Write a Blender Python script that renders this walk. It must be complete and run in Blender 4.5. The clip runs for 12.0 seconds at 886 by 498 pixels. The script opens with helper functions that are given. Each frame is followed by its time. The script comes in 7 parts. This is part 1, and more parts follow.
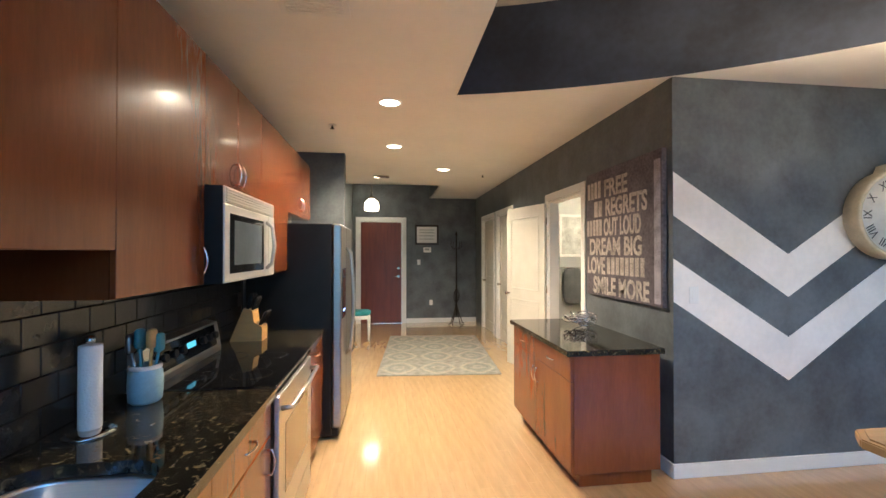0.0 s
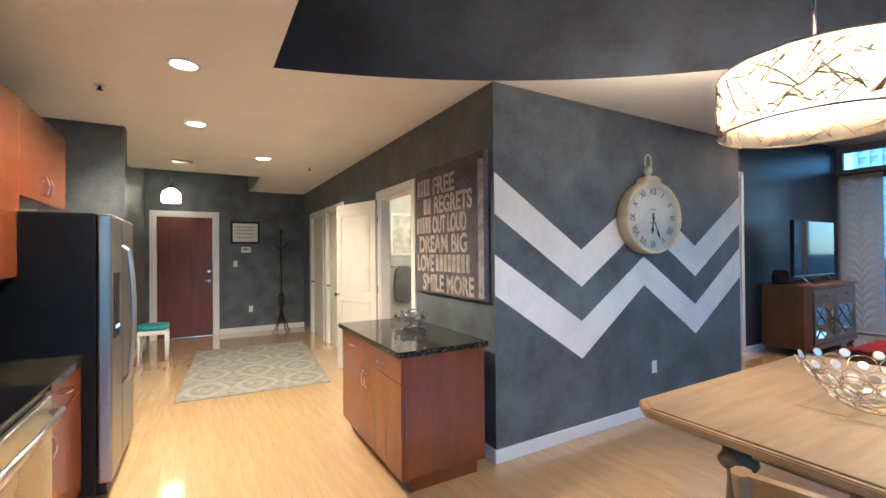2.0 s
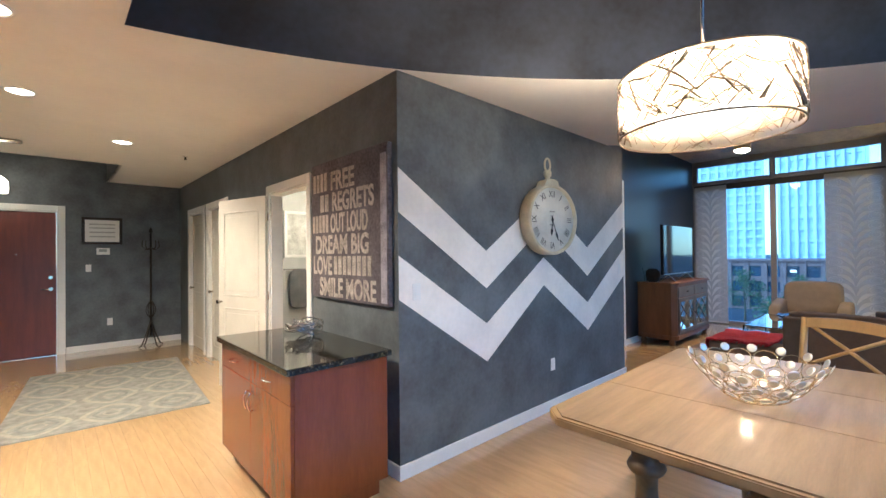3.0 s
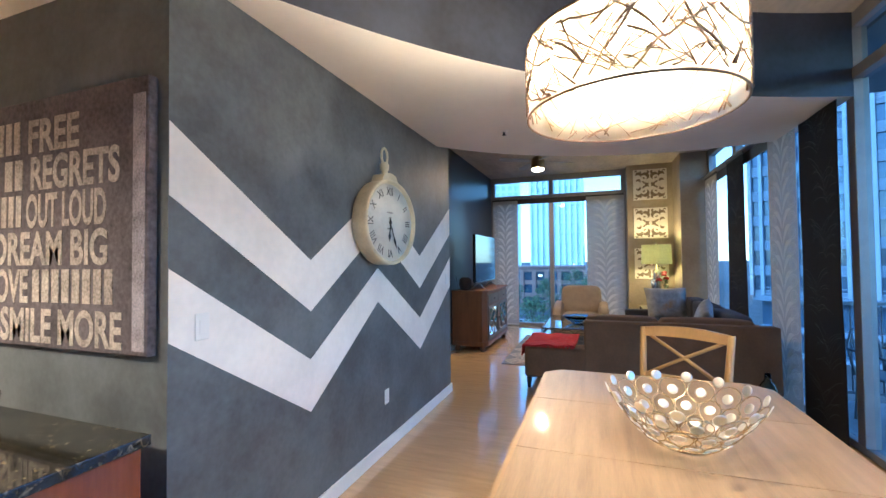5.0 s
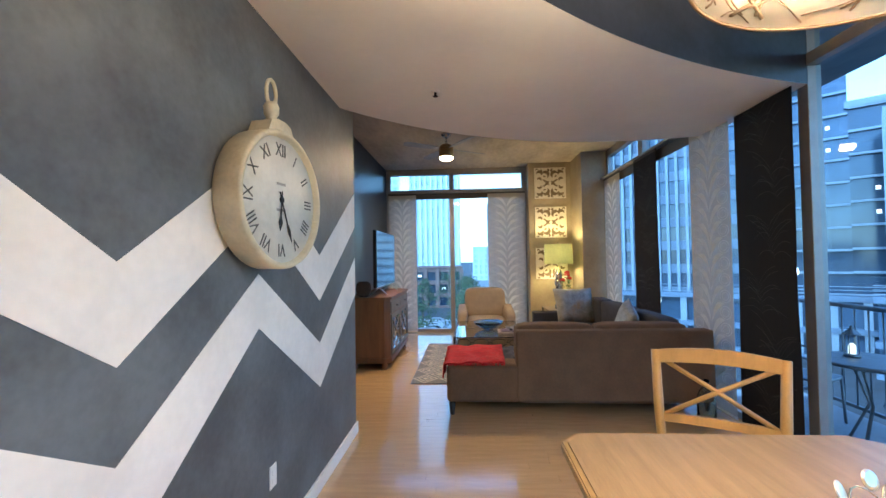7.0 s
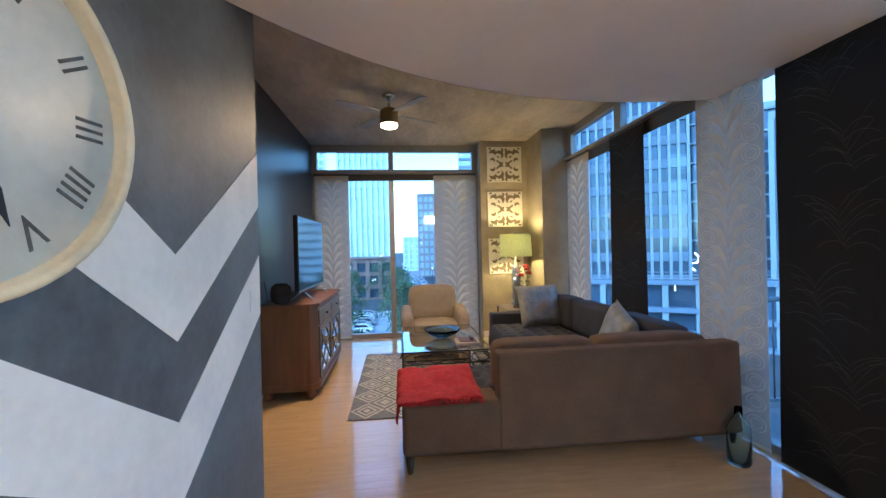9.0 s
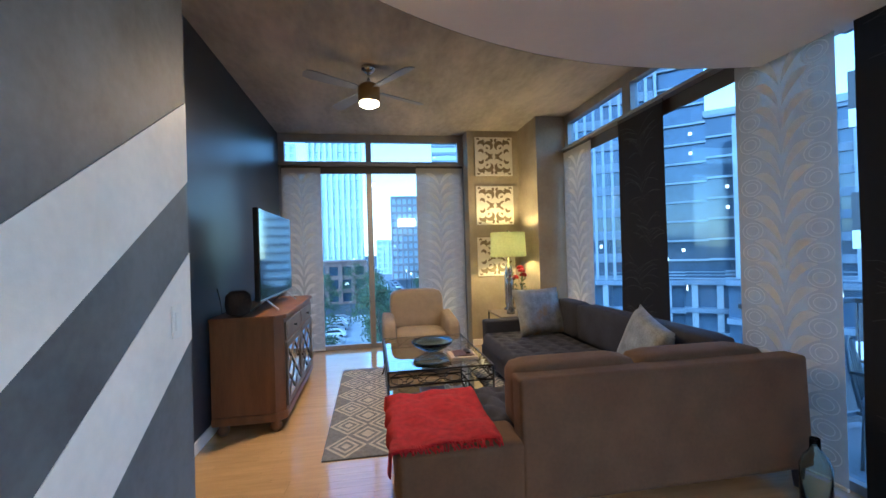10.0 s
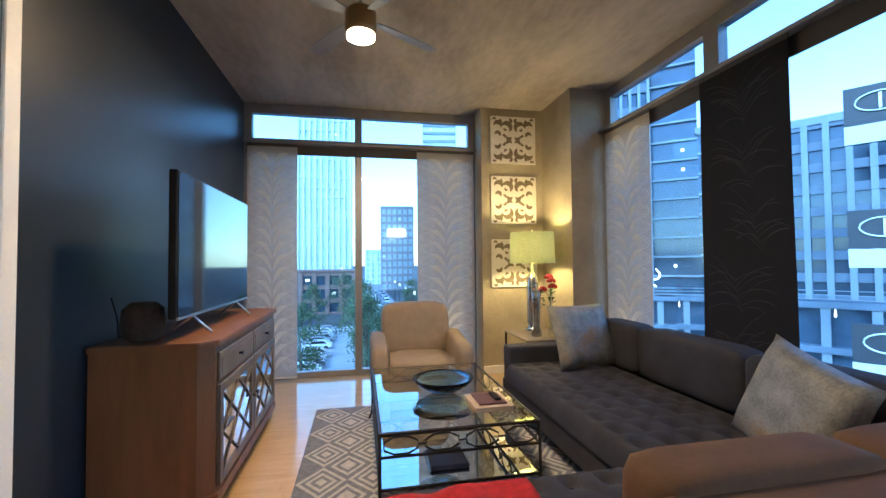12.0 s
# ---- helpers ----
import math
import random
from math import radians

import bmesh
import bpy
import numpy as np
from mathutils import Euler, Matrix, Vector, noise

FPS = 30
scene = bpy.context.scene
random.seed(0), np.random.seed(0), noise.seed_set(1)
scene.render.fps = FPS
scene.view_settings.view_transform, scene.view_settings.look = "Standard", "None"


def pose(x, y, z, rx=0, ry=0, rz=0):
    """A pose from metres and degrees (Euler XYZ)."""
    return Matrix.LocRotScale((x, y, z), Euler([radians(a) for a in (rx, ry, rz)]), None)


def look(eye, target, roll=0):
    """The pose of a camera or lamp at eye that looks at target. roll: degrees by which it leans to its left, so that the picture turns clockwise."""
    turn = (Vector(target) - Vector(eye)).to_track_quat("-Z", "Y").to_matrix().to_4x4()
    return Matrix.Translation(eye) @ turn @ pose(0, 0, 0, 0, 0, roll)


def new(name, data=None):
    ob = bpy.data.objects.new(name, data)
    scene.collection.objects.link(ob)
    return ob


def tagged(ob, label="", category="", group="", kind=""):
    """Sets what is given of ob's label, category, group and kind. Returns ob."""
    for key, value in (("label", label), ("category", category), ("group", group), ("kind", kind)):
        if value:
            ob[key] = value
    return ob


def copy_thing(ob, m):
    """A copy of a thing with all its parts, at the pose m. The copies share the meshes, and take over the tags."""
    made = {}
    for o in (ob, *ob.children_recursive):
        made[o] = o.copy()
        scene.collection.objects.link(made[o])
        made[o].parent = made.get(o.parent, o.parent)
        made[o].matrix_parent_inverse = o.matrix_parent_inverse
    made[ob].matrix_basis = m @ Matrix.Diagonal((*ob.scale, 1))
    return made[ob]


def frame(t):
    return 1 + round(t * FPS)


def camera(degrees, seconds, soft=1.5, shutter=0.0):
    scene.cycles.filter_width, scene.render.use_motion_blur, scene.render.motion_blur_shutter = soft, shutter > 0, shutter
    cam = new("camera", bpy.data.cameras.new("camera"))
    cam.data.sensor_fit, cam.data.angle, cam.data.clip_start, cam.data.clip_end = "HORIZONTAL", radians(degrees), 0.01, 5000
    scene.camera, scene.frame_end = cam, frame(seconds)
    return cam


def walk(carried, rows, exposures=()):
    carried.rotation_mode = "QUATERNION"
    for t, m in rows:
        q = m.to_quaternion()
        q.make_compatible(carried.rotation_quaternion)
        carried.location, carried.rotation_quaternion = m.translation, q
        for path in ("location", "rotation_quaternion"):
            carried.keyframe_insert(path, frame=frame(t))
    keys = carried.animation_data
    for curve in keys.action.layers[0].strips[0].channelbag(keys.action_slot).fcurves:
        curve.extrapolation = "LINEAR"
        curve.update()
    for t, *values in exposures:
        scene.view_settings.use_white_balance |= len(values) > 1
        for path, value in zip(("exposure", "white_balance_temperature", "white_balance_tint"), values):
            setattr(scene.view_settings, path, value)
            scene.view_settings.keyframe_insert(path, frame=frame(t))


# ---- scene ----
cam = camera(93.2, 12.0)
PATH = [
    (0, (0.186, 0.278, 1.533), (0.44, 2.262, 1.552), -0.0),
    (0.5, (0.202, 0.321, 1.53), (0.597, 2.282, 1.543), -0.0),
    (1, (0.222, 0.375, 1.525), (0.792, 2.292, 1.535), -0.1),
    (1.5, (0.25, 0.436, 1.516), (1.024, 2.281, 1.529), -0.2),
    (2, (0.295, 0.49, 1.512), (1.288, 2.226, 1.529), -0.5),
    (2.5, (0.367, 0.562, 1.508), (1.552, 2.174, 1.524), -0.7),
    (3, (0.425, 0.665, 1.508), (1.786, 2.131, 1.529), -0.6),
    (3.2, (0.457, 0.716, 1.51), (1.879, 2.122, 1.537), -0.4),
    (4.8, (0.858, 1.249, 1.515), (2.709, 2.005, 1.564), -0.7),
    (5, (0.921, 1.325, 1.521), (2.8, 2.009, 1.571), -0.6),
    (5.5, (1.113, 1.487, 1.529), (3.051, 1.977, 1.584), -0.7),
    (6, (1.334, 1.656, 1.535), (3.307, 1.978, 1.588), -0.6),
    (6.5, (1.576, 1.796, 1.515), (3.563, 2.009, 1.571), -0.8),
    (7, (1.848, 1.906, 1.519), (3.843, 2.028, 1.566), -0.9),
    (7.2, (1.962, 1.945, 1.518), (3.96, 2.026, 1.558), -1.0),
    (9, (3.071, 2.137, 1.558), (5.06, 1.927, 1.553), -1.3),
    (9.5, (3.42, 2.188, 1.55), (5.399, 1.903, 1.545), -1.5),
    (10, (3.783, 2.232, 1.522), (5.755, 1.897, 1.527), -1.7),
    (10.5, (4.122, 2.251, 1.512), (6.085, 1.871, 1.525), -1.7),
    (11, (4.449, 2.271, 1.478), (6.407, 1.866, 1.508), -1.4),
    (11.5, (4.783, 2.262, 1.454), (6.746, 1.88, 1.499), -1.0),
    (12, (5.108, 2.223, 1.426), (7.069, 1.836, 1.485), -0.5),
]
walk_exposures = [(0, 1.9, 6150, 10), (3.0, 1.97, 5750, 10), (5.5, 2.17, 5900, 10), (7.0, 2.28, 6650, 10), (9.0, 2.2, 6350, 10), (10.5, 2.15, 6250, 10), (12, 2.3, 6450, 10)]
walk(cam, [(t, look(eye, target, roll)) for t, eye, target, roll in PATH], walk_exposures)

# ---- world, sun and lights ----
world = bpy.data.worlds.new("dusk_sky")
scene.world = world
world.use_nodes = True
wn = world.node_tree.nodes
sky = wn.new("ShaderNodeTexSky")
sky.sky_type = "NISHITA"
sky.sun_disc = False
sky.sun_elevation = radians(45)
sky.sun_rotation = radians(-40)
sky.air_density, sky.dust_density, sky.ozone_density = 1.2, 0.4, 3.5
tint = wn.new("ShaderNodeVectorMath")   # the blue of dusk
tint.operation = "MULTIPLY"
tint.inputs[1].default_value = (0.72, 0.88, 1.0)
world.node_tree.links.new(sky.outputs[0], tint.inputs[0])
world.node_tree.links.new(tint.outputs[0], wn["Background"].inputs[0])
wn["Background"].inputs[1].default_value = 0.20
sun = new("sun", bpy.data.lights.new("sun", "SUN"))
sun.data.energy, sun.data.angle, sun.data.color = 0.9, radians(15), (0.55, 0.78, 1.0)
sun.matrix_world = look((-20, 24, 26), (8, 0, 0))

CEIL, SLAB = 2.744, 3.40


def lamp_light(name, kind, place, energy, color, size=0.1, aim=None, spot=120):
    ob = new(name, bpy.data.lights.new(name, kind))
    ob.data.energy, ob.data.color = energy, color
    if kind == "AREA":
        ob.data.shape, ob.data.size = "DISK", size
    else:
        ob.data.shadow_soft_size = size
    if kind == "SPOT":
        ob.data.spot_size, ob.data.spot_blend = radians(spot), 0.6
    ob.matrix_world = look(place, aim or (place[0], place[1] + 1e-4, 0))
    return ob


WARM = (1.0, 0.82, 0.58)
CAN_PLACES = [(0.19, 3.66), (0.24, 5.05), (0.965, 6.30)]
for (cx, cy), watts in zip(CAN_PLACES, (105, 100, 60)):
    lamp_light("can_light", "SPOT", (cx, cy, CEIL - 0.015), watts, WARM, 0.06, spot=150)
lamp_light("entry_light", "POINT", (-0.17, 8.85, 2.50), 14, WARM, 0.08)
lamp_light("drum_light", "POINT", (2.46, 1.21, 2.12), 44, (1.0, 0.765, 0.50), 0.035)
lamp_light("drum_diffuser_light", "AREA", (2.46, 1.21, 2.072), 8, (1.0, 0.78, 0.54), 0.05)
lamp_light("fan_light", "AREA", (8.09, 2.215, 2.982), 17, (1.0, 0.70, 0.40), 0.17)
lamp_light("table_lamp_light", "POINT", (9.72, 0.25, 1.57), 11, (1.0, 0.74, 0.36), 0.05)
# Lamps without fittings, added to brighten the rooms beyond the doors.
lamp_light("bath_fill", "POINT", (3.1, 5.2, 2.3), 24, WARM, 0.1)
lamp_light("bedroom_fill", "POINT", (6.2, 5.2, 2.3), 9, (1.0, 0.7, 0.38), 0.1)
# ---- materials ----
def mat(name, color, rough=0.5, metal=0.0, vary=0.15, scale=8.0, bump=0.0, bscale=60.0, fine=0.0, stretch=(1, 1, 1), coat=0.0, spec=0.5, rand=0.0, rvary=0.0, island=False):
    """Principled surface with colour clouding at two scales, roughness variation and bump."""
    m = bpy.data.materials.new(name)
    m.use_nodes = True
    nt = m.node_tree
    b = nt.nodes["Principled BSDF"]
    b.inputs["Roughness"].default_value, b.inputs["Metallic"].default_value = rough, metal
    b.inputs["Coat Weight"].default_value, b.inputs["Specular IOR Level"].default_value = coat, spec
    b.inputs["Coat Roughness"].default_value = 0.08
    tc = nt.nodes.new("ShaderNodeTexCoord")
    mp = nt.nodes.new("ShaderNodeMapping")
    mp.inputs["Scale"].default_value = stretch
    nt.links.new(tc.outputs["Object"], mp.inputs[0])
    n1 = nt.nodes.new("ShaderNodeTexNoise")
    n1.inputs["Scale"].default_value, n1.inputs["Detail"].default_value = scale, 6
    nt.links.new(mp.outputs[0], n1.inputs["Vector"])
    n2 = nt.nodes.new("ShaderNodeTexNoise")
    n2.inputs["Scale"].default_value, n2.inputs["Detail"].default_value = scale * 9, 3
    nt.links.new(mp.outputs[0], n2.inputs["Vector"])
    add = nt.nodes.new("ShaderNodeMath")
    add.operation = "MULTIPLY_ADD"
    add.inputs[1].default_value = 0.35 + fine
    nt.links.new(n2.outputs[0], add.inputs[0])
    nt.links.new(n1.outputs[0], add.inputs[2])
    rng = nt.nodes.new("ShaderNodeMapRange")
    rng.inputs[1].default_value, rng.inputs[2].default_value = 0.47, 0.87 + fine
    rng.inputs[3].default_value, rng.inputs[4].default_value = 1 - vary, 1 + vary
    nt.links.new(add.outputs[0], rng.inputs[0])
    last = rng.outputs[0]
    if rand:
        if island:
            geo = nt.nodes.new("ShaderNodeNewGeometry")
            src = geo.outputs["Random Per Island"]
        else:
            oi = nt.nodes.new("ShaderNodeObjectInfo")
            src = oi.outputs["Random"]
        mr = nt.nodes.new("ShaderNodeMapRange")
        mr.inputs[3].default_value, mr.inputs[4].default_value = 1 - rand, 1 + rand
        nt.links.new(src, mr.inputs[0])
        mu = nt.nodes.new("ShaderNodeMath")
        mu.operation = "MULTIPLY"
        nt.links.new(last, mu.inputs[0])
        nt.links.new(mr.outputs[0], mu.inputs[1])
        last = mu.outputs[0]
    sc = nt.nodes.new("ShaderNodeVectorMath")
    sc.operation = "SCALE"
    sc.inputs[0].default_value = color
    nt.links.new(last, sc.inputs["Scale"])
    nt.links.new(sc.outputs[0], b.inputs["Base Color"])
    if rvary:
        rr = nt.nodes.new("ShaderNodeMapRange")
        rr.inputs[1].default_value, rr.inputs[2].default_value = 0.4, 0.95
        rr.inputs[3].default_value, rr.inputs[4].default_value = max(0.02, rough - rvary), rough + rvary
        nt.links.new(add.outputs[0], rr.inputs[0])
        nt.links.new(rr.outputs[0], b.inputs["Roughness"])
    if bump:
        n3 = nt.nodes.new("ShaderNodeTexNoise")
        n3.inputs["Scale"].default_value, n3.inputs["Detail"].default_value = bscale, 4
        nt.links.new(mp.outputs[0], n3.inputs["Vector"])
        bp = nt.nodes.new("ShaderNodeBump")
        bp.inputs["Strength"].default_value, bp.inputs["Distance"].default_value = bump, 0.01
        nt.links.new(n3.outputs[0], bp.inputs["Height"])
        nt.links.new(bp.outputs[0], b.inputs["Normal"])
    return m


def glow(name, color, strength):
    m = bpy.data.materials.new(name)
    m.use_nodes = True
    b = m.node_tree.nodes["Principled BSDF"]
    b.inputs["Base Color"].default_value = (*color, 1)
    b.inputs["Emission Color"].default_value = (*color, 1)
    b.inputs["Emission Strength"].default_value = strength
    return m


def glass(name, color=(1, 1, 1), rough=0.0, ior=1.45):
    m = bpy.data.materials.new(name)
    m.use_nodes = True
    b = m.node_tree.nodes["Principled BSDF"]
    b.inputs["Base Color"].default_value = (*color, 1)
    b.inputs["Roughness"].default_value, b.inputs["IOR"].default_value = rough, ior
    b.inputs["Transmission Weight"].default_value = 1
    return m


def pane_glass(name, color):
    """Thin window glass: clear with a Fresnel sheen."""
    m = bpy.data.materials.new(name)
    m.use_nodes = True
    nt = m.node_tree
    nt.nodes.remove(nt.nodes["Principled BSDF"])
    tr, gl, fr, mx = (nt.nodes.new("ShaderNode" + k) for k in ("BsdfTransparent", "BsdfGlossy", "LayerWeight", "MixShader"))
    pw = nt.nodes.new("ShaderNodeMath")
    pw.operation = "MULTIPLY_ADD"
    pw.inputs[1].default_value, pw.inputs[2].default_value = 0.28, 0.035
    p4 = nt.nodes.new("ShaderNodeMath")
    p4.operation = "POWER"
    p4.inputs[1].default_value = 4.0
    tr.inputs[0].default_value = (*color, 1)
    gl.inputs["Roughness"].default_value = 0.01
    fr.inputs[0].default_value = 0.5
    nt.links.new(fr.outputs["Facing"], p4.inputs[0])
    nt.links.new(p4.outputs[0], pw.inputs[0])
    nt.links.new(pw.outputs[0], mx.inputs[0])
    nt.links.new(tr.outputs[0], mx.inputs[1])
    nt.links.new(gl.outputs[0], mx.inputs[2])
    nt.links.new(mx.outputs[0], nt.nodes["Material Output"].inputs[0])
    return m


def cloth_sheer(name, color, clear):
    """Woven cloth that lets light through."""
    m = mat(name, color, 0.9, vary=0.08, scale=30, bump=0.3, bscale=400)
    nt = m.node_tree
    b = nt.nodes["Principled BSDF"]
    tl, mx = nt.nodes.new("ShaderNodeBsdfTranslucent"), nt.nodes.new("ShaderNodeMixShader")
    tl.inputs[0].default_value = (*color, 1)
    mx.inputs[0].default_value = 0.45
    tp, mx2 = nt.nodes.new("ShaderNodeBsdfTransparent"), nt.nodes.new("ShaderNodeMixShader")
    mx2.inputs[0].default_value = clear
    nt.links.new(b.outputs[0], mx.inputs[1])
    nt.links.new(tl.outputs[0], mx.inputs[2])
    nt.links.new(mx.outputs[0], mx2.inputs[1])
    nt.links.new(tp.outputs[0], mx2.inputs[2])
    nt.links.new(mx2.outputs[0], nt.nodes["Material Output"].inputs[0])
    return m


# Clouding in this slate paint also stands in for dappled pendant light.
GREY_WALL = mat("slate_dappled_paint", (0.106, 0.120, 0.129), 0.55, vary=0.34, scale=3.6, bump=0.08, bscale=25, rvary=0.08)
NAVY = mat("navy_fascia_paint", (0.026, 0.034, 0.055), 0.5, vary=0.45, scale=2.2, bump=0.05)
STRIPE = mat("white_stripe_paint", (0.80, 0.755, 0.705), 0.55, vary=0.09, scale=3, bump=0.1, bscale=40)
WHITE_CEIL = mat("ceiling_paint", (0.83, 0.81, 0.77), 0.8, vary=0.03, scale=2, bump=0.05, bscale=150)
DOOR_W = mat("cream_door_paint", (0.60, 0.575, 0.51), 0.45, vary=0.05, scale=4)
TRIM = mat("white_trim_paint", (0.78, 0.77, 0.74), 0.4, vary=0.04, scale=5)
CONCRETE = mat("raw_concrete", (0.43, 0.38, 0.31), 0.75, vary=0.28, scale=1.1, bump=0.25, bscale=7, stretch=(0.7, 1.7, 1))
CONC_TAN = mat("tan_concrete", (0.36, 0.31, 0.23), 0.8, vary=0.16, scale=2.5, bump=0.25, bscale=30)
TAN_WALL = mat("beige_plaster", (0.50, 0.40, 0.25), 0.8, vary=0.12, scale=2.5, bump=0.1)
MAPLE = mat("maple_plank", (0.55, 0.37, 0.195), 0.17, vary=0.10, scale=3, stretch=(8, 1.0, 1), bump=0.03, bscale=40, rand=0.03, rvary=0.04, coat=1.0)
MAPLE_J = mat("maple_planks_far", (0.55, 0.37, 0.195), 0.17, vary=0.10, scale=3, stretch=(8, 1.0, 1), bump=0.03, bscale=40, rand=0.03, rvary=0.04, coat=1.0, island=True)
SUBFLOOR = mat("subfloor_dark", (0.40, 0.26, 0.13), 0.6)
# One cherry wood: lighter copies carry the light on base units and island.
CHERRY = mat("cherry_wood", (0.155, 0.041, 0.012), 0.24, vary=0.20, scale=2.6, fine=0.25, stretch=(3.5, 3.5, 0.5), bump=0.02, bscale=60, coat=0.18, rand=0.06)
CHERRY_LIT = mat("cherry_wood_lit", (0.25, 0.071, 0.018), 0.26, vary=0.20, scale=2.6, fine=0.25, stretch=(3.5, 3.5, 0.5), bump=0.02, bscale=60, coat=0.3, rand=0.06)
CHERRY_MID = mat("cherry_wood_half_lit", (0.205, 0.052, 0.013), 0.26, vary=0.20, scale=2.6, fine=0.25, stretch=(3.5, 3.5, 0.5), bump=0.02, bscale=60, coat=0.25, rand=0.06)
ENTRY_WOOD = mat("red_brown_veneer", (0.155, 0.030, 0.013), 0.4, vary=0.22, scale=3, stretch=(5, 5, 0.5), bump=0.02)
GRANITE = mat("dark_granite", (0.016, 0.015, 0.012), 0.06, vary=0.6, scale=20)
_nt = GRANITE.node_tree
_vo = _nt.nodes.new("ShaderNodeTexNoise")   # sharp brown and grey flecks in the dark stone
_vo.inputs["Scale"].default_value, _vo.inputs["Detail"].default_value, _vo.inputs["Distortion"].default_value = 38, 5, 1.2
_rg = _nt.nodes.new("ShaderNodeMapRange")
_rg.inputs[1].default_value, _rg.inputs[2].default_value = 0.55, 0.72
_mx = _nt.nodes.new("ShaderNodeMix")
_mx.data_type = "RGBA"
_mx.inputs[7].default_value = (0.17, 0.135, 0.075, 1)
_nt.links.new(_nt.nodes["Texture Coordinate"].outputs["Object"], _vo.inputs["Vector"])
_nt.links.new(_vo.outputs[0], _rg.inputs[0])
_nt.links.new(_rg.outputs[0], _mx.inputs[0])
_bs = _nt.nodes["Principled BSDF"]
_nt.links.new(_bs.inputs["Base Color"].links[0].from_socket, _mx.inputs[6])
_nt.links.new(_mx.outputs[2], _bs.inputs["Base Color"])
STEEL = mat("brushed_steel", (0.56, 0.55, 0.53), 0.28, 1.0, vary=0.06, scale=6, stretch=(1, 1, 30), bump=0.02, bscale=120)
CHROME = mat("chrome", (0.75, 0.74, 0.72), 0.10, 1.0, vary=0.04)
NICKEL = mat("satin_nickel", (0.50, 0.46, 0.40), 0.25, 1.0, vary=0.05)
BLACK_GL = mat("black_glass", (0.008, 0.008, 0.009), 0.04, vary=0.2)
BURNER = mat("burner_print", (0.022, 0.022, 0.022), 0.2)
FRIDGE = mat("brushed_fridge_steel", (0.36, 0.35, 0.335), 0.33, 1.0, vary=0.08, scale=6, stretch=(1, 1, 30), bump=0.02, bscale=120)
BLACK = mat("black_enamel", (0.009, 0.009, 0.010), 0.4, vary=0.2, bump=0.05, bscale=200, spec=0.2)
IRON = mat("dark_iron", (0.035, 0.030, 0.027), 0.45, 0.6, vary=0.2)
TILE = mat("black_glazed_tile", (0.020, 0.019, 0.018), 0.16, vary=0.25, scale=12, bump=0.05, bscale=20, rand=0.25)
GROUT = mat("dark_grout", (0.010, 0.010, 0.010), 0.9, vary=0.2)
WHITE_PL = mat("white_plastic", (0.78, 0.77, 0.74), 0.4, vary=0.02)
PAPER = mat("paper_towel", (0.82, 0.80, 0.78), 0.95, vary=0.03, bump=0.3, bscale=120)
BLUE_CER = mat("pale_blue_ceramic", (0.30, 0.46, 0.53), 0.35, vary=0.15, scale=10)
TEAL = mat("teal_fabric", (0.035, 0.27, 0.30), 0.85, vary=0.15, bump=0.2, bscale=300)
TEAL_PL = mat("teal_silicone", (0.03, 0.20, 0.27), 0.5)
BLOCK_WOOD = mat("pale_beech", (0.52, 0.30, 0.11), 0.4, vary=0.14, scale=4, stretch=(1, 1, 6))
TABLE_WOOD = mat("pale_oak_top", (0.275, 0.192, 0.11), 0.40, vary=0.18, scale=3, stretch=(0.8, 9, 1), bump=0.05, bscale=50, rand=0.06, coat=0.15)
TABLE_EDGE = mat("weathered_table_edge", (0.33, 0.215, 0.105), 0.4, vary=0.2, scale=6)
LEG_WOOD = mat("dark_weathered_leg", (0.13, 0.088, 0.048), 0.45, vary=0.3, scale=8)
CHAIR_WOOD = mat("honey_chair_wood", (0.40, 0.235, 0.085), 0.4, vary=0.16, scale=5, stretch=(2, 2, 0.6), coat=0.2)
SEAT_CLOTH = mat("navy_seat_cloth", (0.03, 0.035, 0.06), 0.9, bump=0.3, bscale=300)
GOLD = mat("champagne_metal", (0.66, 0.53, 0.33), 0.22, 1.0, vary=0.1)
SILVER_D = mat("silver_disc", (0.78, 0.75, 0.68), 0.38, 1.0, vary=0.08)
CREAM = mat("aged_cream_enamel", (0.60, 0.52, 0.36), 0.5, vary=0.16, scale=7, bump=0.1)
CLOCK_FACE = mat("clock_face_paper", (0.66, 0.64, 0.58), 0.5, vary=0.12, scale=5)
INK = mat("black_ink", (0.02, 0.02, 0.022), 0.6)
ART_DARK = mat("sign_dark_ground", (0.095, 0.080, 0.092), 0.7, vary=0.95, scale=5, fine=0.6)
ART_PALE = mat("sign_worn_letters", (0.40, 0.35, 0.31), 0.75, vary=0.9, scale=9, fine=0.7)
GREYWOOD = mat("brown_grey_pine", (0.160, 0.066, 0.026), 0.5, vary=0.22, scale=3, stretch=(4, 4, 0.5), bump=0.08, bscale=40)
GREYWOOD_F = mat("weathered_grey_front", (0.12, 0.092, 0.070), 0.5, vary=0.22, scale=5, bump=0.08)
MIRROR = mat("mirror", (0.80, 0.82, 0.82), 0.02, 1.0, vary=0.02)
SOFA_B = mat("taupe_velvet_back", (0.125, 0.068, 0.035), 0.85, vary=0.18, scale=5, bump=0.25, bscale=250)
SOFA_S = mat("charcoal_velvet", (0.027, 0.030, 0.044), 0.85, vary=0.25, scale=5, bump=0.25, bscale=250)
RED = mat("red_chenille", (0.42, 0.012, 0.018), 0.95, vary=0.3, scale=20, bump=0.8, bscale=140)
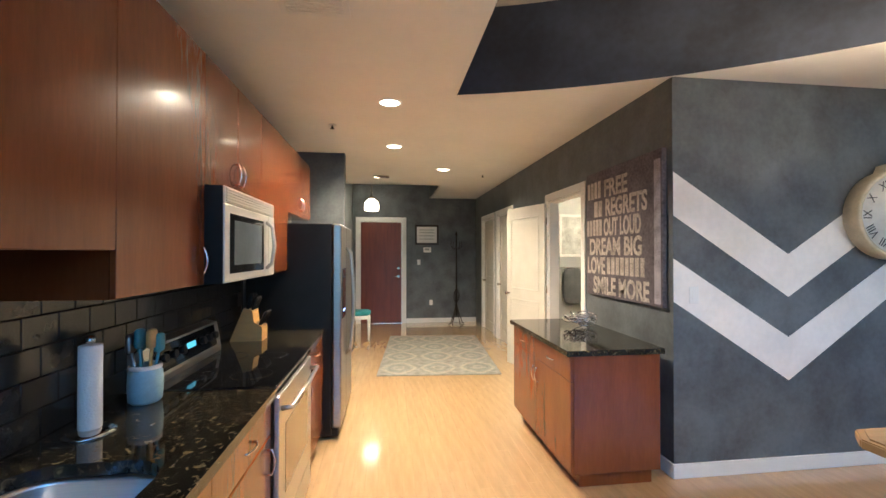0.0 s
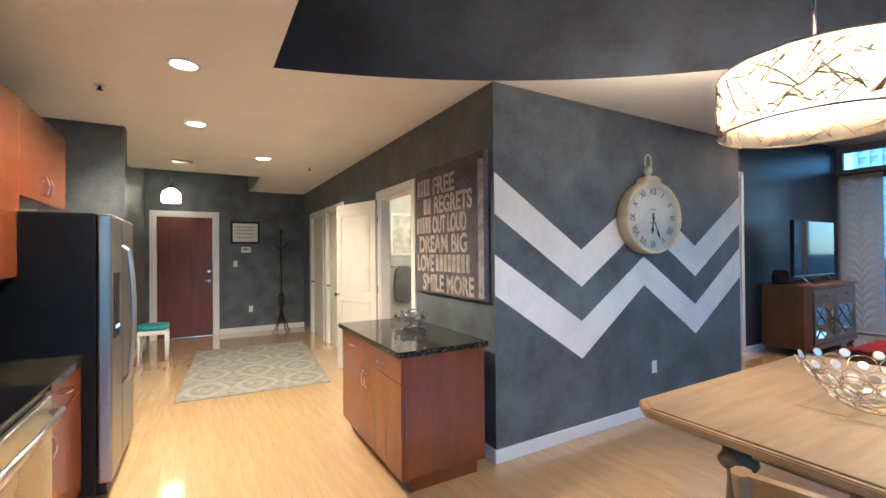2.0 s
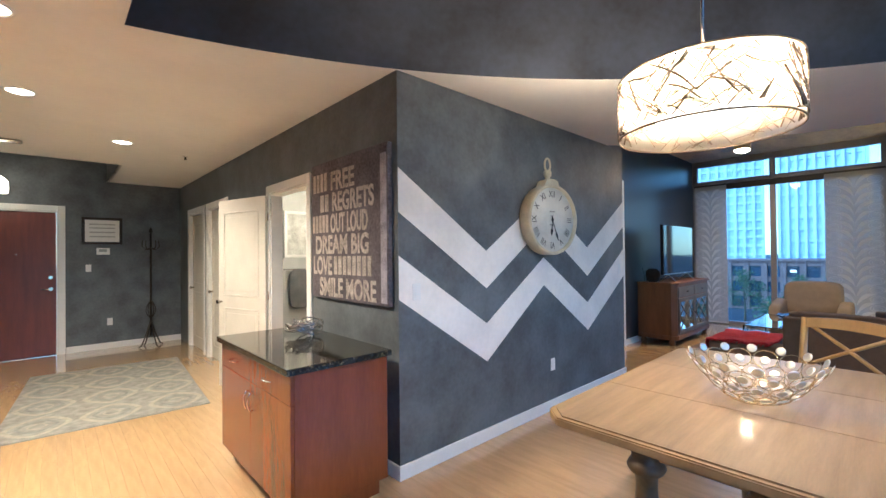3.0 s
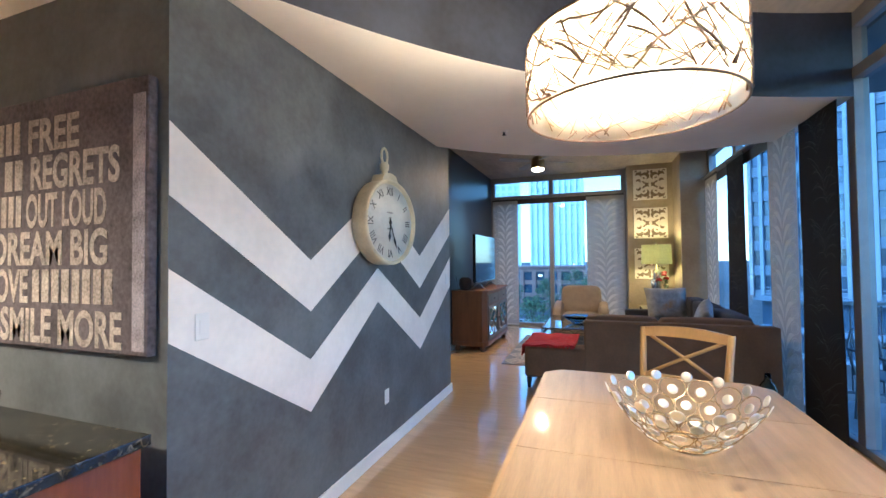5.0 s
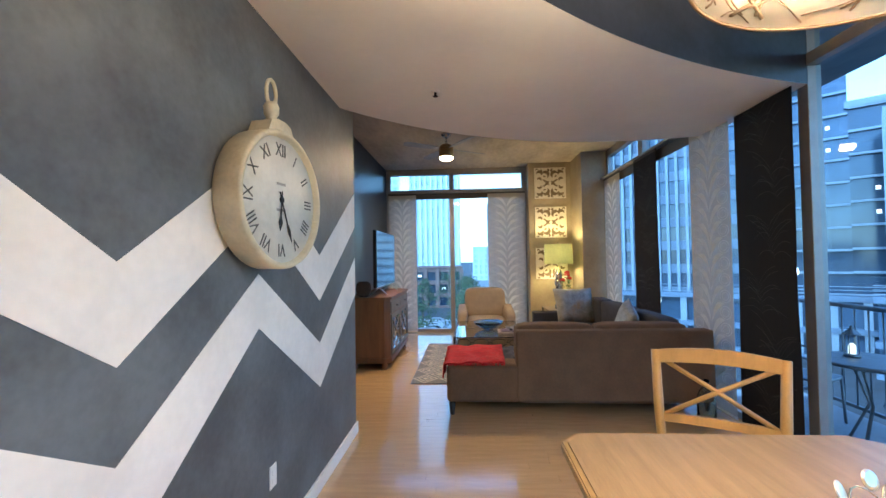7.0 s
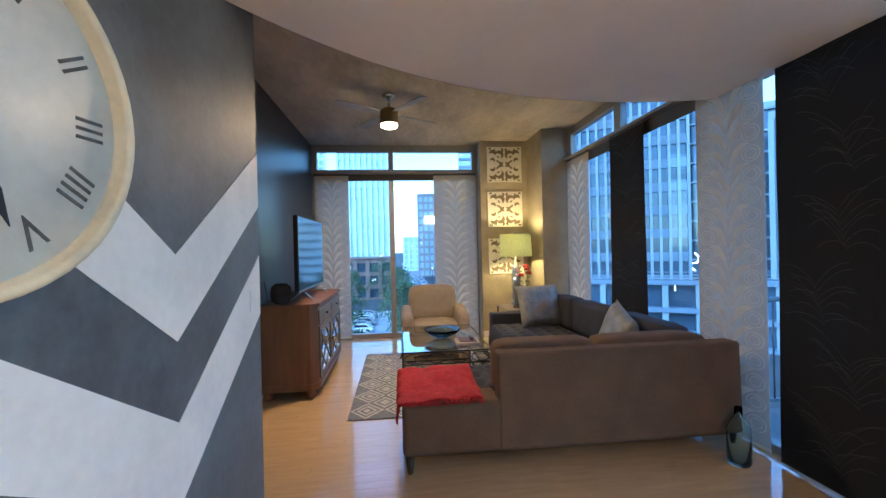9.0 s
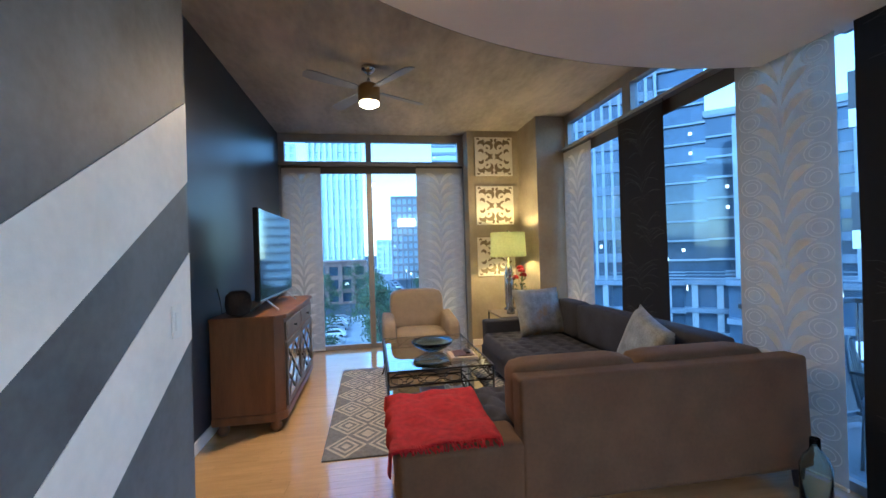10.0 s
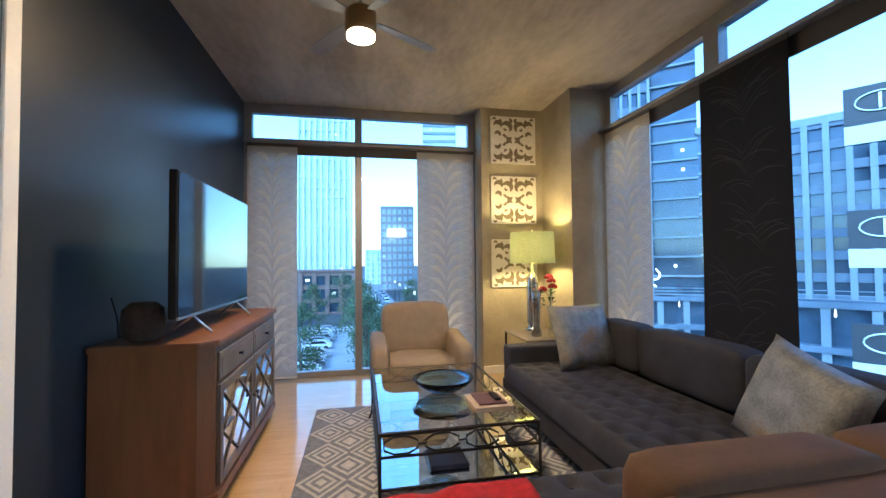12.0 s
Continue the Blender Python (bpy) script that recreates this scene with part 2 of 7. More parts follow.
PILLOW = mat("silver_brocade", (0.205, 0.215, 0.22), 0.5, vary=0.55, scale=9, fine=0.3, bump=0.2, bscale=80)
# gold bloom woven into the brocade
_nt = PILLOW.node_tree
_mx = _nt.nodes.new("ShaderNodeMix")
_mx.data_type = "RGBA"
_tx = _nt.nodes.new("ShaderNodeTexNoise")
_tx.inputs["Scale"].default_value, _tx.inputs["Detail"].default_value = 3.4, 5
_rg = _nt.nodes.new("ShaderNodeMapRange")
_rg.inputs[1].default_value, _rg.inputs[2].default_value = 0.56, 0.66
_co = _nt.nodes.new("ShaderNodeTexCoord")
_nt.links.new(_co.outputs["Object"], _tx.inputs["Vector"])
_nt.links.new(_tx.outputs[0], _rg.inputs[0])
_nt.links.new(_rg.outputs[0], _mx.inputs[0])
_bs = _nt.nodes["Principled BSDF"]
_nt.links.new(_bs.inputs["Base Color"].links[0].from_socket, _mx.inputs[6])
_mx.inputs[7].default_value = (0.24, 0.150, 0.070, 1)
_nt.links.new(_mx.outputs[2], _bs.inputs["Base Color"])
ARM_CLOTH = mat("taupe_linen", (0.25, 0.195, 0.145), 0.9, vary=0.10, scale=8, bump=0.3, bscale=300)
RUG_G = mat("grey_rug_pile", (0.18, 0.20, 0.245), 0.95, vary=0.2, scale=30, bump=0.7, bscale=260)
RUG_L = mat("pale_rug_pile", (0.46, 0.46, 0.47), 0.95, vary=0.15, scale=30, bump=0.7, bscale=260)
RUG_B = mat("blue_beige_rug_pile", (0.27, 0.265, 0.24), 0.95, vary=0.25, scale=12, bump=0.7, bscale=260)
RUG_C = mat("cream_rug_pile", (0.36, 0.335, 0.28), 0.95, vary=0.15, scale=20, bump=0.7, bscale=260)
RUG_T = mat("slate_rug_pile", (0.22, 0.23, 0.215), 0.95, vary=0.2, scale=20, bump=0.7, bscale=260)
ALU = mat("window_aluminium", (0.31, 0.305, 0.31), 0.45, 0.45, vary=0.08)
ALU_D = mat("dark_track", (0.05, 0.045, 0.045), 0.5, vary=0.1)
CURT_W = cloth_sheer("white_sheer_cloth", (0.60, 0.585, 0.56), 0.12)
CURT_P = cloth_sheer("white_motif_cloth", (0.80, 0.78, 0.74), 0.0)
CURT_D = cloth_sheer("charcoal_cloth", (0.024, 0.026, 0.033), 0.02)
CURT_M = mat("faint_feather_thread", (0.052, 0.055, 0.066), 0.55)
PANE = pane_glass("window_pane", (0.74, 0.90, 1.0))
CLEAR = glass("clear_glass", (0.93, 0.98, 0.97), 0.0, 2.0)
AQUA = glass("aqua_glass", (0.55, 0.80, 0.84))
GREEN_GL = glass("bottle_glass", (0.82, 0.94, 0.92))
SILVER_V = mat("mercury_vase", (0.42, 0.42, 0.40), 0.2, 0.9, vary=0.3, scale=30)
LEAF = mat("green_leaf", (0.04, 0.09, 0.03), 0.6, vary=0.3)
ROSE = mat("red_petal", (0.40, 0.012, 0.012), 0.7, vary=0.25, scale=20)
# The pier's tan made darker: shade inside the fretwork gaps, put into the colour.
FRET_GAP = mat("shaded_tan_fret_gap", (0.20, 0.155, 0.10), 0.8, vary=0.2, scale=6)
FRET = mat("white_fretwork", (0.78, 0.75, 0.68), 0.55, vary=0.05)
LAMP_GLOW = glow("lamp_lens", (1.0, 0.86, 0.62), 6)
GLOBE_GLOW = glow("globe_glass_lit", (1.0, 0.86, 0.62), 3.5)
TV_SCR = mat("tv_screen", (0.010, 0.012, 0.014), 0.06, vary=0.1)
# a lit fabric drum: pale cloth that the bulb shines through
DRUM = cloth_sheer("drum_shade_cloth", (0.90, 0.82, 0.68), 0.50)
DRUM.node_tree.nodes["Mix Shader"].inputs[0].default_value = 0.85
DRUM_IN = glow("drum_diffuser_lit", (1.0, 0.90, 0.72), 1.4)
TWIG = mat("drum_twig_wire", (0.17, 0.115, 0.07), 0.6, 0.3, vary=0.3)
# outside
ASPHALT = mat("asphalt", (0.055, 0.056, 0.058), 0.9, vary=0.25, scale=0.3)
PAVE = mat("pavement", (0.28, 0.28, 0.27), 0.9, vary=0.15, scale=0.5)
GRASS = mat("grass", (0.05, 0.075, 0.03), 0.95, vary=0.3, scale=0.4)
TREE_L = mat("tree_leaf", (0.045, 0.075, 0.032), 0.8, vary=0.4, scale=1.5, rand=0.35, island=True)
BARK = mat("bark", (0.10, 0.075, 0.05), 0.9, vary=0.3)
TOWER_W = mat("pale_tower_stone", (0.215, 0.265, 0.31), 0.7, vary=0.08, scale=0.2)
TOWER_B = mat("blue_grey_cladding", (0.12, 0.165, 0.22), 0.6, vary=0.1, scale=0.2)
TOWER_G = mat("tower_glass", (0.06, 0.10, 0.15), 0.12, 0.3, vary=0.25, scale=0.15, rand=0.3)
# Far building colours are paled: the distance haze is put into them.
HAZE_W = mat("far_stone_haze_tint", (0.66, 0.73, 0.75), 0.8, vary=0.06, scale=0.2)
HAZE_G = mat("far_glass_haze_tint", (0.50, 0.60, 0.64), 0.3, vary=0.12, scale=0.15)
BRICK_H = mat("far_brick_haze_tint", (0.36, 0.31, 0.31), 0.9, vary=0.1, scale=0.3)
BRICK_F = mat("far_brick", (0.22, 0.13, 0.11), 0.9, vary=0.15, scale=0.3)
CAR_W = mat("white_car_paint", (0.62, 0.63, 0.64), 0.25, coat=0.5)
CAR_D = mat("dark_car_paint", (0.05, 0.06, 0.08), 0.25, coat=0.5)
CAR_S = mat("silver_car_paint", (0.33, 0.35, 0.37), 0.3, 0.4, coat=0.5)
RUBBER = mat("tyre_rubber", (0.02, 0.02, 0.02), 0.9)
CAR_GLASS = mat("car_glass", (0.02, 0.025, 0.03), 0.06)
WIN_LIT = glow("lit_office_window", (1.0, 0.92, 0.75), 0.45)
SIGN_W = glow("lit_sign_letters", (0.95, 0.98, 1.0), 1.6)
SIGN_E = mat("pale_emblem_paint", (0.75, 0.78, 0.80), 0.6)
SIGN_D = mat("dark_sign_board", (0.03, 0.035, 0.045), 0.5)
BALC = mat("balcony_concrete", (0.26, 0.27, 0.28), 0.85, vary=0.15, scale=2)
BALC_M = mat("balcony_grey_metal", (0.17, 0.19, 0.21), 0.5, 0.5, vary=0.1)
# ---- mesh helpers ----
def box(bm, x0, x1, y0, y1, z0, z1, bevel=0.0, seg=1):
    """A box with rounded edges, added to bm."""
    made = bmesh.ops.create_cube(bm, size=1, matrix=Matrix.LocRotScale(((x0 + x1) / 2, (y0 + y1) / 2, (z0 + z1) / 2), None, (abs(x1 - x0), abs(y1 - y0), abs(z1 - z0))))
    if bevel:
        edges = {e for v in made["verts"] for e in v.link_edges}
        bmesh.ops.bevel(bm, geom=list(edges), offset=bevel, segments=seg, affect="EDGES", profile=0.5, clamp_overlap=True)
    return bm


def boxm(*a, bevel=0.0, seg=1):
    return box(bmesh.new(), *a, bevel=bevel, seg=seg)


def lathe(bm, x, y, rings, n=24, close=True):
    """A turned form about an upright axis: rings of (radius, z)."""
    loops = []
    for r, z in rings:
        loops.append([bm.verts.new((x + r * math.cos(2 * math.pi * i / n), y + r * math.sin(2 * math.pi * i / n), z)) for i in range(n)])
    for a, b in zip(loops, loops[1:]):
        for i in range(n):
            bm.faces.new((a[i], a[(i + 1) % n], b[(i + 1) % n], b[i]))
    if close:
        bm.faces.new(loops[0][::-1])
        bm.faces.new(loops[-1])
    for f in bm.faces:
        f.smooth = True
    return bm


def tube(bm, pts, r, n=6, closed=False):
    """A rod of radius r along pts."""
    pts = [Vector(p) for p in pts]
    loops = []
    count = len(pts)
    ref = Vector((0.123, 0.271, 0.953)).normalized()
    for i, p in enumerate(pts):
        if closed:
            d = pts[(i + 1) % count] - pts[i - 1]
        else:
            d = pts[min(i + 1, count - 1)] - pts[max(i - 1, 0)]
        d.normalize()
        u = d.cross(ref)
        if u.length < 0.05:
            u = d.cross(Vector((1, 0, 0)))
        u.normalize()
        w = d.cross(u)
        rr = r[i] if isinstance(r, (list, tuple)) else r
        loops.append([bm.verts.new(p + (u * math.cos(2 * math.pi * k / n) + w * math.sin(2 * math.pi * k / n)) * rr) for k in range(n)])
    pairs = list(zip(loops, loops[1:])) + ([(loops[-1], loops[0])] if closed else [])
    for a, b in pairs:
        for k in range(n):
            f = bm.faces.new((a[k], a[(k + 1) % n], b[(k + 1) % n], b[k]))
            f.smooth = True
    if not closed:
        bm.faces.new(loops[0][::-1])
        bm.faces.new(loops[-1])
    return bm


def prism(bm, outline, axis, lo, hi):
    """A flat outline pushed out along an axis. outline: pairs in the two other axes in order."""
    def at(u, v, w):
        return {"x": (w, u, v), "y": (u, w, v), "z": (u, v, w)}[axis]
    a = [bm.verts.new(at(u, v, lo)) for u, v in outline]
    b = [bm.verts.new(at(u, v, hi)) for u, v in outline]
    bm.faces.new(a)
    bm.faces.new(b[::-1])
    for i in range(len(a)):
        j = (i + 1) % len(a)
        bm.faces.new((a[j], a[i], b[i], b[j]))
    bmesh.ops.recalc_face_normals(bm, faces=bm.faces[:])
    return bm


def cushion(bm, x0, x1, y0, y1, z0, z1, puff=0.03, n=6, power=4.0):
    """A padded block with bulging faces and soft edges."""
    before = len(bm.verts)
    made = bmesh.ops.create_cube(bm, size=2)
    es = list({e for v in made["verts"] for e in v.link_edges})
    bmesh.ops.subdivide_edges(bm, edges=es, cuts=n, use_grid_fill=True)
    bm.verts.ensure_lookup_table()
    vs = bm.verts[before:]
    c = Vector(((x0 + x1) / 2, (y0 + y1) / 2, (z0 + z1) / 2))
    h = Vector(((x1 - x0) / 2, (y1 - y0) / 2, (z1 - z0) / 2))
    for v in vs:
        p = v.co.copy()
        m = (abs(p.x) ** power + abs(p.y) ** power + abs(p.z) ** power) ** (1 / power)
        q = p / m if m else p
        q = p.lerp(q * max(abs(p.x), abs(p.y), abs(p.z)), 0.75)
        v.co = c + Vector((q.x * h.x, q.y * h.y, q.z * h.z)) * (1 + 0)
        v.co += Vector((q.x, q.y, q.z)) * puff * (1 - max(sorted((abs(p.x), abs(p.y), abs(p.z)))[:2]) ** 2)
    for f in bm.faces:
        f.smooth = True
    return bm


def part(name, bm, material, parent=None, label="", mats=()):
    """Links bm as one mesh object, under a thing or a part."""
    me = bpy.data.meshes.new(name)
    bm.to_mesh(me)
    bm.free()
    me.materials.append(material)
    for m in mats:
        me.materials.append(m)
    ob = new(name, me)
    if parent is not None:
        ob.parent = parent
        ob.matrix_parent_inverse = parent.matrix_world.inverted()
    if label:
        tagged(ob, label)
    return ob


def thing(name, at, label, category, group=""):
    """An Empty at a thing's base, that parents its parts."""
    ob = new(name)
    ob.location = at
    ob.empty_display_size = 0.1
    ob.matrix_world = Matrix.Translation(at)
    return tagged(ob, label, category, group)


def solid(name, bm, material, label, category, group="", kind=""):
    return tagged(part(name, bm, material), label, category, group, kind)


def structure(name, bm, material, label="", category=""):
    return tagged(part(name, bm, material), label, category, "", "structure")


def shape(name, verts, faces, material, parent=None):
    me = bpy.data.meshes.new(name)
    me.from_pydata(verts, [], faces)
    me.materials.append(material)
    ob = new(name, me)
    if parent is not None:
        ob.parent = parent
        ob.matrix_parent_inverse = parent.matrix_world.inverted()
    return ob


def arc(cx, cy, r, a0, a1, n):
    return [(cx + r * math.cos(radians(a0 + (a1 - a0) * i / n)), cy + r * math.sin(radians(a0 + (a1 - a0) * i / n))) for i in range(n + 1)]
# ---- structure ----
YW = -0.57      # inner face of the long window wall
XE = 10.56      # inner face of the end window wall
ZWALL = 2.92   # face of the striped wall
TVW = 3.62      # face of the wall behind the television

floor = structure("floor", boxm(-1.1, 10.7, -0.70, 9.62, -0.15, -0.012), SUBFLOOR, "pale maple plank floor with a satin finish", "floor")

wall_kitchen = structure("wall_kitchen", boxm(-1.09, -0.975, -0.70, 5.60, 0, SLAB), GREY_WALL, "slate grey painted kitchen wall", "wall")
structure("wall_fridge_return", boxm(-0.975, -0.355, 5.46, 5.60, 0, SLAB), GREY_WALL, "slate grey wall return beside the fridge", "wall")
structure("wall_hall_west", boxm(-0.72, -0.60, 5.60, 9.62, 0, SLAB), GREY_WALL, "slate grey hall wall", "wall")

bm = bmesh.new()
box(bm, -0.60, -0.45, 9.50, 9.62, 0, SLAB)
box(bm, 0.47, 2.25, 9.50, 9.62, 0, SLAB)
box(bm, -0.45, 0.47, 9.50, 9.62, 2.225, SLAB)
structure("wall_entry", bm, GREY_WALL, "slate grey entry wall round the front door", "wall")

bm = bmesh.new()
OPEN_E = [(4.28, 5.17, 2.16), (6.72, 7.62, 2.20), (7.88, 8.78, 2.20)]
y = 3.06
for a, b, h in OPEN_E:
    box(bm, 2.11, 2.23, y, a, 0, SLAB)
    box(bm, 2.11, 2.23, a, b, h, SLAB)
    y = b
box(bm, 2.11, 2.23, y, 9.50, 0, SLAB)
wall_hall_east = structure("wall_hall_east", bm, GREY_WALL, "slate grey hall wall with white doors", "wall")

wall_striped = structure("wall_striped", boxm(2.11, 5.52, ZWALL, 3.06, 0, SLAB), GREY_WALL, "slate grey mottled wall, dappled light in its colour, with two white zigzag stripes", "wall")
STRIPES = [((2.112, 2.09, 1.79), (2.995, 1.525, 1.222), (3.81, 2.05, 1.755), (4.635, 1.555, 1.25), (5.518, 2.11, 1.81)),
           ((2.112, 1.495, 1.20), (2.993, 0.938, 0.632), (3.81, 1.46, 1.20), (4.632, 0.965, 0.67), (5.518, 1.54, 1.215))]
for pts in STRIPES:
    ring = [(x, t) for x, t, b in pts] + [(x, b) for x, t, b in reversed(pts)]
    bm = prism(bmesh.new(), ring, "y", ZWALL - 0.003, ZWALL - 0.0005)
    part("painted_stripe", bm, STRIPE, wall_striped, "white painted zigzag stripe")
structure("wall_door_return", boxm(5.40, 5.52, 3.06, TVW, 0, SLAB), GREY_WALL, "slate grey wall return", "wall")

bm = bmesh.new()
box(bm, 5.40, 6.15, TVW, 3.74, 0, SLAB)
box(bm, 7.05, 10.7, TVW, 3.74, 0, SLAB)
box(bm, 6.15, 7.05, TVW, 3.74, 2.56, SLAB)
structure("wall_television", bm, mat("dark_slate_satin", (0.018, 0.026, 0.038), 0.36, vary=0.12, scale=1.5, bump=0.04, bscale=120, spec=0.45), "dark slate satin wall behind the television", "wall")

structure("wall_panel_column", boxm(10.24, 10.7, -0.70, 0.70, 0, SLAB), CONC_TAN, "tan concrete pier with fretwork panels", "wall")
structure("wall_corner_column", boxm(9.47, 10.24, -0.70, -0.13, 0, SLAB), CONC_TAN, "tan concrete corner column", "wall")

# rooms beyond the doors; unseen plain walls are added to close them to light
BATH_W = mat("pale_bath_paint", (0.50, 0.52, 0.50), 0.7, vary=0.05)
structure("wall_bath_back", boxm(2.23, 4.4, 6.5, 6.6, 0, SLAB), BATH_W, "pale bathroom wall", "wall")
structure("wall_bath_side", boxm(4.4, 4.5, 3.06, 9.62, 0, SLAB), BATH_W, "pale bathroom partition, added unseen to keep light out", "wall")
structure("wall_bedroom_back", boxm(4.5, 10.7, 7.0, 7.1, 0, SLAB), TAN_WALL, "beige bedroom wall", "wall")
structure("wall_bedroom_side", boxm(8.6, 8.7, 3.74, 7.0, 0, SLAB), TAN_WALL, "beige bedroom side wall", "wall")
structure("wall_bedroom_near", boxm(5.30, 5.40, 3.74, 7.0, 0, SLAB), TAN_WALL, "beige bedroom near wall", "wall")
structure("bedroom_carpet", boxm(5.40, 8.6, 3.74, 7.0, -0.012, 0.006), mat("dark_carpet", (0.06, 0.05, 0.045), 0.95, bump=0.4, bscale=200), "dark bedroom carpet", "carpet")

# ceilings
structure("ceiling_slab", boxm(-1.1, 10.7, -0.70, 9.62, SLAB, SLAB + 0.2), CONCRETE, "raw board-marked concrete ceiling", "ceiling")
IC, IR = (-0.67, -2.36), 5.96
OC, OR = (3.05, 0.30), 3.35
a_in0 = math.degrees(math.acos((0.70 - IC[0]) / IR))
a_in1 = math.degrees(math.asin((YW - IC[1]) / IR))
a_out0 = math.degrees(math.asin((YW - OC[1]) / OR))
a_out1 = math.degrees(math.asin((ZWALL - OC[1]) / OR))
inner, outer = arc(*IC, IR, a_in0, a_in1, 48), arc(*OC, OR, a_out0, a_out1, 40)
outline = [(-0.975, YW), (0.70, YW)] + inner + outer + [(2.11, ZWALL), (2.11, 9.5), (1.065, 9.5), (1.065, 7.75), (-0.60, 7.75), (-0.60, 5.46), (-0.975, 5.46)]
bm = prism(bmesh.new(), outline, "z", CEIL, CEIL + 0.05)
bmesh.ops.triangulate(bm, faces=[f for f in bm.faces if len(f.verts) > 4])
structure("ceiling_dropped", bm, WHITE_CEIL, "white painted dropped ceiling with curved edges", "ceiling")


def fascia(name, pts, depth, material, label):
    """An upright band that follows a line on the plan, from the dropped ceiling up to the slab."""
    bm = bmesh.new()
    ring = list(pts)
    back = []
    for i, p in enumerate(ring):
        a, b = Vector(ring[max(i - 1, 0)]), Vector(ring[min(i + 1, len(ring) - 1)])
        d = (b - a).normalized()
        back.append((p[0] + d.y * depth, p[1] - d.x * depth))
    for i in range(len(ring) - 1):
        q = [ring[i], ring[i + 1], back[i + 1], back[i]]
        lo = [bm.verts.new((*c, CEIL + 0.0)) for c in q]
        hi = [bm.verts.new((*c, SLAB)) for c in q]
        bm.faces.new((lo[0], lo[1], hi[1], hi[0]))
        bm.faces.new((lo[2], lo[3], hi[3], hi[2]))
    bmesh.ops.remove_doubles(bm, verts=bm.verts[:], dist=1e-4)
    for f in bm.faces:
        f.smooth = True
    return structure(name, bm, material, label, "ceiling fascia")


fascia("trim_fascia_curve", [(IC[0] + (IR - 0.003) * (p[0] - IC[0]) / IR, IC[1] + (IR - 0.003) * (p[1] - IC[1]) / IR) for p in inner], -0.04, NAVY, "dark navy curved ceiling fascia")
fascia("trim_fascia_straight", [(0.703, YW), (0.703, 1.5), (0.703, inner[0][1])], -0.04, NAVY, "dark navy straight ceiling fascia")
fascia("trim_fascia_living", [(OC[0] + (OR + 0.003) * (p[0] - OC[0]) / OR, OC[1] + (OR + 0.003) * (p[1] - OC[1]) / OR) for p in outer], -0.04, NAVY, "dark navy curved fascia towards the living room")
bm = bmesh.new()
box(bm, 1.062, 1.10, 7.748, 9.5, CEIL, SLAB)
box(bm, -0.60, 1.062, 7.71, 7.748, CEIL, SLAB)
structure("trim_entry_recess", bm, GREY_WALL, "slate grey sides of the raised entry ceiling", "ceiling fascia")

# window walls
def frame_bars(name, bars, label):
    ob = thing(name, (0, 0, 0), label, "window")
    ob["kind"] = "structure"
    for b in bars:
        part("window_frame", boxm(*b, bevel=0.004), ALU, ob)
    return ob


XM = [9.41, 7.97, 6.52, 5.06, 3.55, 2.05, 0.55, -0.92]
win_long = frame_bars("window_1", [(-0.975, 9.47, YW - 0.10, YW, 0, 0.06), (-0.975, 9.47, YW - 0.10, YW + 0.012, 2.88, 2.965), (-0.975, 9.47, YW - 0.10, YW, 3.28, 3.397)], "full-height aluminium window wall with transom panes")
for xm in XM:
    w = 0.075 if xm == 7.97 else 0.05
    part("mullion", boxm(xm - w, xm + w, YW - 0.09, YW + 0.006, 0.06, 2.88, bevel=0.004), ALU, win_long)
    part("mullion", boxm(xm - w, xm + w, YW - 0.09, YW + 0.006, 2.965, 3.28, bevel=0.004), ALU, win_long)
for a, b in zip(XM[1:], XM):
    for z0, z1 in ((0.06, 2.88), (2.965, 3.28)):
        p = part("pane", boxm(a + 0.03, b - 0.03, YW - 0.060, YW - 0.052, z0, z1), PANE, win_long)
        p.visible_shadow = False
win_end = frame_bars("window_2", [(XE, XE + 0.1, 0.70, TVW, 0, 0.07), (XE - 0.012, XE + 0.1, 0.70, TVW, 2.88, 2.965), (XE, XE + 0.1, 0.70, TVW, 3.28, 3.397)], "full-height aluminium end window with transom panes")
YM = [0.75, 2.245, 3.57]
for ym in YM:
    part("mullion", boxm(XE - 0.006, XE + 0.09, ym - 0.045, ym + 0.045, 0.07, 2.88, bevel=0.004), ALU, win_end)
    part("mullion", boxm(XE - 0.006, XE + 0.09, ym - 0.045, ym + 0.045, 2.965, 3.28, bevel=0.004), ALU, win_end)
for a, b in zip(YM, YM[1:]):
    for z0, z1 in ((0.07, 2.88), (2.965, 3.28)):
        p = part("pane", boxm(XE + 0.05, XE + 0.058, a + 0.03, b - 0.03, z0, z1), PANE, win_end)
        p.visible_shadow = False

# baseboards and trim
def baseboard(x0, x1, y0, y1):
    structure("baseboard", boxm(x0, x1, y0, y1, 0, 0.10, bevel=0.004), TRIM, "white painted baseboard", "baseboard")


baseboard(2.095, 5.535, ZWALL - 0.016, ZWALL)
baseboard(2.094, 2.11, ZWALL, 4.19)
baseboard(0.56, 2.11, 9.484, 9.50)
baseboard(2.094, 2.11, 5.26, 6.63)
baseboard(7.135, 10.56, TVW - 0.016, TVW)
baseboard(5.52, 5.536, ZWALL, TVW)
baseboard(10.224, 10.24, -0.13, 0.70)
baseboard(-0.60, -0.584, 5.6, 9.484)


